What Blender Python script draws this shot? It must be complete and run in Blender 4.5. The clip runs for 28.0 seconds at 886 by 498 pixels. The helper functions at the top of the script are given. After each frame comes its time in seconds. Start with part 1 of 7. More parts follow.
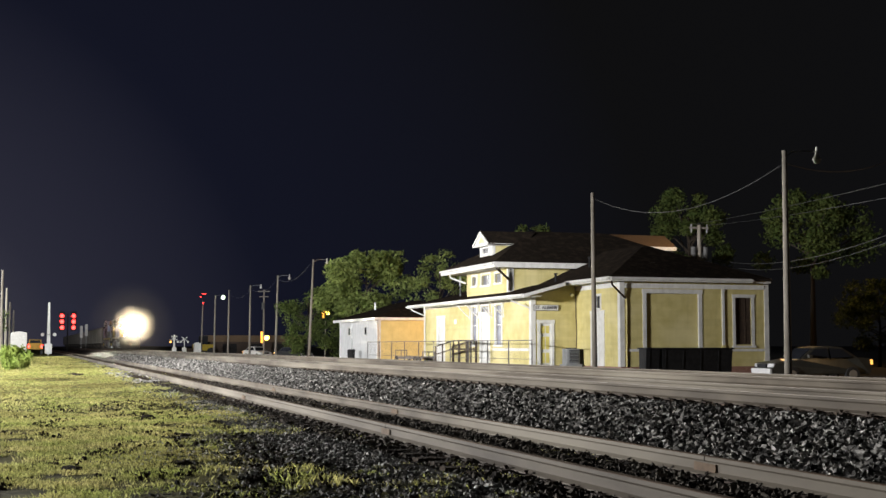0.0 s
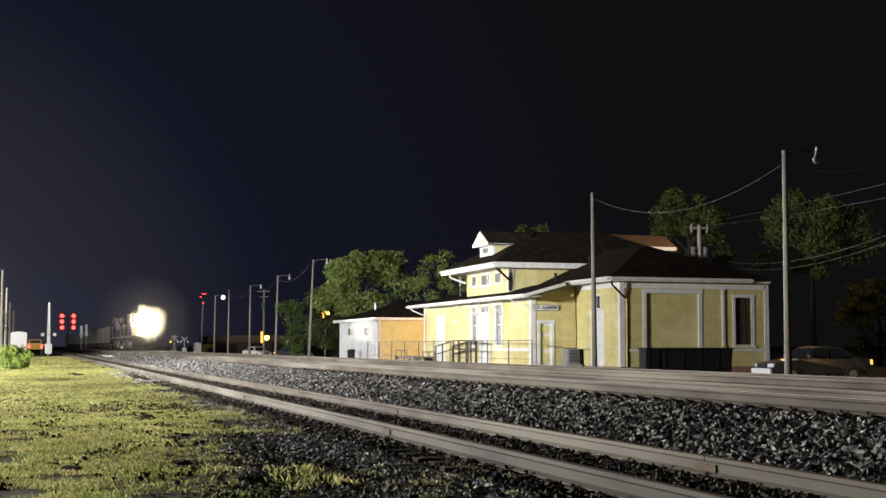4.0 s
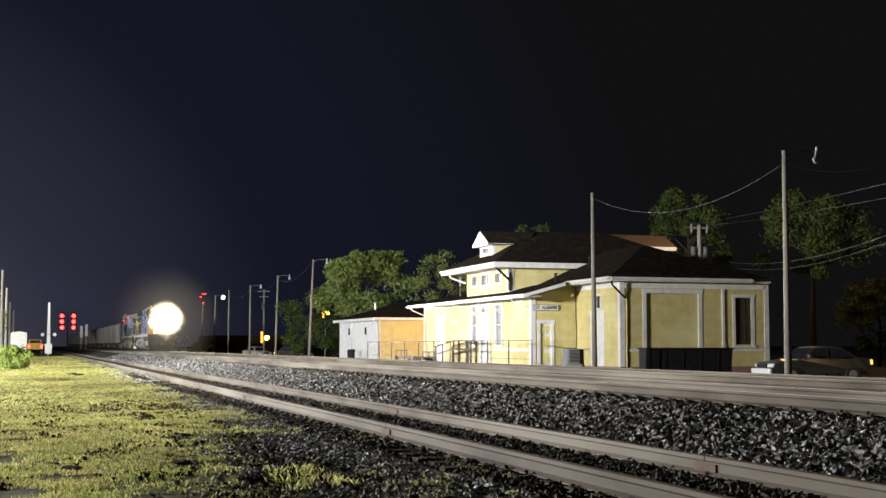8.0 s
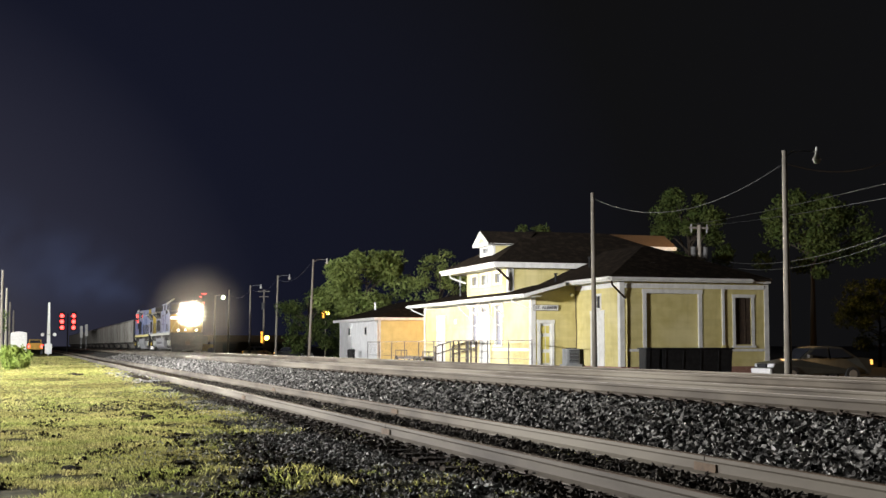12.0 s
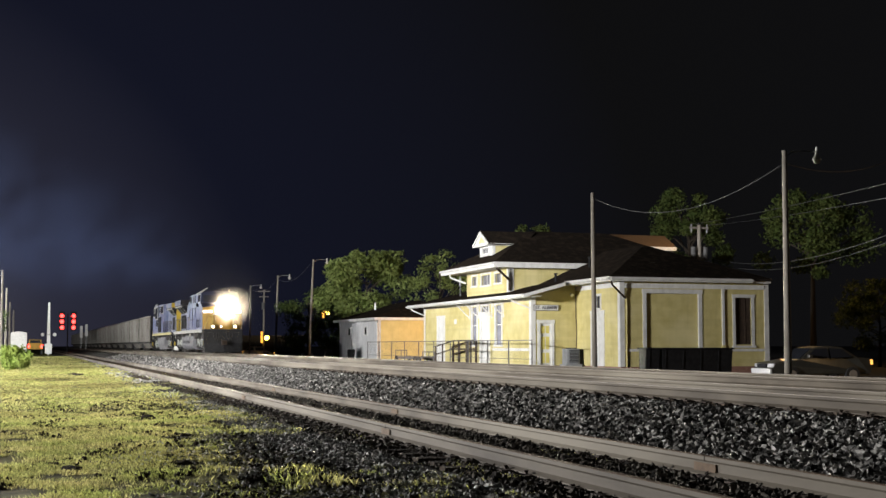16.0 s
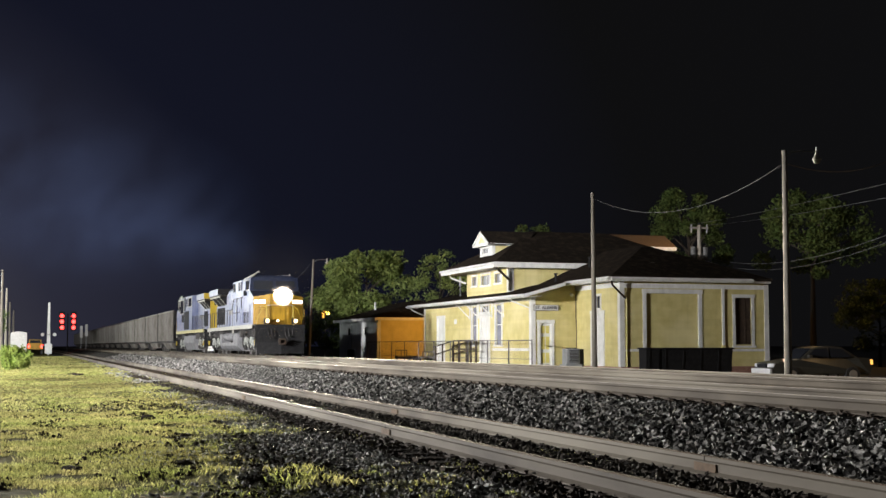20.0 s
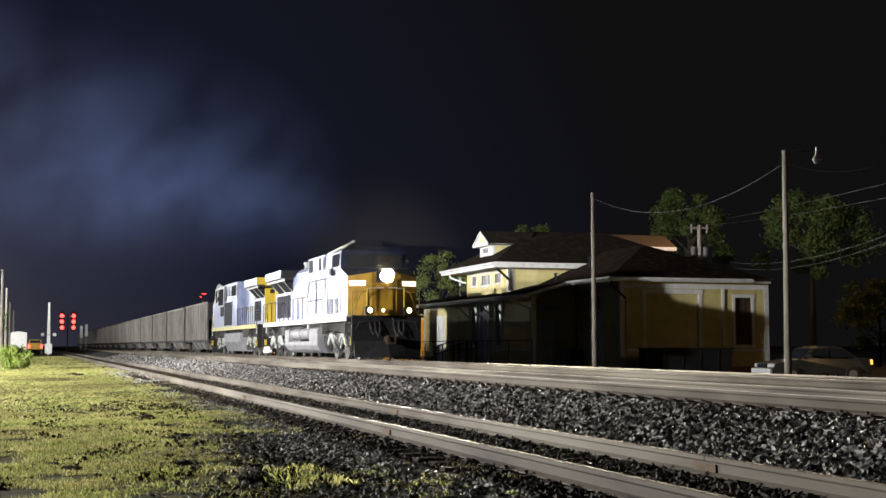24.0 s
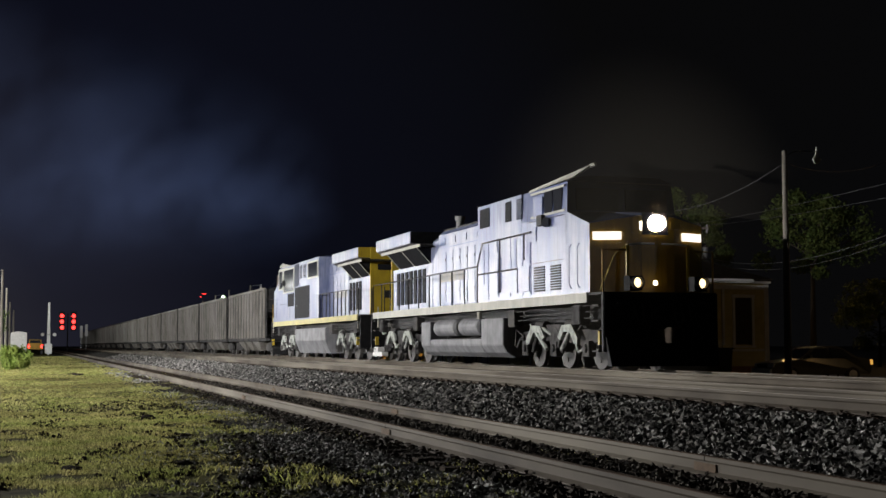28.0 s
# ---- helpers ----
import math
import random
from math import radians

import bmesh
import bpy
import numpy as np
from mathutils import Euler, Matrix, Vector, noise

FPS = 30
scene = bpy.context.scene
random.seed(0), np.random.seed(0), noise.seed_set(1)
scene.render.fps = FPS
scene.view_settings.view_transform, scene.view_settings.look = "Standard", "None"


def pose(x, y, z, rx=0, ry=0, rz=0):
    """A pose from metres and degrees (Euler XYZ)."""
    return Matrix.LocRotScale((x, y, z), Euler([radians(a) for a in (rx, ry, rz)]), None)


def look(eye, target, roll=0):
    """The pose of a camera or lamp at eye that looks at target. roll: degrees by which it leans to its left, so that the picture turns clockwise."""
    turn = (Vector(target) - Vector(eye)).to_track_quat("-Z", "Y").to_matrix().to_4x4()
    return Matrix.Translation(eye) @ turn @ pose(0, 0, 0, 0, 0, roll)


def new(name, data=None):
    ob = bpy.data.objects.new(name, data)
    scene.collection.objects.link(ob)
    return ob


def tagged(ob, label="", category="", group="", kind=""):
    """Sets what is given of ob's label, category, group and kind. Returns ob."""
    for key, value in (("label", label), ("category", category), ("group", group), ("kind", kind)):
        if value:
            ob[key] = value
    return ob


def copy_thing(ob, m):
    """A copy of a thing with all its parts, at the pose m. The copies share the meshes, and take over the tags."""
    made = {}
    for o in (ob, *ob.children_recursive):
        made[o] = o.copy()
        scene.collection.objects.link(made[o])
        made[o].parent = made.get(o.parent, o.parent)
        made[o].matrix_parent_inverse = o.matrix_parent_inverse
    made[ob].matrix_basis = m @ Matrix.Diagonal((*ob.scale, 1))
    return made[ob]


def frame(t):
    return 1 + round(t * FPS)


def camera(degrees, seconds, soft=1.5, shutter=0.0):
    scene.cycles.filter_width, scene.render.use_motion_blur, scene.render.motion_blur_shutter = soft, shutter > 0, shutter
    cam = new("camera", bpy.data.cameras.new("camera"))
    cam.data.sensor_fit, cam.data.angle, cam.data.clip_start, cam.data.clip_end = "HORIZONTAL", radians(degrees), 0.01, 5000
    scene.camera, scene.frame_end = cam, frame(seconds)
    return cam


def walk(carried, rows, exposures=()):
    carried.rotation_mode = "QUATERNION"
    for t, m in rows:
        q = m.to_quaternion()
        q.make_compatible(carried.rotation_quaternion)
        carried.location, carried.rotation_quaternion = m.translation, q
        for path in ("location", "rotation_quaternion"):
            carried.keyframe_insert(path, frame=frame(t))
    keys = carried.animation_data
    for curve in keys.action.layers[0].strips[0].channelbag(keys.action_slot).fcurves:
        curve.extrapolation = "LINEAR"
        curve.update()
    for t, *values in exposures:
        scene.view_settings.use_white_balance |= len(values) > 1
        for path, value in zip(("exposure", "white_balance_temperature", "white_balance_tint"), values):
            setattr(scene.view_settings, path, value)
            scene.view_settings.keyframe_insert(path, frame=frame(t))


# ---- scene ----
# camera: a still tripod beside the siding
EYE = (0.0, 0.0, 0.6)
cam = camera(37.64, 28.0, soft=1.5)
AHEAD = (math.sin(radians(17.65)) * math.cos(radians(4.252)), math.cos(radians(17.65)) * math.cos(radians(4.252)), math.sin(radians(4.252)))
STAND = look(EYE, (EYE[0] + AHEAD[0], EYE[1] + AHEAD[1], EYE[2] + AHEAD[2]))
walk(cam, [(0.0, STAND), (28.0, STAND)], exposures=[(0.0, -0.05), (5.0, -0.05), (8.0, 0.12), (12.5, 0.12), (17.5, -0.12), (21.0, -0.06), (24.0, 0.05), (25.0, 0.05), (26.5, -0.2), (28.0, -1.02)])


# world: night sky with the glow of a town far down the line
def night_sky():
    w = bpy.data.worlds.new("night_sky")
    scene.world = w
    w.use_nodes = True
    n, l = w.node_tree.nodes, w.node_tree.links
    n.clear()
    co = n.new("ShaderNodeTexCoord")
    dot = n.new("ShaderNodeVectorMath")
    dot.operation = "DOT_PRODUCT"
    glow = Vector((-0.16, 1.0, -0.06)).normalized()
    dot.inputs[1].default_value = glow
    l.new(co.outputs["Generated"], dot.inputs[0])
    ramp = n.new("ShaderNodeValToRGB")
    e = ramp.color_ramp.elements
    e[0].position, e[0].color = 0.80, (0.0048, 0.0048, 0.0053, 1)
    e[1].position, e[1].color = 1.0, (0.060, 0.057, 0.072, 1)
    m = ramp.color_ramp.elements.new(0.94)
    m.color = (0.0068, 0.0078, 0.0165, 1)
    m = ramp.color_ramp.elements.new(0.98)
    m.color = (0.0235, 0.0238, 0.039, 1)
    l.new(dot.outputs["Value"], ramp.inputs[0])
    bg = n.new("ShaderNodeBackground")
    bg.inputs[1].default_value = 1.0
    out = n.new("ShaderNodeOutputWorld")
    l.new(ramp.outputs[0], bg.inputs[0])
    l.new(bg.outputs[0], out.inputs[0])


night_sky()


def lamp(name, at, watts, colour, radius=0.15, target=None, cone=None, blend=0.4):
    d = bpy.data.lights.new(name, "SPOT" if target else "POINT")
    d.energy, d.color, d.shadow_soft_size = watts, colour, radius
    if target:
        d.spot_size, d.spot_blend = radians(cone), blend
    ob = new(name, d)
    ob.matrix_world = look(at, target) if target else pose(*at)
    return ob


# the yard lamp on the grass side lights the train, the ballast and the depot
lamp("yard_light", (-18.5, 41.0, 5.9), 90000, (1.0, 0.98, 0.965), 0.25)
# an added, unseen spot brightens the depot, the annex and the line beyond
lamp("flood_light", (-45.0, 32.0, 9.0), 345000, (1.0, 0.98, 0.965), 0.3, (-15.0, 84.0, 3.0), 80, 0.5)
# an added, unseen spot brightens the train's side from beyond the grass
lamp("line_light", (-24.0, 112.0, 6.4), 88000, (1.0, 0.98, 0.97), 0.25, (14.0, 36.0, 2.0), 36, 0.4)
# added, unseen white fill for the far line and for the crossing's cabinet and gates
lamp("far_yard_light", (-24.0, 135.0, 6.4), 45000, (1.0, 0.98, 0.97), 0.25)
lamp("crossing_light", (-9.0, 158.0, 8.0), 14000, (0.95, 1.0, 0.95), 0.15)
# sodium lamps: between depot and annex, by the house behind, and down the street
lamp("annex_light", (33.0, 104.5, 2.9), 900, (1.0, 0.50, 0.10), 0.1)
lamp("house_light", (52.0, 86.5, 12.5), 2600, (1.0, 0.58, 0.22), 0.1)
lamp("street_light", (37.0, 41.5, 3.0), 300, (1.0, 0.62, 0.28), 0.1)


# ---- materials ----
def mat(name, c1, c2, scale=6.0, rough=0.75, metal=0.0, bump=0.0, bump_scale=60.0, c3=None, streak=0.0, spec=0.4, stretch=(1, 1, 1), isle=0.0, piece=0.0):
    """A surface in two tones mixed by noise, with a third in coarse patches, fine relief, and drips."""
    m = bpy.data.materials.new(name)
    m.use_nodes = True
    n, l = m.node_tree.nodes, m.node_tree.links
    b = n["Principled BSDF"]
    b.inputs["Roughness"].default_value, b.inputs["Metallic"].default_value = rough, metal
    b.inputs["Specular IOR Level"].default_value = spec
    co = n.new("ShaderNodeTexCoord")
    mp = n.new("ShaderNodeMapping")
    mp.inputs["Scale"].default_value = stretch
    l.new(co.outputs["Object"], mp.inputs[0])

    def noise_of(s, detail=6.0):
        t = n.new("ShaderNodeTexNoise")
        t.inputs["Scale"].default_value, t.inputs["Detail"].default_value = s, detail
        l.new(mp.outputs[0], t.inputs["Vector"])
        return t.outputs[0]

    def ramp_of(src, lo, hi):
        r = n.new("ShaderNodeMapRange")
        r.inputs[1].default_value, r.inputs[2].default_value = lo, hi
        l.new(src, r.inputs[0])
        return r.outputs[0]

    def mix_of(fac, a, b2):
        x = n.new("ShaderNodeMix")
        x.data_type = "RGBA"
        l.new(fac, x.inputs[0])
        for i, c in ((6, a), (7, b2)):
            if isinstance(c, tuple):
                x.inputs[i].default_value = (*c, 1)
            else:
                l.new(c, x.inputs[i])
        return x.outputs[2]

    col = mix_of(ramp_of(noise_of(scale), 0.35, 0.65), c1, c2)
    if c3:
        col = mix_of(ramp_of(noise_of(scale * 0.17, 4.0), 0.48, 0.66), col, c3)
    if streak:
        s = n.new("ShaderNodeMapping")
        s.inputs["Scale"].default_value = (5, 5, 0.35)
        l.new(co.outputs["Object"], s.inputs[0])
        t = n.new("ShaderNodeTexNoise")
        t.inputs["Scale"].default_value, t.inputs["Detail"].default_value = 1.6, 5.0
        l.new(s.outputs[0], t.inputs["Vector"])
        r = ramp_of(t.outputs[0], 0.5, 0.75)
        k = n.new("ShaderNodeMath")
        k.operation = "MULTIPLY"
        k.inputs[1].default_value = streak
        l.new(r, k.inputs[0])
        col = mix_of(k.outputs[0], col, tuple(v * 0.35 for v in c2))
    for src, amount in (("isle", isle), ("piece", piece)):
        if amount:
            if src == "isle":
                o = n.new("ShaderNodeNewGeometry").outputs["Random Per Island"]
            else:
                o = n.new("ShaderNodeObjectInfo").outputs["Random"]
            h = n.new("ShaderNodeHueSaturation")
            r = n.new("ShaderNodeMapRange")
            r.inputs[3].default_value, r.inputs[4].default_value = 1 - amount, 1 + amount
            l.new(o, r.inputs[0])
            l.new(r.outputs[0], h.inputs["Value"])
            l.new(col, h.inputs["Color"])
            col = h.outputs[0]
    l.new(col, b.inputs["Base Color"])
    if bump:
        k = n.new("ShaderNodeBump")
        k.inputs["Strength"].default_value, k.inputs["Distance"].default_value = bump, 0.02
        l.new(noise_of(bump_scale, 3.0), k.inputs["Height"])
        l.new(k.outputs[0], b.inputs["Normal"])
    return m


def sheer(m, share):
    """Lets part of the light through a thin leaf or blade."""
    n, l = m.node_tree.nodes, m.node_tree.links
    b, out = n["Principled BSDF"], n["Material Output"]
    t, mix = n.new("ShaderNodeBsdfTranslucent"), n.new("ShaderNodeMixShader")
    l.new(b.inputs["Base Color"].links[0].from_socket, t.inputs[0])
    mix.inputs[0].default_value = share
    l.new(b.outputs[0], mix.inputs[1])
    l.new(t.outputs[0], mix.inputs[2])
    l.new(mix.outputs[0], out.inputs[0])


def glow(name, colour, strength):
    m = bpy.data.materials.new(name)
    m.use_nodes = True
    b = m.node_tree.nodes["Principled BSDF"]
    b.inputs["Base Color"].default_value = (*colour, 1)
    b.inputs["Emission Color"].default_value = (*colour, 1)
    b.inputs["Emission Strength"].default_value = strength
    return m


def glass(name, tint):
    m = bpy.data.materials.new(name)
    m.use_nodes = True
    b = m.node_tree.nodes["Principled BSDF"]
    b.inputs["Base Color"].default_value = (*tint, 1)
    b.inputs["Roughness"].default_value = 0.06
    b.inputs["Specular IOR Level"].default_value = 0.6
    return m


GRASS_BED = mat("grass_soil", (0.12, 0.115, 0.042), (0.042, 0.038, 0.022), 2.6, 0.95, bump=1.0, bump_scale=18, c3=(0.15, 0.14, 0.055), spec=0.03)
GRASS = mat("grass_blade", (0.32, 0.36, 0.105), (0.50, 0.46, 0.19), 1.1, 0.9, isle=0.65, c3=(0.27, 0.245, 0.095), spec=0.05)
sheer(GRASS, 0.5)
GRAVEL = mat("gravel", (0.08, 0.075, 0.068), (0.02, 0.019, 0.018), 22.0, 0.9, bump=1.0, bump_scale=30, c3=(0.032, 0.03, 0.026), spec=0.05)
STONE = mat("ballast_stone", (0.33, 0.32, 0.30), (0.03, 0.029, 0.028), 9.0, 0.85, isle=0.9, bump=0.3, spec=0.12)
STONE_BEIGE = mat("dusty_stone", (0.105, 0.082, 0.06), (0.04, 0.031, 0.024), 9.0, 0.9, isle=0.7, bump=0.3, spec=0.1)
CINDER = mat("cinder_stone", (0.12, 0.108, 0.092), (0.03, 0.027, 0.024), 9.0, 0.9, isle=0.9, bump=0.3, spec=0.08)
STONE_DARK = mat("dark_stone", (0.45, 0.44, 0.42), (0.10, 0.097, 0.092), 9.0, 0.85, isle=0.9, bump=0.3, spec=0.12)
ASPHALT = mat("asphalt", (0.05, 0.05, 0.048), (0.035, 0.034, 0.033), 5.0, 0.9, bump=0.4, bump_scale=80, c3=(0.075, 0.07, 0.065))
RAIL = mat("rail_steel", (0.112, 0.094, 0.071), (0.056, 0.045, 0.033), 2.0, 0.75, 0.1, bump=0.15, bump_scale=30, c3=(0.185, 0.165, 0.13), stretch=(1, 0.3, 1), spec=0.2)
RAIL_TOP = mat("rail_head", (0.20, 0.18, 0.155), (0.13, 0.108, 0.085), 3.0, 0.6, 0.35, stretch=(4, 0.2, 1))
RUSTY_TOP = mat("rusty_rail_head", (0.085, 0.052, 0.03), (0.05, 0.032, 0.02), 3.0, 0.8, 0.0, stretch=(4, 0.2, 1), spec=0.15, c3=(0.14, 0.10, 0.065))
TIE = mat("creosoted_wood", (0.06, 0.046, 0.033), (0.028, 0.021, 0.016), 4.0, 0.9, bump=0.6, stretch=(1, 8, 8), piece=0.35, spec=0.08)
RUST = mat("rusty_iron", (0.06, 0.043, 0.032), (0.035, 0.026, 0.02), 12.0, 0.8, 0.1, bump=0.3, spec=0.15)
JOINT = mat("joint_bar", (0.14, 0.095, 0.06), (0.09, 0.062, 0.04), 12.0, 0.8, bump=0.3, spec=0.15)


# ---- mesh helpers ----
def box(bm, x0, x1, y0, y1, z0, z1):
    v = [bm.verts.new(p) for p in ((x0, y0, z0), (x1, y0, z0), (x1, y1, z0), (x0, y1, z0), (x0, y0, z1), (x1, y0, z1), (x1, y1, z1), (x0, y1, z1))]
    for f in ((3, 2, 1, 0), (4, 5, 6, 7), (0, 1, 5, 4), (1, 2, 6, 5), (2, 3, 7, 6), (3, 0, 4, 7)):
        bm.faces.new([v[i] for i in f])
    return bm


def hexa(bm, low, high):
    """A solid between two polygons with as many corners."""
    a, b = [bm.verts.new(p) for p in low], [bm.verts.new(p) for p in high]
    n = len(a)
    bm.faces.new(a[::-1])
    bm.faces.new(b)
    for i in range(n):
        bm.faces.new((a[i], a[(i + 1) % n], b[(i + 1) % n], b[i]))
    return bm


def prism(bm, outline, axis, a, b):
    """Extrudes a 2-D outline along an axis from a to b."""
    def at(p, k):
        return {"x": (k, p[0], p[1]), "y": (p[0], k, p[1]), "z": (p[0], p[1], k)}[axis]
    return hexa(bm, [at(p, a) for p in outline], [at(p, b) for p in outline])


def rod(bm, p, q, r0, r1=None, n=8):
    p, q = Vector(p), Vector(q)
    r1 = r0 if r1 is None else r1
    t = (q - p).to_track_quat("Z", "Y").to_matrix()
    ring = [Vector((math.cos(2 * math.pi * i / n), math.sin(2 * math.pi * i / n), 0)) for i in range(n)]
    return hexa(bm, [p + t @ (c * r0) for c in ring], [q + t @ (c * r1) for c in ring])


def pipe(bm, pts, r, n=6):
    """One bent tube along the points."""
    pts = [Vector(p) for p in pts]
    rings = []
    for i, p in enumerate(pts):
        d = (pts[min(i + 1, len(pts) - 1)] - pts[max(i - 1, 0)]).normalized()
        side = d.cross(Vector((0.13, 0.21, 1.0)) if abs(d.z) < 0.9 else Vector((1.0, 0.2, 0.1))).normalized()
        over = d.cross(side)
        rings.append([bm.verts.new(p + (side * math.cos(2 * math.pi * k / n) + over * math.sin(2 * math.pi * k / n)) * r) for k in range(n)])
    for a, b in zip(rings[:-1], rings[1:]):
        for k in range(n):
            bm.faces.new((a[k], a[(k + 1) % n], b[(k + 1) % n], b[k]))
    bm.faces.new(rings[0][::-1])
    bm.faces.new(rings[-1])
    return bm


def poly(bm, *pts):
    bm.faces.new([bm.verts.new(p) for p in pts])
    return bm


def fresh():
    return bmesh.new()


def mesh_of(name, bm, material, smooth=False, bevel=0.0):
    bmesh.ops.recalc_face_normals(bm, faces=bm.faces)
    if bevel:
        bmesh.ops.bevel(bm, geom=bm.edges[:], offset=bevel, segments=2, affect="EDGES", clamp_overlap=True)
    me = bpy.data.meshes.new(name)
    bm.to_mesh(me)
    bm.free()
    for m in (material if isinstance(material, (list, tuple)) else [material]):
        me.materials.append(m)
    if smooth:
        for f in me.polygons:
            f.use_smooth = True
    return me


def part(name, bm, material, parent, label="", smooth=False, bevel=0.0, at=None):
    """One mesh under a thing or a part; the bmesh is in the parent's space, or round its own base where a pose is given."""
    ob = new(name, mesh_of(name, bm, material, smooth, bevel))
    ob.parent = parent
    if at is not None:
        ob.matrix_basis = at
    if label:
        ob["label"] = label
    return ob


def again(ob, parent, m, name=None):
    """A second object on the mesh of a part."""
    c = new(name or ob.name.split(".")[0], ob.data)
    c.parent = parent
    c.matrix_basis = m
    return c


def thing(name, label, category, m=None, group="", kind=""):
    ob = new(name)
    ob.empty_display_size = 0.2
    if m is not None:
        ob.matrix_basis = m
    return tagged(ob, label, category, group, kind)


def solid(name, bm, material, label, category, m=None, group="", kind="", smooth=False, bevel=0.0):
    """A thing that is one mesh."""
    ob = new(name, mesh_of(name, bm, material, smooth, bevel))
    if m is not None:
        ob.matrix_basis = m
    return tagged(ob, label, category, group, kind)


def raw(name, verts, faces, material, label, category, kind="", m=None):
    me = bpy.data.meshes.new(name)
    me.from_pydata(verts, [], faces)
    me.materials.append(material)
    ob = new(name, me)
    if m is not None:
        ob.matrix_basis = m
    return tagged(ob, label, category, "", kind)


# ---- ground and tracks ----
# main rails' tops at z 0, siding rails' tops at -0.42, yard at -0.75
GROUND = -0.66
YARD = -1.0
NEAR_SIDING, NEAR_MAIN, FAR_MAIN = 5.25, 9.70, 14.25
GAUGE = 0.7525


def bank(x, y):
    """Height of the ground across the line."""
    pts = ((-12, -0.70), (1.5, -0.66), (3.4, -0.64), (6.7, -0.62), (8.25, -0.21), (15.9, -0.20), (16.9, -0.32), (19.5, YARD), (60, YARD))
    for (a, za), (b, zb) in zip(pts[:-1], pts[1:]):
        if x <= b:
            h = za + (zb - za) * max(0.0, (x - a) / (b - a))
            break
    else:
        h = YARD
    if x < 4.2:
        h += 0.05 * noise.noise((x * 0.5, y * 0.35, 1.7)) + 0.02 * noise.noise((x * 1.9, y * 1.6, 5.1))
    return h


def ground():
    bm = fresh()
    xs = [-3000, -300, -60, -20] + [-12 + 0.6 * i for i in range(27)] + [4.6, 5.9, 6.7, 7.2, 7.75, 8.25, 9.7, 12, 14.2, 15.9, 16.4, 16.9, 17.5, 18.5, 19.5, 60, 300, 3000]
    ys = [-300, -60, -20] + [-5 + 0.8 * i for i in range(100)] + [80 + 6 * i for i in range(30)] + [300, 500, 1000, 3000]
    rows = [[bm.verts.new((x, y, bank(x, y))) for x in xs] for y in ys]
    for j in range(len(ys) - 1):
        for i in range(len(xs) - 1):
            f = bm.faces.new((rows[j][i], rows[j][i + 1], rows[j + 1][i + 1], rows[j + 1][i]))
            x = (xs[i] + xs[i + 1]) / 2
            f.material_index = 0 if x < 3.2 else 1 if x < 16.2 else 2
    me = mesh_of("ground", bm, [GRASS_BED, GRAVEL, ASPHALT], smooth=True)
    tagged(new("ground", me), "grass verge, dark gravel bed and asphalt yard", "ground", kind="structure")


ground()


def rail_outline(top):
    """Head, web and foot of a heavy rail."""
    h = [(-0.036, 0), (0.036, 0), (0.037, -0.032), (0.022, -0.05), (0.018, -0.128), (0.07, -0.158), (0.07, -0.172), (-0.07, -0.172), (-0.07, -0.158), (-0.018, -0.128), (-0.022, -0.05), (-0.037, -0.032)]
    return [(x, z + top) for x, z in h]


def track(name, centre, top, y0, y1, label, head):
    t = thing(name, label, "railway track", kind="structure")
    for s in (-1, 1):
        bm = fresh()
        prism(bm, [(centre + s * GAUGE + x, z) for x, z in rail_outline(top)], "y", y0, y1)
        r = part("rail", bm, RAIL, t)
        bm = fresh()
        box(bm, centre + s * GAUGE - 0.034, centre + s * GAUGE + 0.034, y0, y1, top, top + 0.006)
        part("running_surface", bm, head, r, "worn rail head")
    return t


def joints(t, spots):
    """Rail joints: a dark gap and two rusty fishplates."""
    for x, top, y in spots:
        bm = fresh()
        for s in (-1, 1):
            box(bm, x + s * 0.024 - 0.012, x + s * 0.024 + 0.012, y - 0.2, y + 0.2, top - 0.135, top - 0.06)
        part("fishplate", bm, JOINT, t, "rusty joint bar")
        bm = fresh()
        box(bm, x - 0.039, x + 0.039, y - 0.006, y + 0.006, top - 0.045, top + 0.0045)
        part("rail_gap", bm, RUST, t)


SIDING = track("siding_track", NEAR_SIDING, -0.42, -40, 420, "rusty siding track on dark wooden ties with weeds", RUSTY_TOP)
MAIN_NEAR = track("main_track", NEAR_MAIN, 0.0, -40, 700, "steel main track on a raised bed of grey ballast", RAIL_TOP)
MAIN_FAR = track("main_track", FAR_MAIN, 0.0, -40, 700, "steel main track beside the depot, on grey ballast", RAIL_TOP)

joints(SIDING, [(NEAR_SIDING + GAUGE, -0.42, 10.8), (NEAR_SIDING + GAUGE, -0.42, 21.5), (NEAR_SIDING - GAUGE, -0.42, 16.5), (NEAR_SIDING - GAUGE, -0.42, 28.3), (NEAR_SIDING + GAUGE, -0.42, 33.0)])


def ties(t, centre, top, near, far, pitch):
    """Near ties are parts, far ones joined."""
    base = None
    bm = fresh()
    n = int((far - near) / pitch)
    for i in range(n):
        y = near + i * pitch + random.uniform(-0.03, 0.03)
        if i < 110:
            m = pose(centre + random.uniform(-0.04, 0.04), y, top - 0.172, 0, 0, random.uniform(-1.2, 1.2))
            if base is None:
                b2 = fresh()
                box(b2, -1.3, 1.3, -0.115, 0.115, -0.18, -0.003)
                base = part("tie", b2, TIE, t, bevel=0.008, at=m)
            else:
                again(base, t, m)
        else:
            box(bm, centre - 1.3, centre + 1.3, y - 0.115, y + 0.115, top - 0.35, top - 0.175)
    tagged(part("far_ties", bm, TIE, t), kind="stuff")


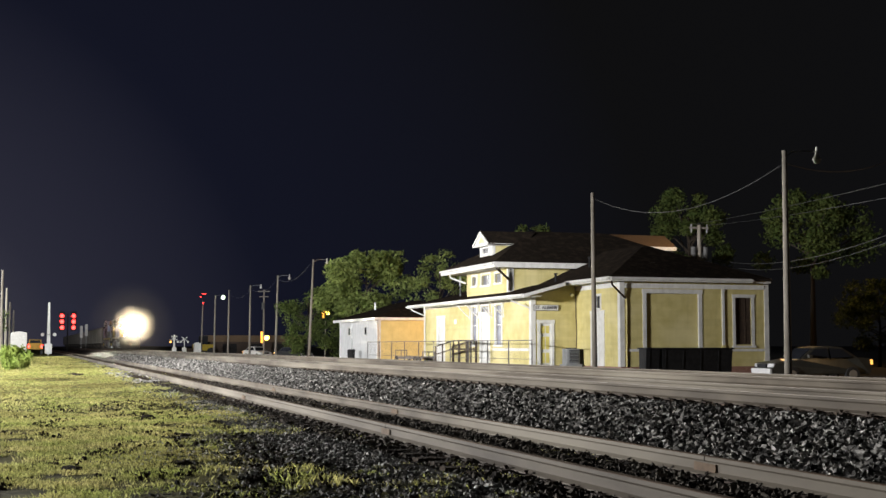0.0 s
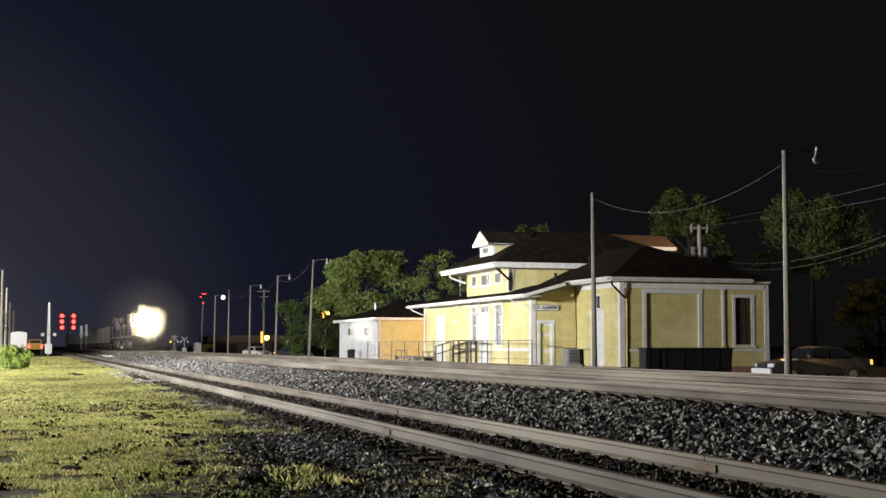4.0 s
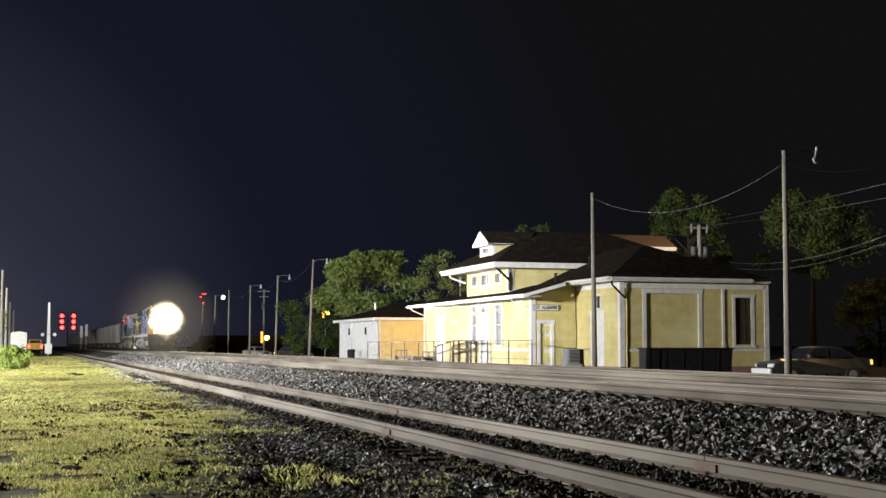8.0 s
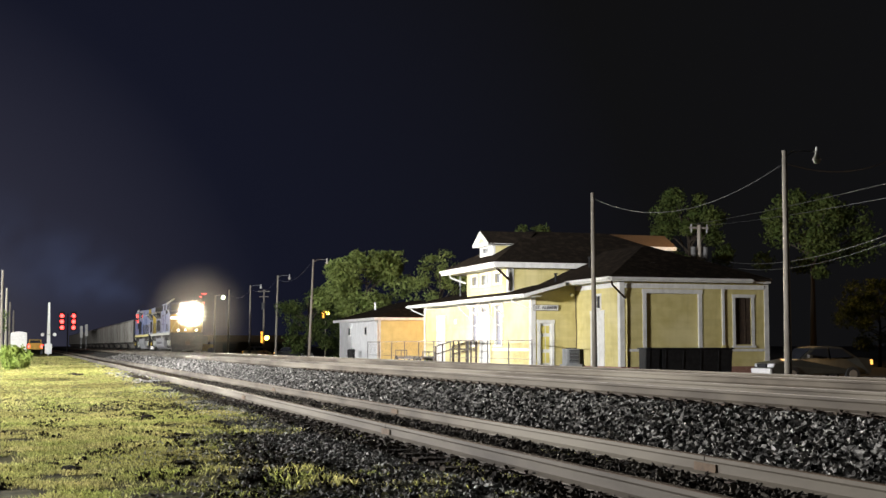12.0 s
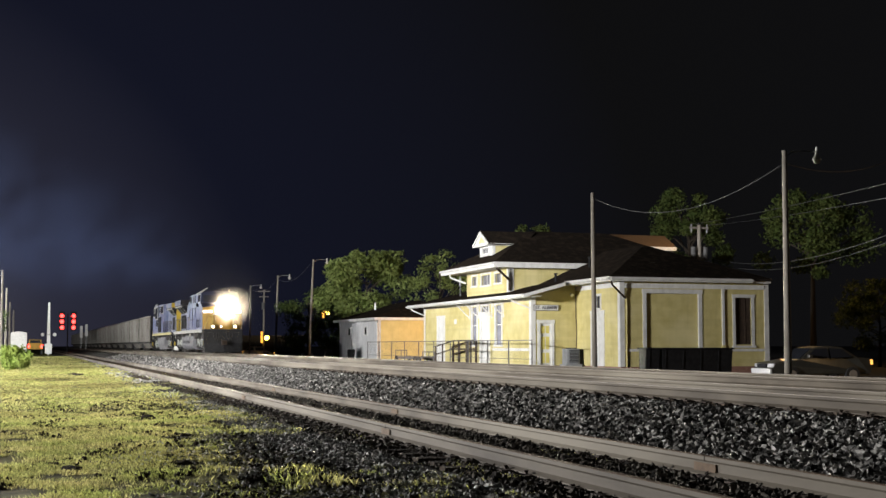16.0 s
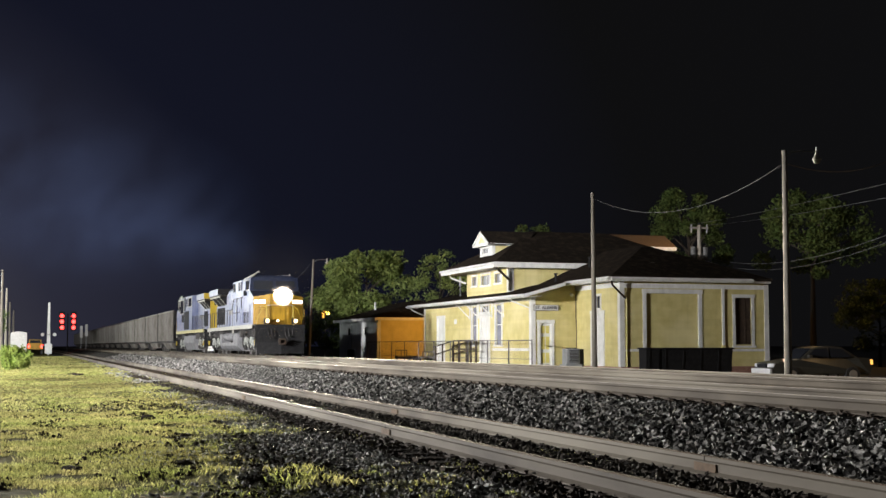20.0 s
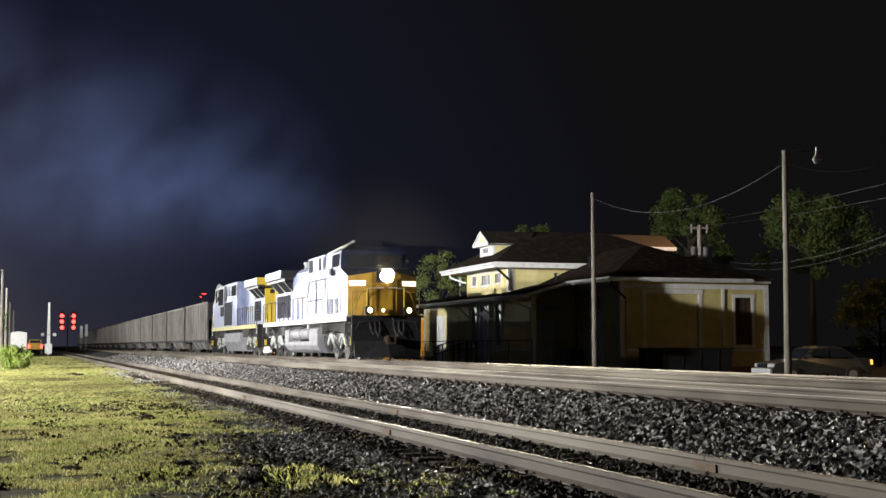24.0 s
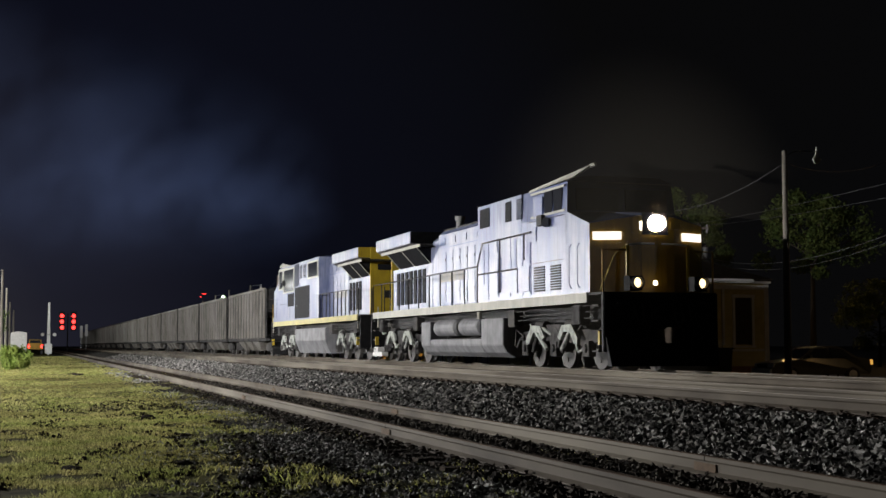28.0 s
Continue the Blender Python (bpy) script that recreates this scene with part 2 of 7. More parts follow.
ties(SIDING, NEAR_SIDING, -0.42, 3.0, 150, 0.55)
ties(MAIN_NEAR, NEAR_MAIN, 0.0, 4.0, 150, 0.52)
ties(MAIN_FAR, FAR_MAIN, 0.0, 8.0, 150, 0.52)


def spikes(t, centre, top, near, far, pitch):
    """Tie plates, and spike heads that stand up beside the rail's foot."""
    plate, spike = None, None
    y = near
    while y < far:
        for s in (-1, 1):
            m = pose(centre + s * GAUGE, y, top - 0.172)
            if plate is None:
                bm = fresh()
                box(bm, -0.17, 0.17, -0.09, 0.09, -0.004, 0.012)
                plate = part("tie_plate", bm, RUST, t, at=m)
                bm = fresh()
                box(bm, -0.012, 0.012, -0.012, 0.012, 0, 0.026)
                box(bm, -0.024, 0.016, -0.016, 0.016, 0.0261, 0.04)
                spike = part("spike", bm, RUST, t, at=m @ pose(-0.1, 0.05, 0.01))
            else:
                again(plate, t, m)
            for k, dy in ((-0.1, 0.05), (0.1, -0.05)):
                if s < 0 and k < 0:
                    again(spike, t, m @ pose(k, dy + random.uniform(-0.02, 0.02), random.choice((-0.02, -0.015, -0.01, 0.0, 0.008)), 0, random.uniform(-9, 9), 0))
        y += pitch


spikes(MAIN_NEAR, NEAR_MAIN, 0.0, 5.0, 44, 0.52)
spikes(SIDING, NEAR_SIDING, -0.42, 3.0, 36, 0.55)


# a broken block: eight corners, twelve faces
BLOCK_V = np.array([(x, y, z) for x in (-0.72, 0.72) for y in (-0.72, 0.72) for z in (-0.72, 0.72)])
BLOCK_F = np.array([(0, 1, 3), (0, 3, 2), (4, 6, 7), (4, 7, 5), (0, 4, 5), (0, 5, 1), (2, 3, 7), (2, 7, 6), (0, 2, 6), (0, 6, 4), (1, 5, 7), (1, 7, 3)])


def stones(name, spots, size, material, label, seed):
    """Broken stones at given spots, joined."""
    rng = np.random.default_rng(seed)
    n = len(spots)
    q = rng.normal(size=(n, 4))
    q /= np.linalg.norm(q, axis=1)[:, None]
    w, x, y, z = q.T
    rot = np.stack([1 - 2 * (y * y + z * z), 2 * (x * y - z * w), 2 * (x * z + y * w), 2 * (x * y + z * w), 1 - 2 * (x * x + z * z), 2 * (y * z - x * w),
                    2 * (x * z - y * w), 2 * (y * z + x * w), 1 - 2 * (x * x + y * y)], 1).reshape(n, 3, 3)
    sc = rng.uniform(0.5, 1.25, (n, 3)) * rng.uniform(*size, (n, 1))
    v = (BLOCK_V[None] * rng.uniform(0.6, 1.15, (n, 8, 1)) + rng.normal(0, 0.2, (n, 8, 3))) * sc[:, None, :]
    v = np.einsum("nij,nkj->nki", rot, v) + np.array(spots)[:, None, :]
    f = BLOCK_F[None] + 8 * np.arange(n)[:, None, None]
    return raw(name, v.reshape(-1, 3).tolist(), f.reshape(-1, 3).tolist(), material, label, "ballast", "stuff")


def scatter(n, xr, yr, lift, seed, near_bias=1.6):
    rng = np.random.default_rng(seed)
    out = []
    u, w = rng.uniform(size=n), rng.uniform(size=n) ** near_bias
    for a, b in zip(u, w):
        x, y = xr[0] + (xr[1] - xr[0]) * a, yr[0] + (yr[1] - yr[0]) * b
        out.append((x, y, bank(x, y) + lift + rng.uniform(-0.012, 0.02)))
    return out


# ballast: the bank between siding and main, the beds of the tracks, the shoulder towards the grass
stones("bank_ballast", scatter(40000, (6.35, 8.5), (7, 62), 0.0, 3), (0.022, 0.05), STONE, "crushed grey ballast on the bank below the main track", 11)
stones("far_bank_ballast", scatter(7000, (6.35, 8.5), (60, 125), 0.0, 7, 1.3), (0.05, 0.085), STONE, "crushed grey ballast further along the bank", 15)
stones("far_shoulder_gravel", [p for p in scatter(4500, (3.2, 4.6), (44, 100), -0.01, 8, 1.3) if random.random() < (p[0] - 3.4 + 1.2 * noise.noise((p[0] * 0.9, p[1] * 0.3, 0))) / 1.2], (0.035, 0.065), STONE_DARK, "dark gravel further along the shoulder", 16)
stones("bed_ballast", scatter(5000, (8.5, 10.9), (12, 60), 0.0, 4), (0.025, 0.045), STONE_BEIGE, "dusty beige ballast between the main rails", 12)
stones("siding_gravel", scatter(22000, (3.9, 6.4), (7, 44), 0.02, 6), (0.014, 0.036), CINDER, "dark gravel between the siding ties", 14)


def grass(name, n, xr, yr, height, keep, seed, label, clump=5, wide=1.0):
    rng = np.random.default_rng(seed)
    verts, faces = [], []
    for _ in range(n):
        x, y = rng.uniform(*xr), yr[0] + (yr[1] - yr[0]) * rng.uniform() ** 1.7
        if not keep(x, y, rng):
            continue
        z = bank(x, y)
        for _ in range(clump):
            a, h = rng.uniform(0, 6.283), rng.uniform(*height)
            px, py = x + rng.normal(0, 0.035), y + rng.normal(0, 0.035)
            w, lean = rng.uniform(0.003, 0.007) * wide * min(1.0, 0.28 + y / 36), rng.uniform(0.2, 0.9) * h
            dx, dy = math.cos(a), math.sin(a)
            i = len(verts)
            verts += [(px - dy * w, py + dx * w, z - 0.01), (px + dy * w, py - dx * w, z - 0.01), (px + dx * lean * 0.4 + dy * w * 0.7, py + dy * lean * 0.4 - dx * w * 0.7, z + h * 0.6), (px + dx * lean, py + dy * lean, z + h)]
            faces += [(i, i + 1, i + 2), (i, i + 2, i + 3)]
    return raw(name, verts, faces, GRASS, label, "grass", "stuff")


def edge(y):
    """Where the grass gives way to the siding's gravel."""
    pts = ((-20, 1.5), (6, 1.5), (12, 1.65), (16, 1.75), (19.5, 2.6), (23, 3.1), (33, 3.7), (50, 4.15), (100, 4.4), (200, 4.4))
    for (a, xa), (b, xb) in zip(pts[:-1], pts[1:]):
        if y <= b:
            return xa + (xb - xa) * (y - a) / (b - a)
    return 4.4


def on_verge(x, y, rng):
    bare = -0.62 + 0.42 * max(0.0, min(1.0, (19 - y) / 8)) * max(0.0, min(1.0, (x + 2.5) / 2.5))
    return rng.uniform() < 0.55 + (edge(y) - x + 1.5 * noise.noise((x * 0.9, y * 0.45, 3.0))) / 1.1 and noise.noise((x * 1.3, y * 0.9, 8.0)) + 0.5 * noise.noise((x * 4.0, y * 3.0, 2.0)) > bare + 0.35 * rng.uniform()


def weeds(x, y, rng):
    return noise.noise((x * 0.8, y * 0.22, 12.0)) > 0.10 and noise.noise((x * 3.0, y * 1.5, 4.0)) > 0.0


stones("shoulder_gravel", [p for p in scatter(52000, (0.3, 4.6), (6.5, 48), -0.005, 5, 1.9) if random.random() < 0.45 + (p[0] - edge(p[1]) + 1.5 * noise.noise((p[0] * 0.9, p[1] * 0.5, 0))) / 1.0], (0.012, 0.03), STONE_DARK, "dark crushed gravel on the siding's shoulder", 13)
grass("far_grass", 18000, (-9, 4.4), (60, 150), (0.05, 0.11), on_verge, 25, "mown grass far along the verge", 4, 2.6)
grass("grass", 56000, (-6, 4.4), (6.5, 75), (0.02, 0.055), on_verge, 21, "short mown yellow-green grass on the verge")
grass("near_grass", 56000, (-3.2, 3.6), (6.6, 26), (0.012, 0.042), on_verge, 24, "lush short grass in the foreground")
grass("track_weeds", 2600, (4.1, 4.55), (11, 52), (0.02, 0.06), lambda x, y, r: noise.noise((x, y * 0.25, 7.0)) > -0.05, 33, "green weeds in a strip along the siding rail", 5, 1.4)
grass("weeds", 9000, (2.2, 6.2), (7, 60), (0.012, 0.05), weeds, 22, "low weeds growing through the siding's gravel")


def clod(x, y, r, seed):
    rng = np.random.default_rng(seed)
    bm = fresh()
    bmesh.ops.create_icosphere(bm, subdivisions=2, radius=1.0)
    for v in bm.verts:
        k = 0.7 + 0.5 * noise.noise((v.co.x * 1.7 + seed, v.co.y * 1.7, v.co.z * 1.7))
        v.co = Vector((v.co.x * r * k, v.co.y * r * 0.8 * k, v.co.z * r * 0.28 * k))
    solid("earth_clod", bm, CLOD, "dark clump of bare earth in the grass", "earth", pose(x, y, bank(x, y) + r * 0.08, 0, 0, rng.uniform(0, 180)), "earth clods")


CLOD = mat("dark_earth", (0.03, 0.024, 0.018), (0.055, 0.045, 0.035), 12.0, 0.95, bump=0.8, bump_scale=20, spec=0.05)
for x, y, r, seed in ((2.0, 23.1, 0.22, 1), (1.82, 23.3, 0.13, 2), (2.04, 56.8, 0.4, 3), (1.9, 59.0, 0.3, 4), (1.57, 14.0, 0.16, 5), (0.45, 14.1, 0.2, 6), (1.6, 26.5, 0.15, 7), (2.4, 12.1, 0.2, 8), (1.3, 17.2, 0.14, 9), (2.1, 18.6, 0.16, 10)):
    clod(x, y, r, seed)
grass("tall_grass", 60, (2.15, 2.75), (11.2, 12.8), (0.04, 0.10), lambda x, y, r: True, 23, "tuft of taller bright grass at the gravel's edge", 6)

stones("soil_crumbs", [p for p in scatter(14000, (-2.5, 3.0), (6.6, 30), 0.005, 17, 1.8) if noise.noise((p[0] * 1.4, p[1] * 0.8, 21.0)) + 0.14 * (p[0] - 0.6) > 0.16], (0.012, 0.034), CLOD, "dark crumbs of bare soil among the grass", 18)
# the same ground goes on beside and behind the camera
stones("rear_bank_ballast", scatter(4000, (6.35, 8.5), (-14, 7), 0.0, 27, 1.0), (0.022, 0.045), STONE, "crushed grey ballast on the bank behind the camera", 28)
stones("rear_shoulder_gravel", scatter(5000, (2.4, 6.4), (-10, 7), 0.0, 29, 1.0), (0.015, 0.035), STONE_DARK, "dark gravel on the shoulder beside the camera", 30)
grass("rear_grass", 6000, (-5, 2.6), (-8, 6.7), (0.02, 0.055), lambda x, y, r: True, 31, "short mown grass round the camera")


# ---- depot ----
CLAPBOARD = mat("yellow_clapboard", (0.61, 0.54, 0.25), (0.52, 0.45, 0.19), 2.0, 0.75, streak=0.14, c3=(0.68, 0.61, 0.33), spec=0.2, piece=0.04)
BLIND = mat("blind_behind_glass", (0.30, 0.305, 0.36), (0.20, 0.205, 0.25), 2.0, 0.25, streak=0.3, spec=0.6)
TRIM = mat("white_trim", (0.74, 0.74, 0.72), (0.62, 0.62, 0.6), 3.0, 0.6, streak=0.2)
SHINGLE = mat("dark_shingle", (0.034, 0.028, 0.023), (0.016, 0.013, 0.011), 18.0, 0.98, bump=0.5, bump_scale=30, c3=(0.044, 0.034, 0.026), spec=0.0)
DOOR_YELLOW = mat("door_yellow", (0.68, 0.60, 0.18), (0.6, 0.52, 0.15), 3.0, 0.55)
DIM_PANE = mat("dim_glass", (0.13, 0.13, 0.15), (0.08, 0.08, 0.095), 3.0, 0.3, spec=0.6)
PANE = glass("window_glass", (0.02, 0.022, 0.028))
DARK_WOOD = mat("dark_plank", (0.06, 0.04, 0.028), (0.035, 0.024, 0.018), 6.0, 0.7, bump=0.3)
BRICK = mat("brick", (0.26, 0.12, 0.09), (0.34, 0.20, 0.15), 20.0, 0.85, piece=0.2)
STEEL = mat("galvanised_steel", (0.42, 0.43, 0.44), (0.32, 0.33, 0.34), 6.0, 0.45, 0.7)
BLACK_STEEL = mat("black_paint", (0.008, 0.008, 0.009), (0.016, 0.016, 0.017), 6.0, 0.6, 0.0, spec=0.2)
INK = mat("sign_ink", (0.012, 0.012, 0.02), (0.02, 0.02, 0.03), 20.0, 0.6)

FLOOR = -0.30
FOOT = -0.75
# the depot group is drawn at 1/1.21 of its size, with the scale taken about this point
ABOUT = Vector((0.0, 0.0, 0.6))


def sized(k=1.21):
    return Matrix.Translation(ABOUT) @ Matrix.Scale(k, 4) @ Matrix.Translation(-ABOUT)


A_FRONT, B_FRONT, BACK = 21.8, 24.0, 31.0
A_END, B_END, LEFT_END = 55.2, 50.5, 71.8


def facing(wall, plane):
    """A map from (along, out, up) to the world for a wall that faces the track ("w") or the near end ("s")."""
    if wall == "w":
        return lambda u, o, z: (plane - o, u, z)
    return lambda u, o, z: (u, plane - o, z)


def slab(bm, at, u0, u1, z0, z1, o0, o1):
    return hexa(bm, [at(u0, o0, z0), at(u1, o0, z0), at(u1, o1, z0), at(u0, o1, z0)], [at(u0, o0, z1), at(u1, o0, z1), at(u1, o1, z1), at(u0, o1, z1)])


def clad_wall(name, at, u0, u1, z0, z1, holes, parent, label="", pitch=0.13, thick=0.14, start=None, material=None, lap=0.026):
    """A thick wall with its openings cut through, and lapped boards on its face, each an object of its own."""
    us = sorted({u0, u1, *[max(u0, min(u1, h[i])) for h in holes for i in (0, 1)]})
    zs = sorted({z0, z1, *[max(z0, min(z1, h[i])) for h in holes for i in (2, 3)]})
    if start:
        z_top = z0
        while z_top < z1 and start(z_top) <= u0:
            z_top += 0.02
        zs = sorted({z0, z_top, *[h[i] for h in holes for i in (2, 3) if h[i] < z_top]})
    bm = fresh()
    for a, b in zip(us[:-1], us[1:]):
        for c, e in zip(zs[:-1], zs[1:]):
            if not any(h[0] <= (a + b) / 2 <= h[1] and h[2] <= (c + e) / 2 <= h[3] for h in holes):
                slab(bm, at, a, b, c, e, -thick, 0.0)
    bmesh.ops.remove_doubles(bm, verts=bm.verts[:], dist=0.001)
    wall = part(name, bm, material or CLAPBOARD, parent, label)
    n = max(1, round((z1 - z0) / pitch))
    for i in range(n):
        a, b = z0 + (z1 - z0) * i / n, z0 + (z1 - z0) * (i + 1) / n
        cuts = sorted((h[0], h[1]) for h in holes if h[2] < (a + b) / 2 < h[3])
        u = max(u0, start(b)) if start else u0
        for c in cuts + [(u1, u1)]:
            if c[0] > u + 0.01:
                bm = fresh()
                hexa(bm, [at(u, 0.001, a), at(c[0], 0.001, a), at(c[0], lap, a), at(u, lap, a)], [at(u, 0.001, b), at(c[0], 0.001, b), at(c[0], 0.006, b), at(u, 0.006, b)])
                part("clapboard", bm, material or CLAPBOARD, wall)
            u = max(u, c[1])
    return wall


def casing(name, at, u0, u1, z0, z1, parent, w=0.12, sill=True, label="white-painted casing"):
    bm = fresh()
    slab(bm, at, u0 - w, u0, z0, z1, -0.03, 0.05)
    slab(bm, at, u1, u1 + w, z0, z1, -0.03, 0.05)
    slab(bm, at, u0 - w - 0.03, u1 + w + 0.03, z1, z1 + w * 1.1, -0.03, 0.06)
    if sill:
        slab(bm, at, u0 - w - 0.04, u1 + w + 0.04, z0 - 0.09, z0, -0.03, 0.09)
    return part(name, bm, TRIM, parent, label)


def window(at, u0, u1, z0, z1, parent, bars=1, rows=1, frame_w=0.12, pane=None):
    w = casing("window", at, u0, u1, z0, z1, parent, frame_w, label="white-framed window")
    bm = fresh()
    slab(bm, at, u0, u1, z0, z1, -0.08, -0.06)
    part("pane", bm, pane or BLIND, w, "window glass with a pale blind behind")
    for i in range(1, bars + 1):
        u = u0 + (u1 - u0) * i / (bars + 1)
        bm = fresh()
        slab(bm, at, u - 0.015, u + 0.015, z0, z1, -0.058, -0.03)
        part("glazing_bar", bm, TRIM, w)
    for i in range(1, rows + 1):
        z = z0 + (z1 - z0) * i / (rows + 1)
        bm = fresh()
        slab(bm, at, u0, u1, z - 0.02, z + 0.02, -0.058, -0.025)
        part("glazing_bar", bm, TRIM, w)
    return w


def door(at, u0, u1, z0, z1, parent, panels, leaf_mat, panel_mat, glazed=False):
    bm = fresh()
    slab(bm, at, u0, u1, z0, z1, -0.09, -0.04)
    d = part("door", bm, leaf_mat, parent)
    casing("casing", at, u0, u1, z0, z1, d, 0.14, False)
    for a, b, c, e in panels:
        bm = fresh()
        slab(bm, at, u0 + (u1 - u0) * a, u0 + (u1 - u0) * b, z0 + (z1 - z0) * c, z0 + (z1 - z0) * e, -0.042, -0.028)
        part("door_panel", bm, panel_mat, d)
    bm = fresh()
    p = at(u0 + (u1 - u0) * 0.9, 0.0, z0 + (z1 - z0) * 0.46)
    bmesh.ops.create_icosphere(bm, subdivisions=1, radius=0.035, matrix=Matrix.Translation(p))
    part("door_handle", bm, STEEL, d, "small metal door knob")
    return d


def roof_slab(name, pts, parent, thick=0.10, mat_=None):
    bm = fresh()
    hexa(bm, [(x, y, z - thick) for x, y, z in pts], pts)
    return part(name, bm, mat_ or SHINGLE, parent)


def strip(name, p, q, h, d, parent, material=None, label=""):
    """A board from p to q, h high and d thick, standing on edge."""
    p, q = Vector(p), Vector(q)
    side = Vector((q.y - p.y, p.x - q.x, 0)).normalized() * d
    up = Vector((0, 0, h))
    bm = fresh()
    hexa(bm, [p, q, q + side, p + side], [p + up, q + up, q + side + up, p + side + up])
    return part(name, bm, material or TRIM, parent, label)


SIX = [(0.14, 0.45, 0.06, 0.30), (0.55, 0.86, 0.06, 0.30), (0.14, 0.45, 0.38, 0.68), (0.55, 0.86, 0.38, 0.68), (0.14, 0.45, 0.76, 0.94), (0.55, 0.86, 0.76, 0.94)]


def depot():
    d = thing("railway_depot", "yellow clapboard railway depot with white trim and dark hipped roofs", "railway depot", sized())
    wa, sa, wb, sb = facing("w", A_FRONT), facing("s", A_END), facing("w", B_FRONT), facing("s", B_END)

    # walls
    holes_a = [(68.1, 69.5, FLOOR, 2.15), (62.72, 63.55, 0.62, 2.62), (60.85, 62.2, FLOOR, 2.62), (59.08, 59.98, 0.62, 2.62)]
    clad_wall("wall", wa, A_END, LEFT_END, FLOOR, 2.95, holes_a, d, "long trackside wall of yellow clapboard")
    holes_s = [(22.18, 22.76, FLOOR, 1.66)]
    clad_wall("wall", sa, A_FRONT, B_FRONT, FLOOR, 3.75, holes_s, d, start=lambda z: 20.9 + (z + 0.17 - 2.90) / 0.27)
    holes_b = [(52.2, 53.4, FLOOR, 2.02), (52.45, 53.0, 2.22, 2.82)]
    clad_wall("wall", wb, B_END, A_END, FLOOR, 3.36, holes_b, d)
    holes_e = [(25.18, 27.72, 0.4, 2.86), (29.5, 30.32, 0.6, 2.7)]
    clad_wall("wall", sb, B_FRONT, BACK, FLOOR, 3.34, holes_e, d, "end wall of yellow clapboard", 0.16, lap=0.034)
    bm = fresh()
    box(bm, A_FRONT + 0.15, BACK, LEFT_END - 0.14, LEFT_END, FLOOR, 3.0)
    part("wall", bm, CLAPBOARD, d)
    bm = fresh()
    box(bm, BACK - 0.14, BACK, B_END + 0.02, LEFT_END - 0.15, FLOOR, 3.4)
    part("wall", bm, CLAPBOARD, d)

    # brick footing
    bm = fresh()
    box(bm, A_FRONT - 0.02, A_FRONT + 0.2, A_END - 0.02, LEFT_END, FOOT, FLOOR)
    box(bm, A_FRONT - 0.02, B_FRONT, A_END - 0.03, A_END + 0.2, FOOT, FLOOR)
    box(bm, B_FRONT - 0.02, B_FRONT + 0.2, B_END - 0.02, A_END - 0.031, FOOT, FLOOR)
    box(bm, B_FRONT + 0.21, BACK, B_END - 0.02, B_END + 0.2, FOOT, FLOOR)
    part("footing", bm, BRICK, d, "low red brick footing")

    # corner boards
    for x, y, top in ((A_FRONT, A_END, 2.82), (B_FRONT, B_END, 3.34), (A_FRONT, LEFT_END, 2.82), (BACK, B_END, 3.3)):
        bm = fresh()
        s = -1 if y > 60 else 1
        box(bm, x - 0.05, x + 0.17, y - 0.05, y + 0.19, FLOOR, top)
        part("corner_board", bm, TRIM, d)
    strip("belt_board", (A_FRONT - 0.045, A_END + 0.2, 0.35), (A_FRONT - 0.045, 60.4, 0.35), 0.13, 0.04, d)
    strip("frieze_board", (A_FRONT - 0.05, A_END + 0.2, 2.66), (A_FRONT - 0.05, LEFT_END, 2.66), 0.15, 0.04, d)
    strip("frieze_board", (B_FRONT - 0.05, B_END + 0.2, 3.10), (B_FRONT - 0.05, A_END, 3.10), 0.2, 0.04, d)
    strip("frieze_board", (BACK, B_END - 0.05, 3.06), (B_FRONT + 0.18, B_END - 0.05, 3.06), 0.2, 0.04, d)

    # trackside openings
    door(wa, 68.2, 69.4, FLOOR, 2.1, d, SIX, TRIM, TRIM)
    window(wa, 62.74, 63.53, 0.64, 2.6, d, 0, 1)
    door(wa, 60.9, 62.15, FLOOR, 2.1, d, SIX, TRIM, TRIM)
    window(wa, 60.95, 62.1, 2.28, 2.58, d, 1, 0, 0.08, DIM_PANE)
    window(wa, 59.1, 59.96, 0.64, 2.6, d, 0, 1)
    door(sa, 22.20, 22.74, FLOOR, 1.62, d, SIX, TRIM, DOOR_YELLOW)
    door(wb, 52.22, 53.38, FLOOR, 2.0, d, SIX, TRIM, TRIM)
    w = casing("window", wb, 52.5, 52.95, 2.26, 2.78, d, 0.1, label="small white-framed fanlight")
    bm = fresh()
    slab(bm, wb, 52.5, 52.95, 2.26, 2.78, -0.08, -0.06)
    part("pane", bm, PANE, w)

    # the boarded freight door and the dark end window
    f = clad_wall("freight_door", facing("s", B_END + 0.08), 25.2, 27.7, 0.42, 2.84, [], d, "freight doorway boarded over with yellow boards", 0.14, 0.05, lap=0.04)
    casing("casing", sb, 25.2, 27.7, 0.42, 2.84, f, 0.17, False)
    bm = fresh()
    slab(bm, sb, 29.5, 30.32, 0.6, 2.7, -0.1, -0.07)
    f = part("window", bm, DARK_WOOD, d, "tall dark window with a white frame")
    casing("casing", sb, 29.5, 30.32, 0.6, 2.7, f, 0.13)
    for a, b, c, e in ((29.76, 29.8, 0.6, 2.7), (30.02, 30.06, 0.6, 2.7), (29.5, 30.32, 1.62, 1.68)):
        bm = fresh()
        slab(bm, sb, a, b, c, e, -0.068, -0.05)
        part("glazing_bar", bm, DARK_WOOD, f)
    bm = fresh()
    slab(bm, sb, 28.84, 28.95, 0.62, 3.06, 0.0, 0.09)
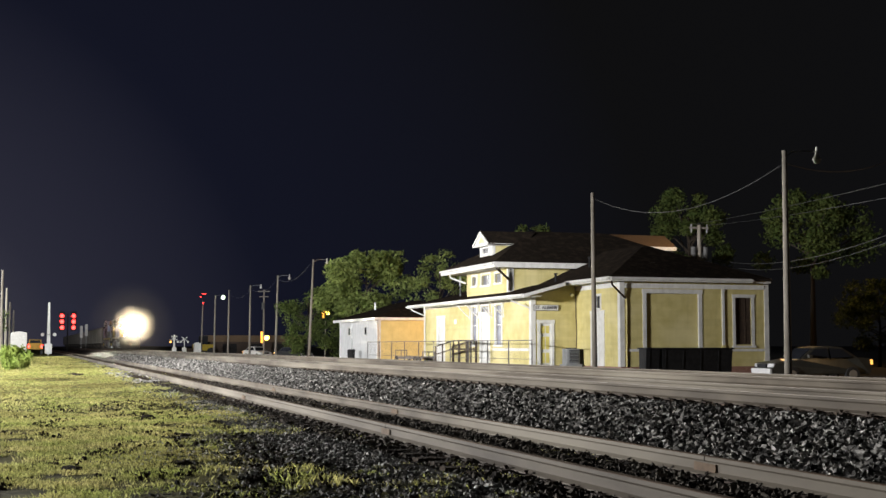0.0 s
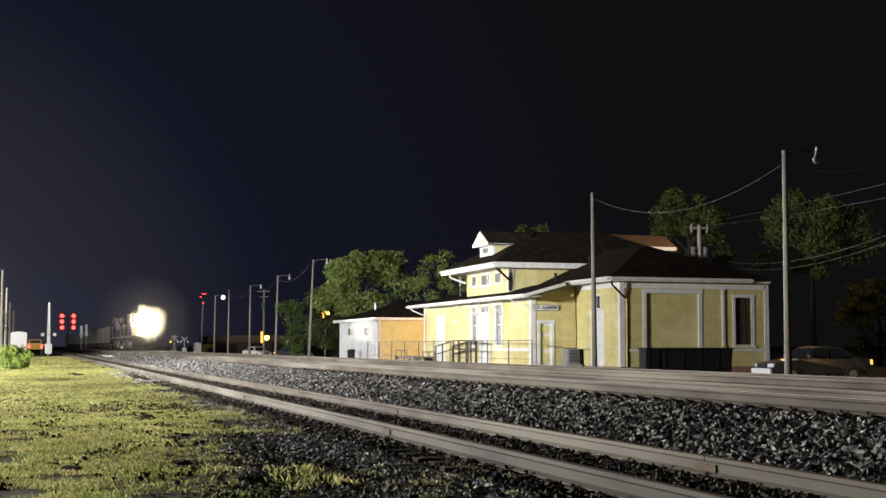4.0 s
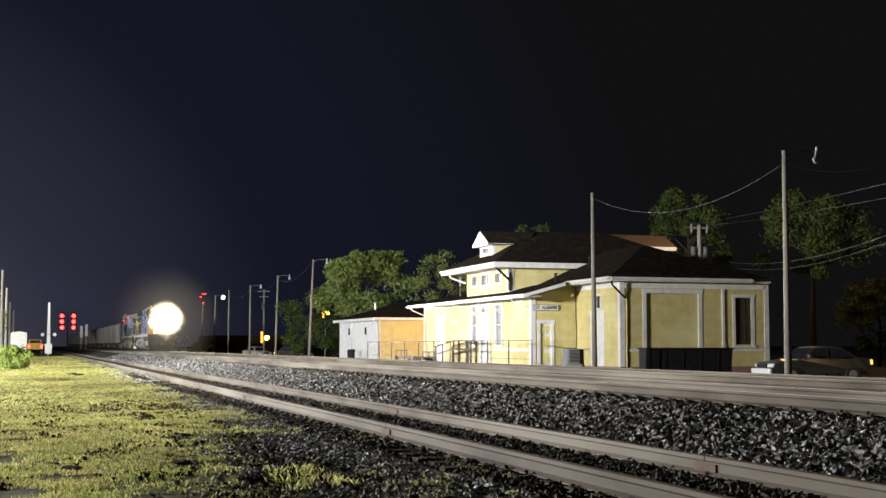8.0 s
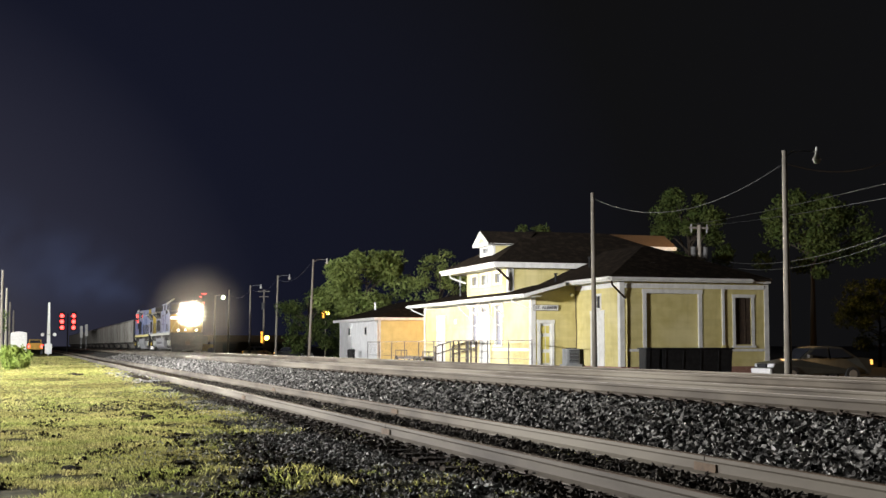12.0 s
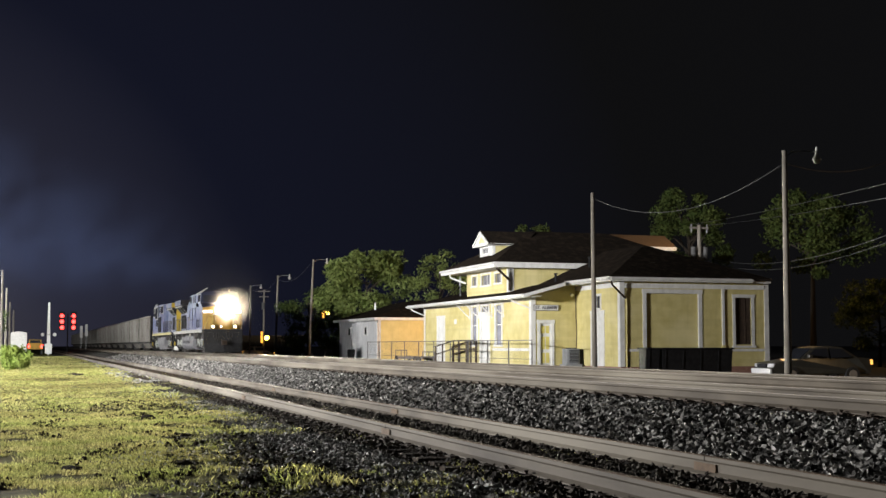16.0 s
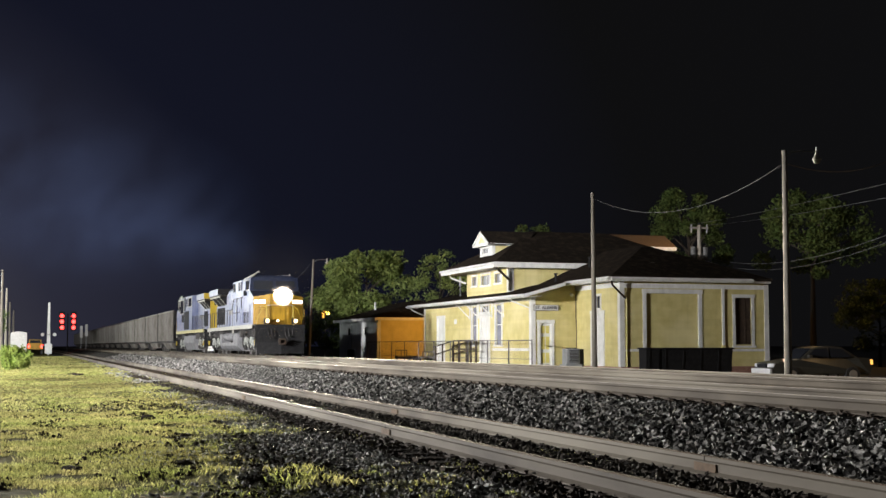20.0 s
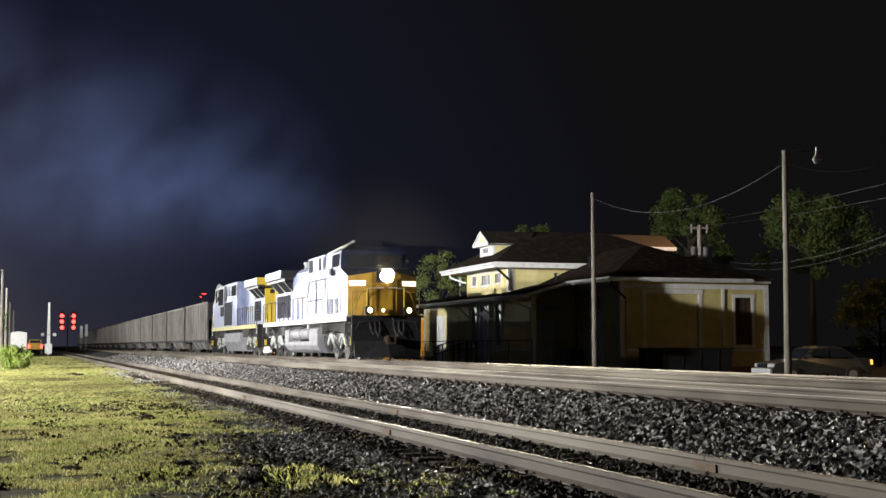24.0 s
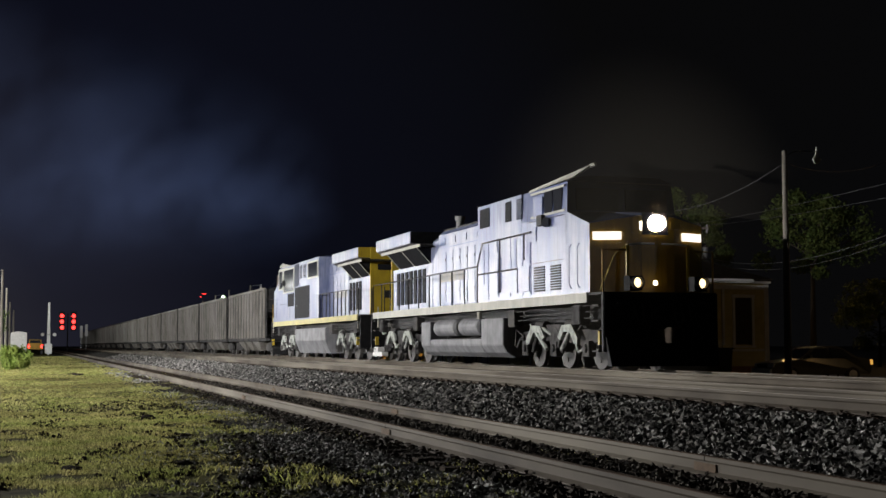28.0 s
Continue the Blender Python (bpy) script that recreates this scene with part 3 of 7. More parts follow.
    part("downpipe", bm, TRIM, d, "white-painted downpipe")
    bm = fresh()
    slab(bm, sb, 28.82, 28.97, -0.3, 0.62, 0.0, 0.11)
    part("downpipe_boot", bm, CLAPBOARD, d, "yellow-painted foot of the downpipe")
    bm = fresh()
    pipe(bm, [(23.34, 50.0, 3.40), (23.42, 50.05, 3.16), (24.2, 50.43, 2.62)], 0.045)
    part("downpipe_elbow", bm, DARK_WOOD, d, "dark elbow downpipe at the corner")
    bm = fresh()
    pipe(bm, [(24.25, 50.43, 2.62), (24.25, 50.44, -0.3)], 0.04)
    part("downpipe", bm, CLAPBOARD, d, "yellow-painted downpipe")
    strip("belt_board", (25.0, B_END - 0.045, 0.35), (24.2, B_END - 0.045, 0.35), 0.11, 0.03, d)
    strip("belt_board", (BACK, B_END - 0.045, 0.35), (27.9, B_END - 0.045, 0.35), 0.11, 0.03, d)

    # roofs: the hipped end, the long slope with its flared eaves
    b, r = 3.52, 5.27
    lo, ex, ez, hx, hy = 20.9, 23.31, 31.1, 27.2, 54.62
    near, e = 50.0, 2.9
    roof_slab("roof", [(ex, near, b), (ex, 58, b), (hx, 58, r), (hx, hy, r)], d)
    roof_slab("roof", [(lo, 53.9, e), (lo, 72.5, e), (ex, 70.5, b), (ex, 54.9, b), (22.9, 53.9, b - 0.06)], d)
    roof_slab("roof", [(ex - 0.01, 57.99, b), (ex - 0.01, 70.5, b), (hx, 66.6, r), (hx, 57.99, r)], d)
    roof_slab("roof", [(ex, near, b - 0.004), (hx, hy, r - 0.004), (ez, near, b - 0.004)], d)
    roof_slab("roof", [(ez, near, b), (hx, hy, r), (hx, 66.6, r), (ez, 70.5, b)], d)
    roof_slab("roof", [(lo, 72.5, e), (ez, 72.5, e), (ez, 70.5, b), (hx, 66.6, r), (ex, 70.5, b)], d)
    strip("fascia", (lo - 0.02, 53.9, e - 0.17), (lo - 0.02, 72.5, e - 0.17), 0.17, 0.05, d, label="white eaves board")
    strip("fascia", (ex - 0.04, near + 0.02, b - 0.19), (ex - 0.04, 54.86, b - 0.19), 0.19, 0.05, d)
    strip("fascia", (ez - 1.0, near - 0.04, b - 0.19), (ex, near - 0.04, b - 0.19), 0.17, 0.05, d)
    strip("fascia", (ez, near + 0.12, b - 0.2), (ez - 0.99, near + 0.12, b - 0.2), 0.16, 0.05, d, label="white eaves board, set back at the corner")
    for p, q, h in (((lo - 0.07, 72.5, e - 0.09), (lo - 0.07, 53.9, e - 0.09), 0.05), ((ex - 0.09, 54.86, b - 0.09), (ex - 0.09, near, b - 0.09), 0.055), ((ex, near - 0.09, b - 0.09), (ez - 1.0, near - 0.09, b - 0.09), 0.055)):
        part("gutter", pipe(fresh(), [p, q], h, 8), TRIM, d, "white half-round gutter")
    bm = fresh()
    hexa(bm, [(lo, 53.85, e - 0.17), (22.9, 53.85, b - 0.23), (22.9, 53.9, b - 0.23), (lo, 53.9, e - 0.17)], [(lo, 53.85, e - 0.02), (22.9, 53.85, b - 0.08), (22.9, 53.9, b - 0.08), (lo, 53.9, e - 0.02)])
    part("rake_board", bm, TRIM, d)
    bm = fresh()
    hexa(bm, [(lo + 0.05, 53.95, e - 0.17), (A_FRONT, 53.95, e - 0.10), (A_FRONT, 72.4, e - 0.10), (lo + 0.05, 72.4, e - 0.17)], [(lo + 0.05, 53.95, e - 0.14), (A_FRONT, 53.95, e - 0.07), (A_FRONT, 72.4, e - 0.07), (lo + 0.05, 72.4, e - 0.14)])
    part("soffit", bm, TRIM, d)
    bm = fresh()
    box(bm, ex + 0.06, BACK, near + 0.02, B_END - 0.03, b - 0.18, b - 0.15)
    box(bm, ex + 0.06, B_FRONT - 0.03, B_END - 0.03, 54.8, b - 0.18, b - 0.15)
    part("soffit", bm, TRIM, d)
    for y in (58.8, 60.45, 62.45, 63.85):
        bm = fresh()
        pipe(bm, [(A_FRONT - 0.03, y, 1.95), (A_FRONT - 0.05, y, 2.72), (lo + 0.12, y, 2.72), (A_FRONT - 0.05, y, 2.02)], 0.035, 5)
        part("eaves_bracket", bm, TRIM, d, "white triangular eaves bracket")
    # gutter spouts that run back from the eaves to the corners
    for p, q, foot in (((lo, 71.9, e - 0.12), (A_FRONT - 0.06, 71.75, 2.30), -0.3), ((lo, 55.6, e - 0.12), (A_FRONT - 0.06, 55.27, 2.30), -0.3)):
        bm = fresh()
        pipe(bm, [p, (p[0] + 0.12, p[1], p[2] - 0.16), q, (q[0], q[1], foot)], 0.042, 6)
        part("downpipe", bm, TRIM, d, "white eaves spout and downpipe")
    bm = fresh()
    pipe(bm, [(23.93, 55.08, 2.95), (23.93, 55.08, 1.9), (23.96, 55.08, 1.2), (23.93, 55.08, 0.35)], 0.022, 5)
    part("conduit", bm, DARK_WOOD, d, "thin dark conduit in the corner")
    bm = fresh()
    rod(bm, (23.72, 55.12, 2.95), (23.72, 55.02, 2.9), 0.07, 0.09, 8)
    part("wall_lamp", bm, TRIM, d, "small unlit wall lamp")
    bm = fresh()
    slab(bm, wa, 66.0, 66.35, 1.75, 2.0, 0.026, 0.06)
    part("meter_box", bm, TRIM, d, "small white meter box")

    # upper storey
    u0, u1, x0, x1 = 58.2, 64.33, A_FRONT, 31.5
    wu, su = facing("w", x0), facing("s", u0)
    holes = [(62.72, 63.45, 3.66, 4.15), (60.7, 62.0, 3.63, 4.17), (59.12, 59.98, 3.66, 4.15)]
    clad_wall("upper_wall", wu, u0, u1, 3.12, 4.36, holes, d)
    clad_wall("upper_wall", su, x0 + 0.15, x1, 3.12, 4.36, [], d)
    for h in holes:
        window(wu, *h, d, 1 if h[1] - h[0] > 1 else 0, 0, 0.08, DIM_PANE)
    bm = fresh()
    box(bm, x0 - 0.04, x0 + 0.26, u0 - 0.04, u0 + 0.14, 3.14, 4.30)
    part("corner_board", bm, TRIM, d)
    e2, r2, ym, xr = 4.55, 6.42, 61.7, 24.25
    ex0, ex1, ey0, ey1 = 20.85, 32.4, 57.55, 65.85
    roof_slab("upper_roof", [(ex0, ey0, e2), (ex0, ey1, e2), (xr, ym, r2)], d)
    roof_slab("upper_roof", [(ex0, ey0, e2 - 0.003), (xr, ym, r2 - 0.003), (28.6, ym, r2 - 0.003), (ex1, ey0, e2 - 0.003)], d)
    roof_slab("upper_roof", [(ex0, ey1, e2 - 0.003), (ex1, ey1, e2 - 0.003), (28.6, ym, r2 - 0.003), (xr, ym, r2 - 0.003)], d)
    roof_slab("upper_roof", [(ex1, ey0, e2), (28.6, ym, r2), (ex1, ey1, e2)], d)
    strip("fascia", (ex0 - 0.02, ey0, e2 - 0.26), (ex0 - 0.02, ey1, e2 - 0.26), 0.26, 0.05, d, label="deep white eaves board")
    strip("fascia", (ex1, ey0 - 0.02, e2 - 0.26), (ex0, ey0 - 0.02, e2 - 0.26), 0.26, 0.05, d)
    bm = fresh()
    box(bm, ex0 + 0.04, ex1 - 0.05, ey0 + 0.04, ey1 - 0.05, e2 - 0.24, e2 - 0.21)
    part("soffit", bm, TRIM, d)
    bm = fresh()
    pipe(bm, [(20.98, 57.6, 4.4), (21.0, 57.62, 4.24), (21.82, 58.1, 3.72), (21.82, 58.12, 3.22)], 0.06)
    part("downpipe", bm, DARK_WOOD, d, "dark elbow downpipe")

    bm = fresh()
    pipe(bm, [(ex0 + 0.1, 64.7, e2 - 0.24), (ex0 + 0.16, 64.7, e2 - 0.42), (A_FRONT - 0.06, 64.36, 3.84)], 0.05, 6)
    part("downpipe", bm, TRIM, d, "pale eaves spout")
    for p, q in (((ex0 - 0.07, ey1, e2 - 0.07), (ex0 - 0.07, ey0, e2 - 0.07)),):
        part("gutter", pipe(fresh(), [p, q], 0.055, 8), TRIM, d)

    # gabled dormer on the upper roof
    gx, dx, dy0, dy1 = 21.5, 21.8, 60.4, 62.25
    at = facing("w", dx)
    clad_wall("dormer_wall", at, dy0, dy1, 4.95, 5.66, [(60.85, 61.85, 5.17, 5.47)], d, material=TRIM)
    window(at, 60.87, 61.83, 5.18, 5.46, d, 2, 0, 0.07, DIM_PANE)
    mid, half, z0, z1 = (dy0 + dy1) / 2, 1.14, 5.62, 6.30
    bm = fresh()
    prism(bm, [(mid - half, z0), (mid + half, z0), (mid, z1 - 0.02)], "x", gx, gx + 0.06)
    g = part("dormer_gable", bm, TRIM, d, "white dormer gable with a yellow inset")
    bm = fresh()
    prism(bm, [(mid - 0.62, z0 + 0.1), (mid + 0.30, z0 + 0.1), (mid - 0.1, z0 + 0.40)], "x", gx - 0.014, gx - 0.002)
    part("gable_inset", bm, CLAPBOARD, g)
    bm = fresh()
    box(bm, gx - 0.02, dx - 0.02, mid - half, mid + half, z0 - 0.07, z0 - 0.002)
    part("gable_base", bm, TRIM, g)
    bm = fresh()
    hexa(bm, [(dx + 0.15, dy0, 5.05), (dx + 0.2, dy0, 5.05), (dx + 1.3, dy0, 5.6), (dx + 0.15, dy0, 5.6)], [(dx + 0.15, dy0 + 0.1, 5.05), (dx + 0.2, dy0 + 0.1, 5.05), (dx + 1.3, dy0 + 0.1, 5.6), (dx + 0.15, dy0 + 0.1, 5.6)])
    part("dormer_wall", bm, CLAPBOARD, d, "yellow dormer cheek")
    for k in (-1, 1):
        roof_slab("dormer_roof", [(gx - 0.02, mid + k * (half + 0.04), z0), (gx - 0.02, mid, z1 + 0.04), (xr + 0.2, mid, z1 + 0.04), (xr - 0.9, mid + k * (half + 0.04), z0)], d, 0.06)
        bm = fresh()
        low = [(gx - 0.06, mid + k * half, z0 - 0.06), (gx - 0.06, mid, z1 - 0.1), (gx - 0.005, mid, z1 - 0.1), (gx - 0.005, mid + k * half, z0 - 0.06)]
        hexa(bm, low, [(x, y, z + 0.12) for x, y, z in low])
        part("dormer_bargeboard", bm, TRIM, d)
    strip("dormer_fascia", (xr - 1.0, mid - half - 0.03, z0 - 0.08), (gx - 0.02, mid - half - 0.03, z0 - 0.08), 0.1, 0.04, d)

    # vents
    for x, y, z, h in ((25.0, 55.9, 4.2, 0.5), (23.45, 56.3, 3.5, 0.42)):
        bm = fresh()
        rod(bm, (x, y, z), (x, y, z + h), 0.06)
        rod(bm, (x, y, z + h), (x, y, z + h + 0.06), 0.1)
        part("roof_vent", bm, BLACK_STEEL, d)
    bm = fresh()
    rod(bm, (22.4, 67.3, 3.2), (22.4, 67.3, 4.55), 0.03, 0.03, 6)
    m = part("service_mast", bm, STEEL, d, "thin service mast with an insulator")
    bm = fresh()
    rod(bm, (22.4, 67.3, 3.85), (22.4, 67.3, 4.25), 0.07, 0.07, 8)
    part("insulator", bm, STEEL, m)
    return d


DEPOT = depot()


def text(name, body, size, m, material, parent=None, label="", category=""):
    cu = bpy.data.curves.new(name, "FONT")
    cu.body, cu.size, cu.align_x, cu.align_y, cu.extrude, cu.offset = body, size, "CENTER", "CENTER", 0.004, 0.005
    ob = bpy.data.objects.new(name, cu)
    scene.collection.objects.link(ob)
    me = bpy.data.meshes.new_from_object(ob.evaluated_get(bpy.context.evaluated_depsgraph_get()))
    bpy.data.objects.remove(ob)
    me.materials.clear()
    me.materials.append(material)
    out = new(name, me)
    out.parent = parent
    out.matrix_basis = m
    if label:
        out["label"] = label
    return out


def station_sign():
    s = thing("station_sign", "white station name board reading ST. ALBANS", "sign", sized() @ pose(22.48, A_END - 0.06, 2.325))
    bm = fresh()
    box(bm, -0.59, 0.59, -0.02, 0.02, -0.13, 0.13)
    part("board", bm, TRIM, s)
    bm = fresh()
    for x0, x1, z0, z1 in ((-0.6, 0.6, 0.115, 0.135), (-0.6, 0.6, -0.135, -0.115), (-0.61, -0.59, -0.135, 0.135), (0.59, 0.61, -0.135, 0.135)):
        box(bm, x0, x1, -0.028, -0.01, z0, z1)
    part("border", bm, INK, s)
    text("lettering", "ST. ALBANS", 0.205, pose(0, -0.026, 0, 90, 0, 0), INK, s, "dark capital letters")


station_sign()


# ---- poles, lamps, wires ----
POLE_WOOD = mat("weathered_pole", (0.30, 0.27, 0.23), (0.20, 0.18, 0.15), 3.0, 0.85, bump=0.3, stretch=(6, 6, 0.5))
LAMP_SHELL = mat("lamp_housing", (0.62, 0.62, 0.6), (0.5, 0.5, 0.48), 5.0, 0.5)
CABLE = mat("cable", (0.07, 0.07, 0.07), (0.11, 0.11, 0.11), 5.0, 0.6)
BULB_OFF = mat("lamp_glass", (0.55, 0.52, 0.42), (0.5, 0.48, 0.4), 5.0, 0.3)
BULB_GREEN = glow("greenish_bulb", (0.75, 1.0, 0.6), 7.0)
BULB_AMBER = glow("amber_bulb", (1.0, 0.46, 0.06), 16.0)
AMBER_GLOW_PANEL = glow("amber_panel", (1.0, 0.45, 0.06), 1.6)


def light_pole(x, y, top, lean=0.0, arm=1.0, lit=None, r=0.10):
    p = thing("street_lamp" if arm else "wooden_pole", "slim weathered pole with a bowl lamp on a curved arm" if arm else "slim weathered pole carrying a cable", "street lamp" if arm else "pole",
              pose(x, y, YARD, 0, lean, 0), "poles along the platform")
    h = top - YARD
    bm = fresh()
    rod(bm, (0, 0, 0), (0, 0, h), r, r * 0.62, 10)
    part("pole", bm, POLE_WOOD, p, smooth=True)
    if arm:
        bm = fresh()
        pipe(bm, [(0.05, 0, h - 0.22), (0.22 * arm, 0, h - 0.05), (0.5 * arm, 0, h + 0.02), (arm, 0, h + 0.02)], 0.022)
        part("arm", bm, STEEL, p)
        bm = fresh()
        rod(bm, (arm, 0, h - 0.1), (arm, 0, h + 0.18), 0.05, 0.035, 8)
        rod(bm, (arm, 0, h - 0.26), (arm, 0, h - 0.1), 0.17, 0.06, 12)
        s = part("shade", bm, LAMP_SHELL, p)
        bm = fresh()
        bmesh.ops.create_uvsphere(bm, u_segments=10, v_segments=6, radius=0.12 if not lit else 0.27, matrix=pose(arm, 0, h - 0.28))
        part("bulb", bm, lit or BULB_OFF, s, "glowing bulb" if lit else "unlit glass bowl")
    return p


LINE = 24.05
for y, top, lean, arm, lit in ((53.3, 7.46, -0.3, 0, None), (37.8, 7.14, 0.1, 1.25, None), (115.4, 8.4, 2.2, 1.25, None), (132.0, 7.78, 1.2, 1.2, None), (148.4, 7.5, 0.3, 1.2, None),
                               (165.2, 7.66, 0.4, 0, None), (178.1, 7.45, 0.6, 1.05, BULB_GREEN), (192.0, 7.1, 1.3, 0, None)):
    light_pole(LINE, y, top, lean, arm, lit, 0.13)


def cable(p, q, sag, r=0.010, n=16, name="overhead_cable", label="thin overhead cable sagging between the poles"):
    p, q = Vector(p), Vector(q)
    pts = [p.lerp(q, i / n) - Vector((0, 0, sag * 4 * (i / n) * (1 - i / n))) for i in range(n + 1)]
    return solid(name, pipe(fresh(), pts, r, 4), CABLE, label, "cable", group="overhead cables")


cable((LINE, 53.3, 7.2), (LINE, 37.8, 6.72), 1.1)
cable((LINE, 37.8, 6.72), (32.0, 42.5, 7.9), 0.42)
for a, b, za, zb in ((115.4, 132.0, 8.0, 7.4), (132.0, 148.4, 7.4, 7.1), (148.4, 165.2, 7.1, 7.2)):
    cable((LINE + 0.1, a, za), (LINE + 0.1, b, zb), 0.8)


# ---- train ----
LOCO_GREY = mat("locomotive_grey", (0.21, 0.232, 0.33), (0.125, 0.148, 0.255), 2.6, 0.36, streak=0.65, c3=(0.05, 0.078, 0.225), spec=0.34, stretch=(1, 1, 0.5))
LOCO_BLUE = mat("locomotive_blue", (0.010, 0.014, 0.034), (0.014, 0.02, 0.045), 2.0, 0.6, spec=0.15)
LOCO_YELLOW = mat("locomotive_yellow", (0.44, 0.32, 0.025), (0.33, 0.235, 0.02), 2.0, 0.5, streak=0.3)
# the locomotive yellow again, darkened in colour for faces that get little light
DIMMED_YELLOW = mat("nose_yellow", (0.36, 0.21, 0.018), (0.25, 0.145, 0.014), 2.0, 0.55, streak=0.4, spec=0.25)
SILL_YELLOW = mat("sill_yellow", (0.52, 0.46, 0.17), (0.42, 0.38, 0.18), 2.0, 0.6, streak=0.3)
DARK_FRAME = mat("dark_frame", (0.03, 0.029, 0.03), (0.016, 0.016, 0.016), 5.0, 0.8, bump=0.3, spec=0.15)
FADED_YELLOW = mat("faded_yellow", (0.24, 0.225, 0.19), (0.19, 0.19, 0.2), 3.0, 0.5, streak=0.5)
LIVERY_BLUE = mat("livery_blue", (0.07, 0.095, 0.25), (0.11, 0.14, 0.28), 3.0, 0.5, streak=0.4)
SILL = mat("sill_paint", (0.46, 0.45, 0.40), (0.36, 0.355, 0.31), 2.0, 0.6, streak=0.3)
UNDER = mat("grimy_underframe", (0.065, 0.062, 0.063), (0.018, 0.017, 0.018), 5.0, 0.75, 0.0, bump=0.3, c3=(0.10, 0.094, 0.088), spec=0.15)
TRUCK_PALE = mat("dusty_casting", (0.46, 0.48, 0.44), (0.2, 0.21, 0.195), 6.0, 0.7, 0.0, bump=0.2, spec=0.2)
TANK = mat("tank_grey", (0.24, 0.24, 0.25), (0.15, 0.15, 0.16), 2.0, 0.6, 0.0, streak=0.4, spec=0.2)
GRILLE = mat("dark_grille", (0.010, 0.010, 0.012), (0.018, 0.018, 0.021), 8.0, 0.7, spec=0.1)
WHEEL = mat("wheel_steel", (0.085, 0.08, 0.075), (0.05, 0.046, 0.044), 6.0, 0.6, 0.1)
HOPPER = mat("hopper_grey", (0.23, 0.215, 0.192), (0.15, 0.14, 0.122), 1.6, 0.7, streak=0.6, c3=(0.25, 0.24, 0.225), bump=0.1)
HOPPER_SHADED = mat("hopper_panel", (0.092, 0.086, 0.077), (0.030, 0.028, 0.025), 1.4, 0.75, streak=0.7, c3=(0.14, 0.128, 0.11), bump=0.1)
COAL = mat("coal", (0.012, 0.012, 0.013), (0.03, 0.03, 0.03), 8.0, 0.6, bump=1.0, bump_scale=7)
HEADLIGHT = glow("headlight_beam", (1.0, 0.90, 0.68), 1100000.0)
# the reflector emits by itself in place of light bounced from the bulb
REFLECTOR_GLOW = glow("lit_reflector", (1.0, 0.93, 0.76), 9.0)
DITCH = glow("ditch_light_beam", (1.0, 0.72, 0.36), 6.0)
NUMBER_GLOW = glow("number_board_glow", (1.0, 0.95, 0.84), 3.0)
STEP_LIGHT = glow("step_light", (1.0, 0.86, 0.6), 12.0)


def barrel(x, z, r, y0, y1, n=16, aim=(0.0, 0.0)):
    """An open tube round a lamp, closed at the back."""
    bm = fresh()
    a = [[bm.verts.new((x + q * math.cos(k * 2 * math.pi / n) + (aim[0] if y == y0 else 0), y, z + q * math.sin(k * 2 * math.pi / n) + (aim[1] if y == y0 else 0))) for k in range(n)] for q, y in ((r, y1), (r, y0), (r + 0.025, y0), (r + 0.025, y1))]
    for i in range(4):
        for k in range(n):
            bm.faces.new((a[i][k], a[i][(k + 1) % n], a[(i + 1) % 4][(k + 1) % n], a[(i + 1) % 4][k]))
    bm.faces.new([bm.verts.new((v.co.x, y1 + 0.002, v.co.z)) for v in a[0]])
    return bm


def flare(x, z, r0, r1, y0, y1, n=24):
    """A cone that opens towards y1, inside bright, closed at the back."""
    bm = fresh()
    a = [[bm.verts.new((x + r * math.cos(k * 2 * math.pi / n), y, z + r * math.sin(k * 2 * math.pi / n))) for k in range(n)] for r, y in ((r0, y0), (r1, y1))]
    for k in range(n):
        bm.faces.new((a[0][k], a[0][(k + 1) % n], a[1][(k + 1) % n], a[1][k]))
    bm.faces.new(a[0])
    return bm


def plate_with_hole(half, z0, z1, r, zc, y, n=24):
    bm = fresh()
    inner, outer = [], []
    for k in range(n):
        c, d = math.cos(k * 2 * math.pi / n), math.sin(k * 2 * math.pi / n)
        inner.append(bm.verts.new((r * c, y, zc + r * d)))
        outer.append(bm.verts.new((max(-half, min(half, 2 * half * c)), y, max(z0 - 0.001 * k, min(z1 + 0.001 * k, zc + 2 * half * d)))))
    for k in range(n):
        bm.faces.new((inner[k], inner[(k + 1) % n], outer[(k + 1) % n], outer[k]))
    return bm


def wheelset(parent, y, r):
    bm = fresh()
    for s in (-1, 1):
        rod(bm, (s * 0.66, 0, 0), (s * 0.69, 0, 0), r + 0.03, r + 0.03, 24)
        rod(bm, (s * 0.69, 0, 0), (s * 0.80, 0, 0), r, r - 0.01, 24)
        rod(bm, (s * 0.801, 0, 0), (s * 0.83, 0, 0), r * 0.8, r * 0.3, 24)
    rod(bm, (-0.9, 0, 0), (0.9, 0, 0), 0.09, 0.09, 10)
    for s in (-1, 1):
        for a in range(3):
            c, d = math.cos(a * 2.094), math.sin(a * 2.094)
            rod(bm, (s * 0.80, 0.3 * c, 0.3 * d), (s * 0.835, 0.3 * c, 0.3 * d), 0.06, 0.06, 6)
    return part("wheelset", bm, WHEEL, parent, at=pose(0, y, r))


WHEELS = []


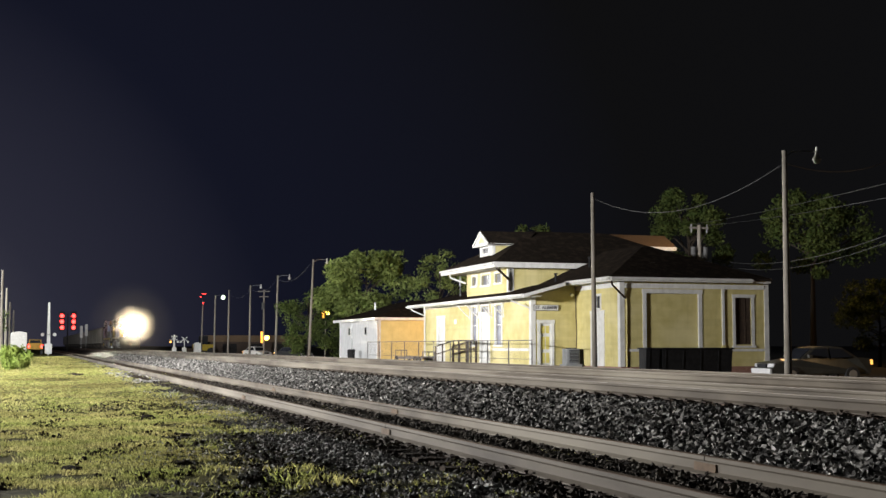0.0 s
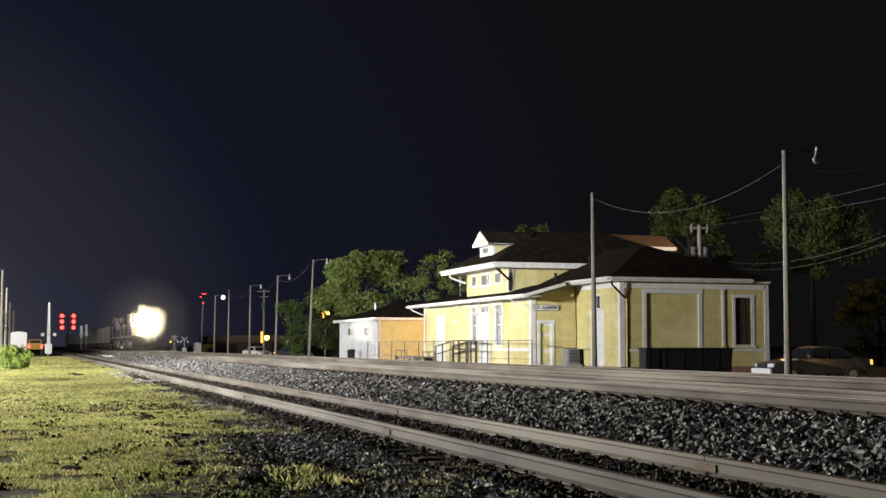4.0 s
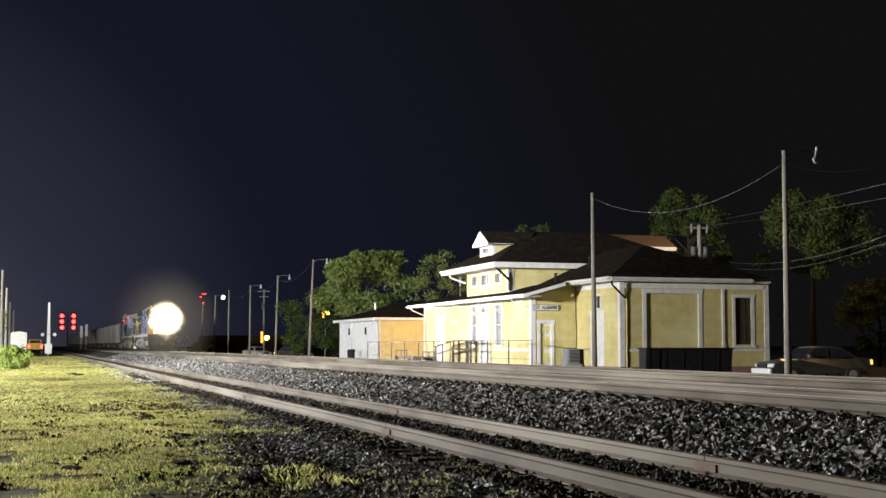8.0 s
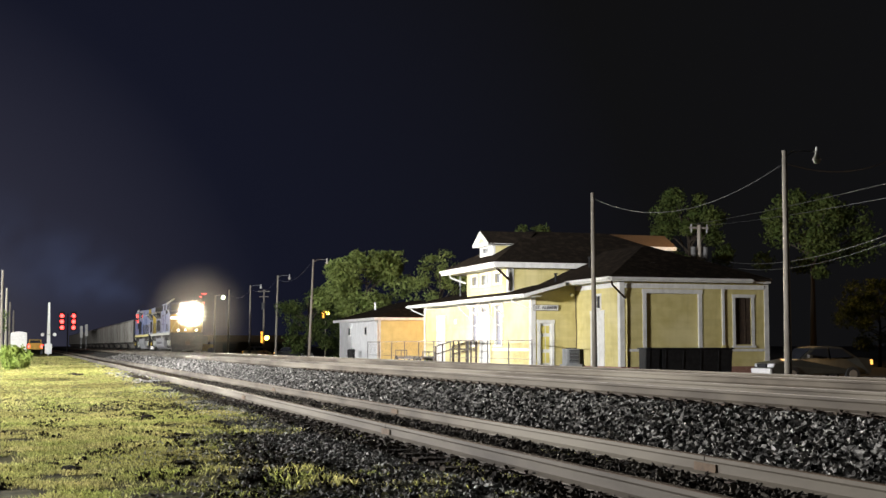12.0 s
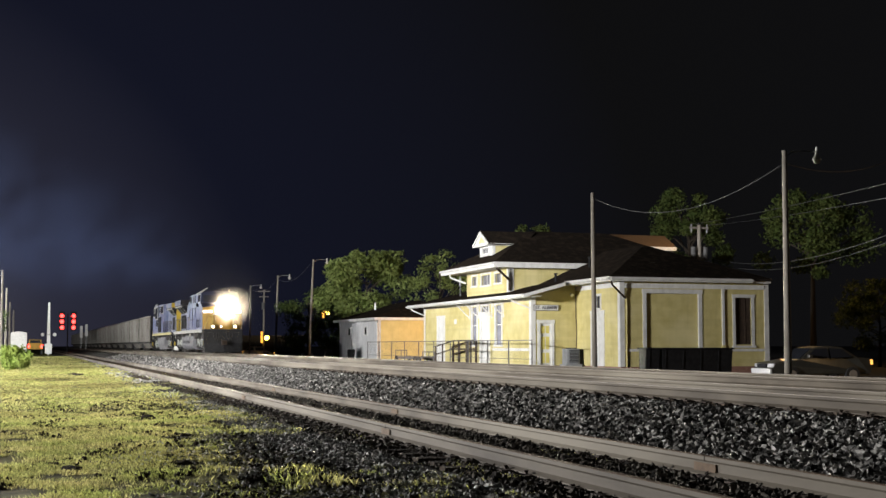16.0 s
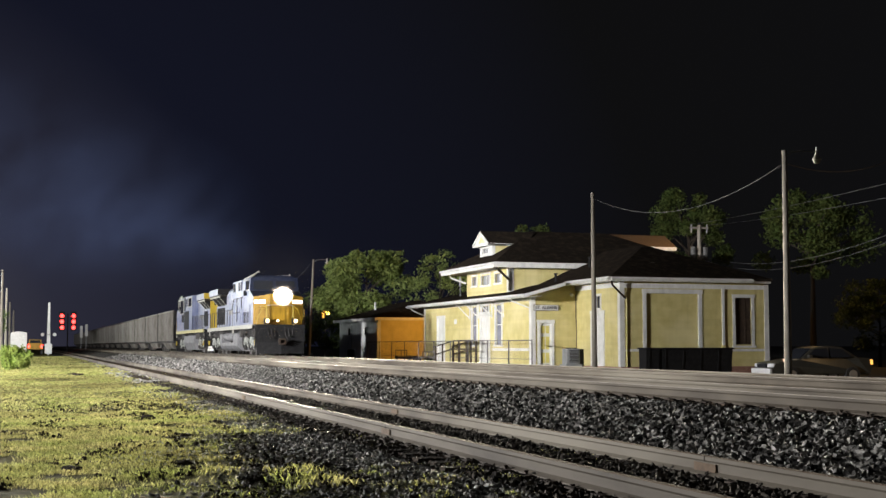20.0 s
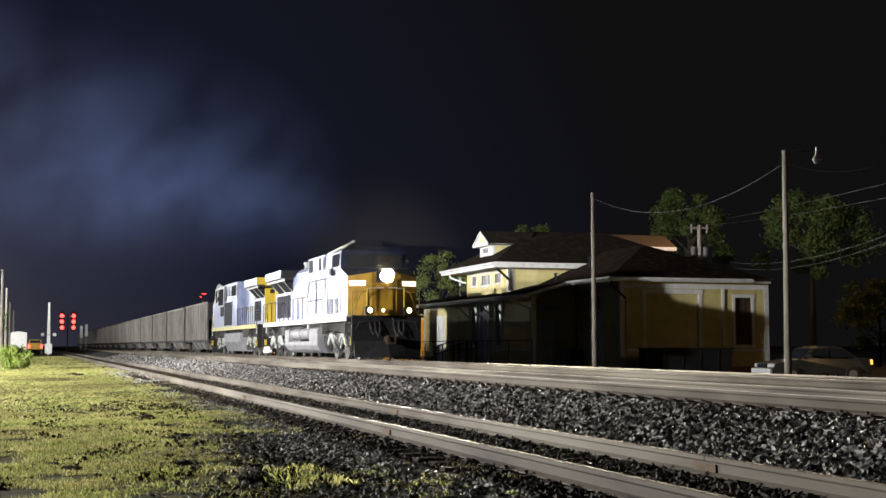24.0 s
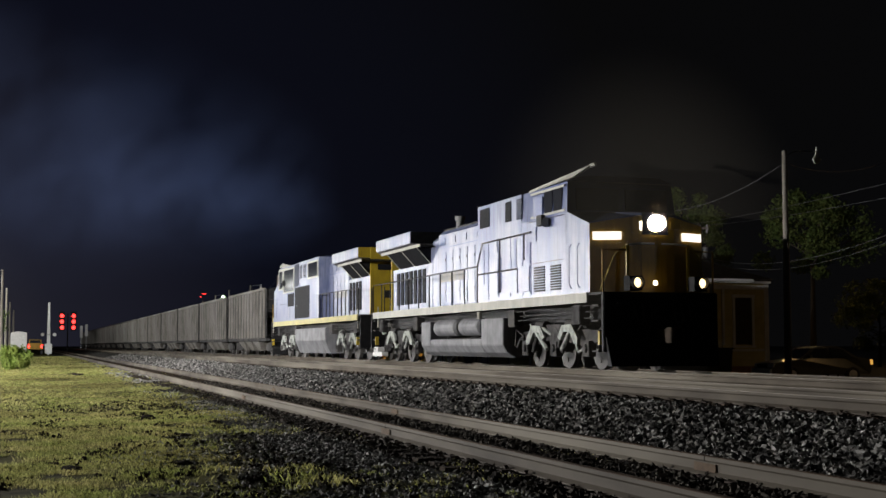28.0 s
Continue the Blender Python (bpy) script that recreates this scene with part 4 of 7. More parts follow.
def loco_truck(parent, centre):
    bm = fresh()
    for s in (-1, 1):
        x = s * 1.02
        prism(bm, [(centre - 2.75, 0.72), (centre - 2.5, 0.98), (centre - 1.2, 1.02), (centre + 1.2, 1.02), (centre + 2.5, 0.98), (centre + 2.75, 0.72), (centre + 1.6, 0.58), (centre + 0.6, 0.74), (centre - 0.6, 0.74), (centre - 1.6, 0.58)], "x", x - 0.08, x + 0.08)
    t = part("truck", bm, UNDER, parent, "grimy three-axle truck")
    for k in (-2.05, 0, 2.05):
        WHEELS.append((wheelset(t, centre + k, 0.53), 0.53, 0))
        for s in (-1, 1):
            bm = fresh()
            box(bm, s * 1.13 - 0.1, s * 1.13 + 0.1, centre + k - 0.2, centre + k + 0.2, 0.33, 0.72)
            rod(bm, (s * 1.2, centre + k, 0.53), (s * 1.28, centre + k, 0.53), 0.13, 0.1, 10)
            part("journal_box", bm, UNDER, t, bevel=0.015)
    for k in (-1.1, 0.95):
        for s in (-1, 1):
            bm = fresh()
            for j in range(5):
                rod(bm, (s * 1.1, centre + k, 0.68 + j * 0.09), (s * 1.1, centre + k, 0.74 + j * 0.09), 0.13, 0.13, 10)
            part("spring", bm, UNDER, t)
            bm = fresh()
            rod(bm, (s * 1.12, centre + k + 0.35, 0.9), (s * 1.2, centre + k + 0.55, 0.42), 0.07, 0.05)
            rod(bm, (s * 1.14, centre + k - 0.3, 1.12), (s * 1.14, centre + k + 0.3, 1.12), 0.13, 0.13, 10)
            part("brake_cylinder", bm, UNDER, t)
    rng = np.random.default_rng(int(centre * 10))
    for s in (-1, 1):
        for j in range(9):
            y, z = centre + rng.uniform(-2.6, 2.4), rng.uniform(0.5, 1.25)
            bm = fresh()
            pipe(bm, [(s * 1.17, y, z), (s * 1.24, y + rng.uniform(0.1, 0.5), z + rng.uniform(-0.25, 0.25)), (s * 1.15, y + rng.uniform(0.5, 0.9), z + rng.uniform(-0.3, 0.3))], rng.uniform(0.025, 0.05), 6)
            part("brake_rod", bm, TRUCK_PALE if j % 4 == 0 else UNDER, t)
        bm = fresh()
        hexa(bm, [(s * 1.2, centre - 0.25, 0.55), (s * 1.2, centre + 0.25, 0.55), (s * 1.1, centre + 0.25, 0.55), (s * 1.1, centre - 0.25, 0.55)], [(s * 1.2, centre - 0.55, 1.15), (s * 1.2, centre + 0.55, 1.15), (s * 1.1, centre + 0.55, 1.15), (s * 1.1, centre - 0.55, 1.15)])
        part("bolster_guide", bm, UNDER, t)
        for k in (-1, 1):
            bm = fresh()
            rod(bm, (s * 1.2, centre + k * 0.5, 0.5), (s * 1.26, centre + k * 1.3, 1.08), 0.06, 0.06)
            part("damper", bm, TRUCK_PALE, t, "pale damper")
            # an arched equaliser arm with a knee
            bm = fresh()
            prism(bm, [(centre + k * 0.45, 0.82), (centre + k * 0.75, 1.12), (centre + k * 1.35, 1.14), (centre + k * 1.75, 0.78), (centre + k * 1.72, 0.62), (centre + k * 1.5, 0.66), (centre + k * 1.22, 0.95), (centre + k * 0.85, 0.95), (centre + k * 0.62, 0.74)], "x", s * 1.27 - 0.04, s * 1.27 + 0.04)
            part("equaliser_arm", bm, TRUCK_PALE, t, "pale cast arm")
    return t


def railing(parent, pts, posts, top, name="handrail", material=None):
    bm = fresh()
    pipe(bm, pts, 0.022, 6)
    h = part(name, bm, material or UNDER, parent)
    for x, y, z0, z1 in posts:
        bm = fresh()
        rod(bm, (x, y, z0), (x, y, z1), 0.02, 0.02, 6)
        part("stanchion", bm, material or UNDER, h)
    return h


def locomotive(m, length, label, lights, sill_mat, cab_dark):
    """Front coupler at the origin, the hood towards +y."""
    L = length
    near = -1 if lights else 1
    q = L - 23.3
    cab_back, cabinet_back = (6.1, 9.72) if lights else (8.3, 13.1)
    hood_end = 15.2 if lights else 17.0
    lip0, lip1 = (15.6, 20.7) if lights else (17.2, 21.4)
    wing0, wing1 = (17.0, 21.75) if lights else (15.8, 20.6)
    rear = 21.01 if lights else 20.8
    o = thing("diesel_locomotive", label, "locomotive", m, "locomotives")
    # frame and deck
    bm = fresh()
    box(bm, -1.0, 1.0, 1.0, L - 0.8, 1.2, 1.62)
    f = part("frame", bm, BLACK_STEEL, o)
    for s in (-1, 1):
        bm = fresh()
        box(bm, s * 1.53 - 0.02, s * 1.53 + 0.02, 1.7, L - 1.3, 1.63, 1.87)
        part("sill", bm, sill_mat, f, "pale painted side sill")
    bm = fresh()
    box(bm, -1.51, 1.51, 0.95, L - 0.85, 1.80, 1.86)
    part("walkway", bm, UNDER, o)
    # nose: tapered, with the corners back from the front, and a slot at the top for the headlight
    bm = fresh()
    plan = [(-1.5, 3.0), (-1.5, 1.6), (-0.55, 1.22), (0.55, 1.22), (1.5, 1.6), (1.5, 3.0)]
    hexa(bm, [(x, y, 1.87) for x, y in plan], [(x, y, 3.26) for x, y in plan])
    for k in (-1, 1):
        wing = [(k * 1.5, 3.0), (k * 1.5, 1.6), (k * 0.55, 1.22), (k * 0.36, 1.22), (k * 0.36, 3.0)]
        hexa(bm, [(x, y, 3.261) for x, y in wing], [(x, y, z) for (x, y), z in zip(wing, (3.95, 3.53, 3.68, 3.70, 3.97))])
    n = part("nose", bm, [DIMMED_YELLOW, LOCO_GREY, LOCO_BLUE], o, "wide yellow nose")
    for p in n.data.polygons:
        if abs(p.normal.x) > 0.9 and abs(p.center.x) > 1.4:
            p.material_index = 1
        elif p.normal.z > 0.5:
            p.material_index = 2
    bm = fresh()
    box(bm, -0.36, 0.36, 1.17, 1.215, 1.95, 3.2)
    part("nose_door", bm, DIMMED_YELLOW, n, bevel=0.02)
    bm = fresh()
    hexa(bm, [(-0.355, 1.12, 3.70), (0.355, 1.12, 3.70), (0.355, 3.0, 3.92), (-0.355, 3.0, 3.92)], [(-0.355, 1.12, 3.76), (0.355, 1.12, 3.76), (0.355, 3.0, 3.98), (-0.355, 3.0, 3.98)])
    part("headlight_hood", bm, LOCO_BLUE, n)
    if lights:
        bm = fresh()
        poly(bm, *[(0.10 * math.cos(k * math.pi / 10), 1.84, 3.53 + 0.10 * math.sin(k * math.pi / 10)) for k in range(20)])
        b = part("headlight", bm, HEADLIGHT, n, "dazzling lit headlight")
        part("headlight_reflector", flare(0, 3.53, 0.105, 0.19, 1.85, 1.09), REFLECTOR_GLOW, b)
        part("headlight_surround", plate_with_hole(0.35, 3.262, 3.70, 0.195, 3.50, 1.12), LOCO_BLUE, b)
        bm = fresh()
        box(bm, 0.45, 0.70, 1.18, 1.23, 3.40, 3.58)
        part("class_light", bm, DIMMED_YELLOW, n)
        bm = fresh()
        rod(bm, (-0.16, 0.84, 2.08), (-0.16, 0.80, 2.08), 0.055, 0.055, 10)
        part("walkway_light", bm, STEP_LIGHT, o, "small lit lamp")
    for s in (-1, 1):
        a, b = Vector((s * 1.43, 1.572)), Vector((s * 0.80, 1.32))
        nrm = Vector((s * 0.371, -0.929))
        pts = [(a + nrm * 0.01), (b + nrm * 0.01), (b + nrm * 0.05), (a + nrm * 0.05)]
        bm = fresh()
        hexa(bm, [(v.x, v.y, 3.13) for v in pts], [(v.x, v.y, 3.32) for v in pts])
        part("number_board", bm, NUMBER_GLOW if lights else GRILLE, n, "glowing number board" if lights else "")
        bm = fresh()
        poly(bm, *[(s * 0.84 + 0.12 * math.cos(k * math.pi / 7), 0.44, 2.06 + 0.12 * math.sin(k * math.pi / 7)) for k in range(14)])
        b = part("ditch_light", bm, DITCH if lights else GRILLE, o, "lit ditch light" if lights else "")
        part("ditch_light_barrel", barrel(s * 0.84, 2.06, 0.125, 0.30, 0.46), GRILLE, b)
        bm = fresh()
        box(bm, s * 0.84 - 0.16, s * 0.84 + 0.16, 0.465, 0.80, 1.88, 2.22)
        part("ditch_light_box", bm, BLACK_STEEL, o)
        bm = fresh()
        rod(bm, (s * 0.80, 1.0, 1.86), (s * 0.80, 1.0, 3.0), 0.045, 0.045, 8)
        part("grab_post", bm, LOCO_YELLOW, o, "thick yellow grab post")
        railing(o, [(s * 0.80, 1.0, 2.98), (s * 0.45, 0.98, 3.02), (s * 0.1, 0.98, 3.02)], [], 0, "grab_rail", SILL)
        railing(o, [(s * 1.42, 1.2, 1.9), (s * 1.1, 1.05, 2.75), (s * 0.86, 1.0, 2.95)], [], 0, "grab_rail", LOCO_YELLOW)
        railing(o, [(s * 1.45, 0.98, 1.86), (s * 1.45, 0.98, 2.85), (s * 1.05, 0.95, 2.85), (s * 0.82, 1.0, 2.85)], [], 0, "grab_post", DIMMED_YELLOW)
    # pilot, plow, coupler, steps
    bm = fresh()
    box(bm, -1.5, 1.5, 0.85, 0.98, 0.45, 1.86)
    p = part("pilot", bm, BLACK_STEEL, o, "black front pilot plate", bevel=0.02)
    bm = fresh()
    hexa(bm, [(-1.4, 0.62, 0.12), (0, 0.3, 0.12), (1.4, 0.62, 0.12), (1.4, 0.84, 0.12), (-1.4, 0.84, 0.12)], [(-1.45, 0.80, 0.8), (0, 0.6, 0.8), (1.45, 0.80, 0.8), (1.45, 0.84, 0.8), (-1.45, 0.84, 0.8)])
    part("plow", bm, BLACK_STEEL, p)
    # air hoses hang in loops from the pilot
    for x, z, drop in ((-0.62, 1.55, 0.5), (-0.42, 1.6, 0.62), (0.40, 1.6, 0.62), (0.60, 1.55, 0.5)):
        bm = fresh()
        pipe(bm, [(x - 0.12, 0.84, z), (x - 0.1, 0.72, z - drop * 0.6), (x, 0.66, z - drop), (x + 0.1, 0.72, z - drop * 0.6), (x + 0.12, 0.84, z)], 0.025, 6)
        part("air_hose", bm, UNDER, p)
    for k in (-1, 1):
        bm = fresh()
        pipe(bm, [(k * 0.25, 0.84, 1.74), (k * 0.25, 0.74, 1.66), (k * 1.2, 0.74, 1.6), (k * 1.3, 0.84, 1.3)], 0.016, 5)
        part("uncoupling_lever", bm, UNDER, p)
    for y, d in ((0.0, 1), (L, -1)):
        bm = fresh()
        box(bm, -0.12, 0.12, min(y, y + d * 0.9), max(y, y + d * 0.9), 0.72, 0.98)
        box(bm, -0.2, 0.2, min(y, y + d * 0.3), max(y, y + d * 0.3), 0.66, 1.02)
        part("coupler", bm, RUST, o, bevel=0.02)
    for y in (1.15, L - 1.5):
        for s in (-1, 1):
            for j in range(4):
                bm = fresh()
                box(bm, s * 1.30 - 0.2, s * 1.30 + 0.2, y, y + 0.35, 0.45 + j * 0.36, 0.49 + j * 0.36)
                part("step", bm, UNDER, o)
            bm = fresh()
            rod(bm, (s * 1.42, y - 0.12, 1.3), (s * 1.42, y - 0.12, 2.1), 0.028, 0.028, 6)
            part("grab_iron", bm, SILL, o, "white grab iron")
            bm = fresh()
            box(bm, s * 1.44 - 0.06, s * 1.44 + 0.06, y - 0.08, y + 0.02, 0.62, 0.95)
            part("step_stringer", bm, LOCO_YELLOW, o, "yellow step guard")
    # cab
    bm = fresh()
    hexa(bm, [(-1.5, 2.95, 1.87), (1.5, 2.95, 1.87), (1.5, cab_back, 1.87), (-1.5, cab_back, 1.87)], [(-1.5, 2.95, 3.92), (1.5, 2.95, 3.92), (1.5, cab_back, 3.92), (-1.5, cab_back, 3.92)])
    hexa(bm, [(-1.5, 2.95, 3.921), (1.5, 2.95, 3.921), (1.5, cab_back, 3.921), (-1.5, cab_back, 3.921)], [(-1.44, 3.05, 4.72), (1.44, 3.05, 4.72), (1.44, cab_back, 4.72), (-1.44, cab_back, 4.72)])
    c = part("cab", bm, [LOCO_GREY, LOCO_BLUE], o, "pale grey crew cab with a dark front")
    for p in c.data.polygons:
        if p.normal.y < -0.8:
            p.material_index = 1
    bm = fresh()
    hexa(bm, [(-1.46, 2.95, 4.721), (1.46, 2.95, 4.721), (1.46, cabinet_back, 4.721), (-1.46, cabinet_back, 4.721)], [(-1.0, 2.85, 4.86), (1.0, 2.85, 4.86), (1.0, cabinet_back, 4.80), (-1.0, cabinet_back, 4.80)])
    part("cab_roof", bm, LOCO_BLUE, c, "dark blue cab roof")
    for s in (-1, 1):
        bm = fresh()
        hexa(bm, [(s * 1.47, 5.6, 4.70), (s * 1.44, 2.7, 4.78), (s * 1.36, 2.7, 4.78), (s * 1.36, 5.6, 4.70)], [(s * 1.47, 5.6, 4.76), (s * 1.2, 2.2, 5.03), (s * 1.1, 2.2, 5.03), (s * 1.36, 5.6, 4.76)])
        if s == near:
            part("roof_visor", bm, SILL, c, "sloping roof edge")
            bm = fresh()
            rod(bm, (s * 1.16, 2.26, 5.02), (s * 1.10, 2.1, 5.04), 0.05, 0.05, 8)
            part("visor_end", bm, SILL, c)
            for z in (4.62, 4.0):
                bm = fresh()
                box(bm, s * 1.50 - 0.012, s * 1.50 + 0.012, 3.1, 5.4, z - 0.03, z + 0.03)
                part("window_rail", bm, SILL, c, "white rail along the cab windows")
        else:
            bm.free()
        for y0, y1 in ((3.3, 3.85), (3.93, 4.46)):
            bm = fresh()
            box(bm, s * 1.475 - 0.03, s * 1.475 + 0.03, y0, y1, 3.98, 4.58)
            part("cab_window", bm, PANE, c, "dark cab side window")
        bm = fresh()
        box(bm, s * 1.55 - 0.06, s * 1.55 + 0.06, 4.4, 4.75, 3.72, 4.0)
        part("mirror", bm, BLACK_STEEL, c)
        bm = fresh()
        rod(bm, (s * 1.52, 4.15, 3.78), (s * 1.62, 4.12, 3.78), 0.13, 0.13, 12)
        part("round_mirror", bm, PANE, c, "round dark mirror")
    for x0, x1 in ((-1.25, -0.1), (0.1, 1.25)):
        bm = fresh()
        box(bm, x0, x1, 2.93, 2.99, 4.0, 4.55)
        part("windshield", bm, PANE, c, "dark windshield")
    # electrical cabinet behind the cab, as high as the cab
    bm = fresh()
    box(bm, -1.5, 1.5, cab_back + 0.01, cabinet_back, 1.87, 4.72)
    e = part("electrical_cabinet", bm, LOCO_GREY, o)
    for s in (-1, 1):
        for y0, y1, z0, z1 in ((6.05, 6.44, 4.04, 4.62), (4.42, 5.15, 2.0, 2.68), (3.35, 4.0, 2.0, 2.66)) if lights else ((8.7, 9.2, 3.9, 4.55), (9.6, 10.1, 3.9, 4.55)):
            bm = fresh()
            for j in range(10):
                z = z0 + (z1 - z0) * j / 10
                box(bm, s * 1.5 - 0.03, s * 1.5 + 0.03, y0, y1, z + 0.012, z + (z1 - z0) / 10 - 0.014)
            part("louvre", bm, GRILLE, e, "dark louvred grille")
        for y0, y1 in ((8.68, 9.5), (6.88, 7.33)) if lights else ():
            bm = fresh()
            box(bm, s * 1.5 - 0.02, s * 1.5 + 0.02, y0, y1, 4.06, 4.62)
            part("vent_opening", bm, GRILLE, e, "dark vent opening")
        for y in (5.4, 6.0, 6.95, 7.9, 8.75):
            bm = fresh()
            box(bm, s * 1.503 - 0.008, s * 1.503 + 0.008, y, y + 0.014, 1.95, 3.6)
            part("panel_seam", bm, LIVERY_BLUE, e)
    # flush hatches, seams and grab irons on the sides
    for s in (-1, 1):
        for y0, y1, z0, z1 in ((5.5, 6.1, 2.05, 2.75), (6.4, 7.0, 2.05, 2.75), (7.95, 8.7, 2.05, 3.1), (8.0, 8.6, 3.25, 3.7), (5.0, 5.6, 3.35, 3.75), (4.55, 5.2, 3.98, 4.5)):
            bm = fresh()
            box(bm, s * 1.507 - 0.012, s * 1.507 + 0.012, y0, y1, z0, z1)
            hatch = part("hatch", bm, LOCO_GREY, e, bevel=0.008)
            bm = fresh()
            box(bm, s * 1.522 - 0.008, s * 1.522 + 0.008, y0 + 0.04, y0 + 0.08, (z0 + z1) / 2 - 0.03, (z0 + z1) / 2 + 0.03)
            part("latch", bm, TANK, hatch)
        for y0, y1, z in ((3.1, 5.6, 3.88), (3.2, 5.3, 2.76)):
            bm = fresh()
            box(bm, s * 1.503 - 0.01, s * 1.503 + 0.01, y0, y1, z, z + 0.014)
            part("panel_seam", bm, UNDER, e)
        for y in (2.2, 2.7):
            bm = fresh()
            pipe(bm, [(s * 1.5, y, 2.0), (s * 1.56, y, 2.1), (s * 1.56, y, 3.0), (s * 1.5, y, 3.1)], 0.012, 5)
            part("grab_iron", bm, LOCO_GREY, n)
    # plain colour bars where the livery's marks are
    for s in (-1, 1):
        for y0, y1, z0, z1 in ((5.45, 5.53, 2.8, 3.35), (6.5, 6.66, 2.75, 3.55), (6.9, 6.97, 2.1, 3.0), (7.7, 7.82, 2.2, 3.1), (8.75, 8.9, 2.2, 3.3), (9.15, 9.22, 2.4, 3.4)):
            bm = fresh()
            box(bm, s * 1.506 - 0.005, s * 1.506 + 0.005, y0, y1, z0, z1)
            part("livery_bar", bm, LIVERY_BLUE, e, "faded blue livery bar")
    # engine hood with doors
    bm = fresh()
    prism(bm, [(-1.0, 1.87), (1.0, 1.87), (1.0, 4.32), (0.85, 4.46), (-0.85, 4.46), (-1.0, 4.32)], "y", cabinet_back + 0.01, hood_end)
    h = part("hood", bm, LOCO_GREY, o, "pale grey engine hood")
    for y0, y1, top in ((hood_end + 0.002, hood_end + 0.7, 4.28), (hood_end + 0.702, hood_end + 1.3, 4.1)) if lights else ():
        bm = fresh()
        prism(bm, [(-1.0, 1.87), (1.0, 1.87), (1.0, top - 0.12), (0.85, top), (-0.85, top), (-1.0, top - 0.12)], "y", y0, y1)
        part("hood_step", bm, LOCO_GREY, h, "stepped end of the hood", bevel=0.02)
    bm = fresh()
    box(bm, -0.84, 0.84, cabinet_back + 0.3, hood_end - 0.1, 4.461, 4.52)
    part("hood_roof", bm, UNDER, h, "sooty hood roof")
    for s in (-1, 1):
        bm = fresh()
        box(bm, s * 1.0 - 0.012, s * 1.0 + 0.012, cabinet_back + 0.02, hood_end - 0.02, 3.86, 3.885)
        part("panel_seam", bm, LIVERY_BLUE, h)
        for j in range(5):
            y = cabinet_back + 0.5 + j * (hood_end - cabinet_back - 1.0) / 4
            bm = fresh()
            box(bm, s * 1.012 - 0.01, s * 1.012 + 0.01, y - 0.22, y + 0.22, 3.98, 4.2)
            part("lifting_plate", bm, LOCO_GREY, h, bevel=0.006)
    y = cabinet_back + 0.2
    while y < hood_end - 0.5:
        for s in (-1, 1):
            bm = fresh()
            box(bm, s * 1.0 - 0.018, s * 1.0 + 0.018, y, y + 0.70, 2.0, 3.75)
            hd = part("hood_door", bm, LOCO_GREY, h, bevel=0.008)
            for z in (2.35, 3.4):
                bm = fresh()
                box(bm, s * 1.025 - 0.008, s * 1.025 + 0.008, y + 0.03, y + 0.08, z, z + 0.1)
                part("hinge", bm, TANK, hd)
        y += 0.74
    for s in (-1, 1):
        bm = fresh()
        box(bm, s * 1.022 - 0.003, s * 1.022 + 0.003, hood_end - 2.7, hood_end - 0.3, 2.72, 3.05)
        part("livery_bar", bm, FADED_YELLOW, h, "faded yellow livery bar")
    bm = fresh()
    rod(bm, (-0.74, 13.7, 4.461), (-0.74, 13.7, 4.72), 0.13, 0.13, 14)
    rod(bm, (-0.74, 13.7, 4.721), (-0.74, 13.7, 4.86), 0.17, 0.17, 14)
    part("exhaust_stack", bm, TANK, h, "pale capped exhaust stack")
    bm = fresh()
    pipe(bm, [(0.2, 13.0, 4.5), (0.2, 13.0, 4.68), (0.2, 12.2, 4.72)], 0.05)
    part("horn", bm, STEEL, h)
    # radiator section with flared wings
    bm = fresh()
    box(bm, -1.0, 1.0, hood_end + (1.302 if lights else 0.002), rear - 0.01, 1.87, 3.45)
    r = part("radiator_cab", bm, LOCO_GREY, o)
    bm = fresh()
    prism(bm, [(-1.0, 3.451), (1.0, 3.451), (1.52, 4.0), (-1.52, 4.0)], "y", lip0 + 0.5, lip1 - 0.7)
    part("radiator_intake", bm, GRILLE, r, "dark slanted radiator grille")
    bm = fresh()
    hexa(bm, [(-1.55, lip0, 4.001), (1.55, lip0, 4.001), (1.55, lip1, 4.001), (-1.55, lip1, 4.001)], [(-1.45, wing0, 4.19), (1.45, wing0, 4.19), (1.45, wing1, 4.19), (-1.45, wing1, 4.19)])
    part("radiator_shelf", bm, UNDER, r)
    bm = fresh()
    box(bm, -1.5, 1.5, wing0, wing1, 4.2, 4.62)
    top = part("radiator_top", bm, [LOCO_GREY, LOCO_YELLOW, GRILLE], r, "pale flared radiator wing", bevel=0.02)
    for p in top.data.polygons:
        if p.normal.y > 0.9:
            p.material_index = 1
        elif p.normal.y < -0.5 or p.normal.z > 0.5:
            p.material_index = 2
    for s in (-1, 1):
        bm = fresh()
        box(bm, s * 1.55 - 0.02, s * 1.55 + 0.02, lip0, lip1, 3.98, 4.08)
        part("radiator_lip", bm, SILL, r)
        for y in (lip0 + 0.5, (lip0 + lip1) / 2 - 0.1, lip1 - 0.72):
            bm = fresh()
            hexa(bm, [(s * 1.0, y, 3.45), (s * 1.02, y, 3.44), (s * 1.02, y + 0.06, 3.44), (s * 1.0, y + 0.06, 3.45)], [(s * 1.50, y, 3.99), (s * 1.53, y, 3.99), (s * 1.53, y + 0.06, 3.99), (s * 1.50, y + 0.06, 3.99)])
            part("intake_frame", bm, SILL, r)
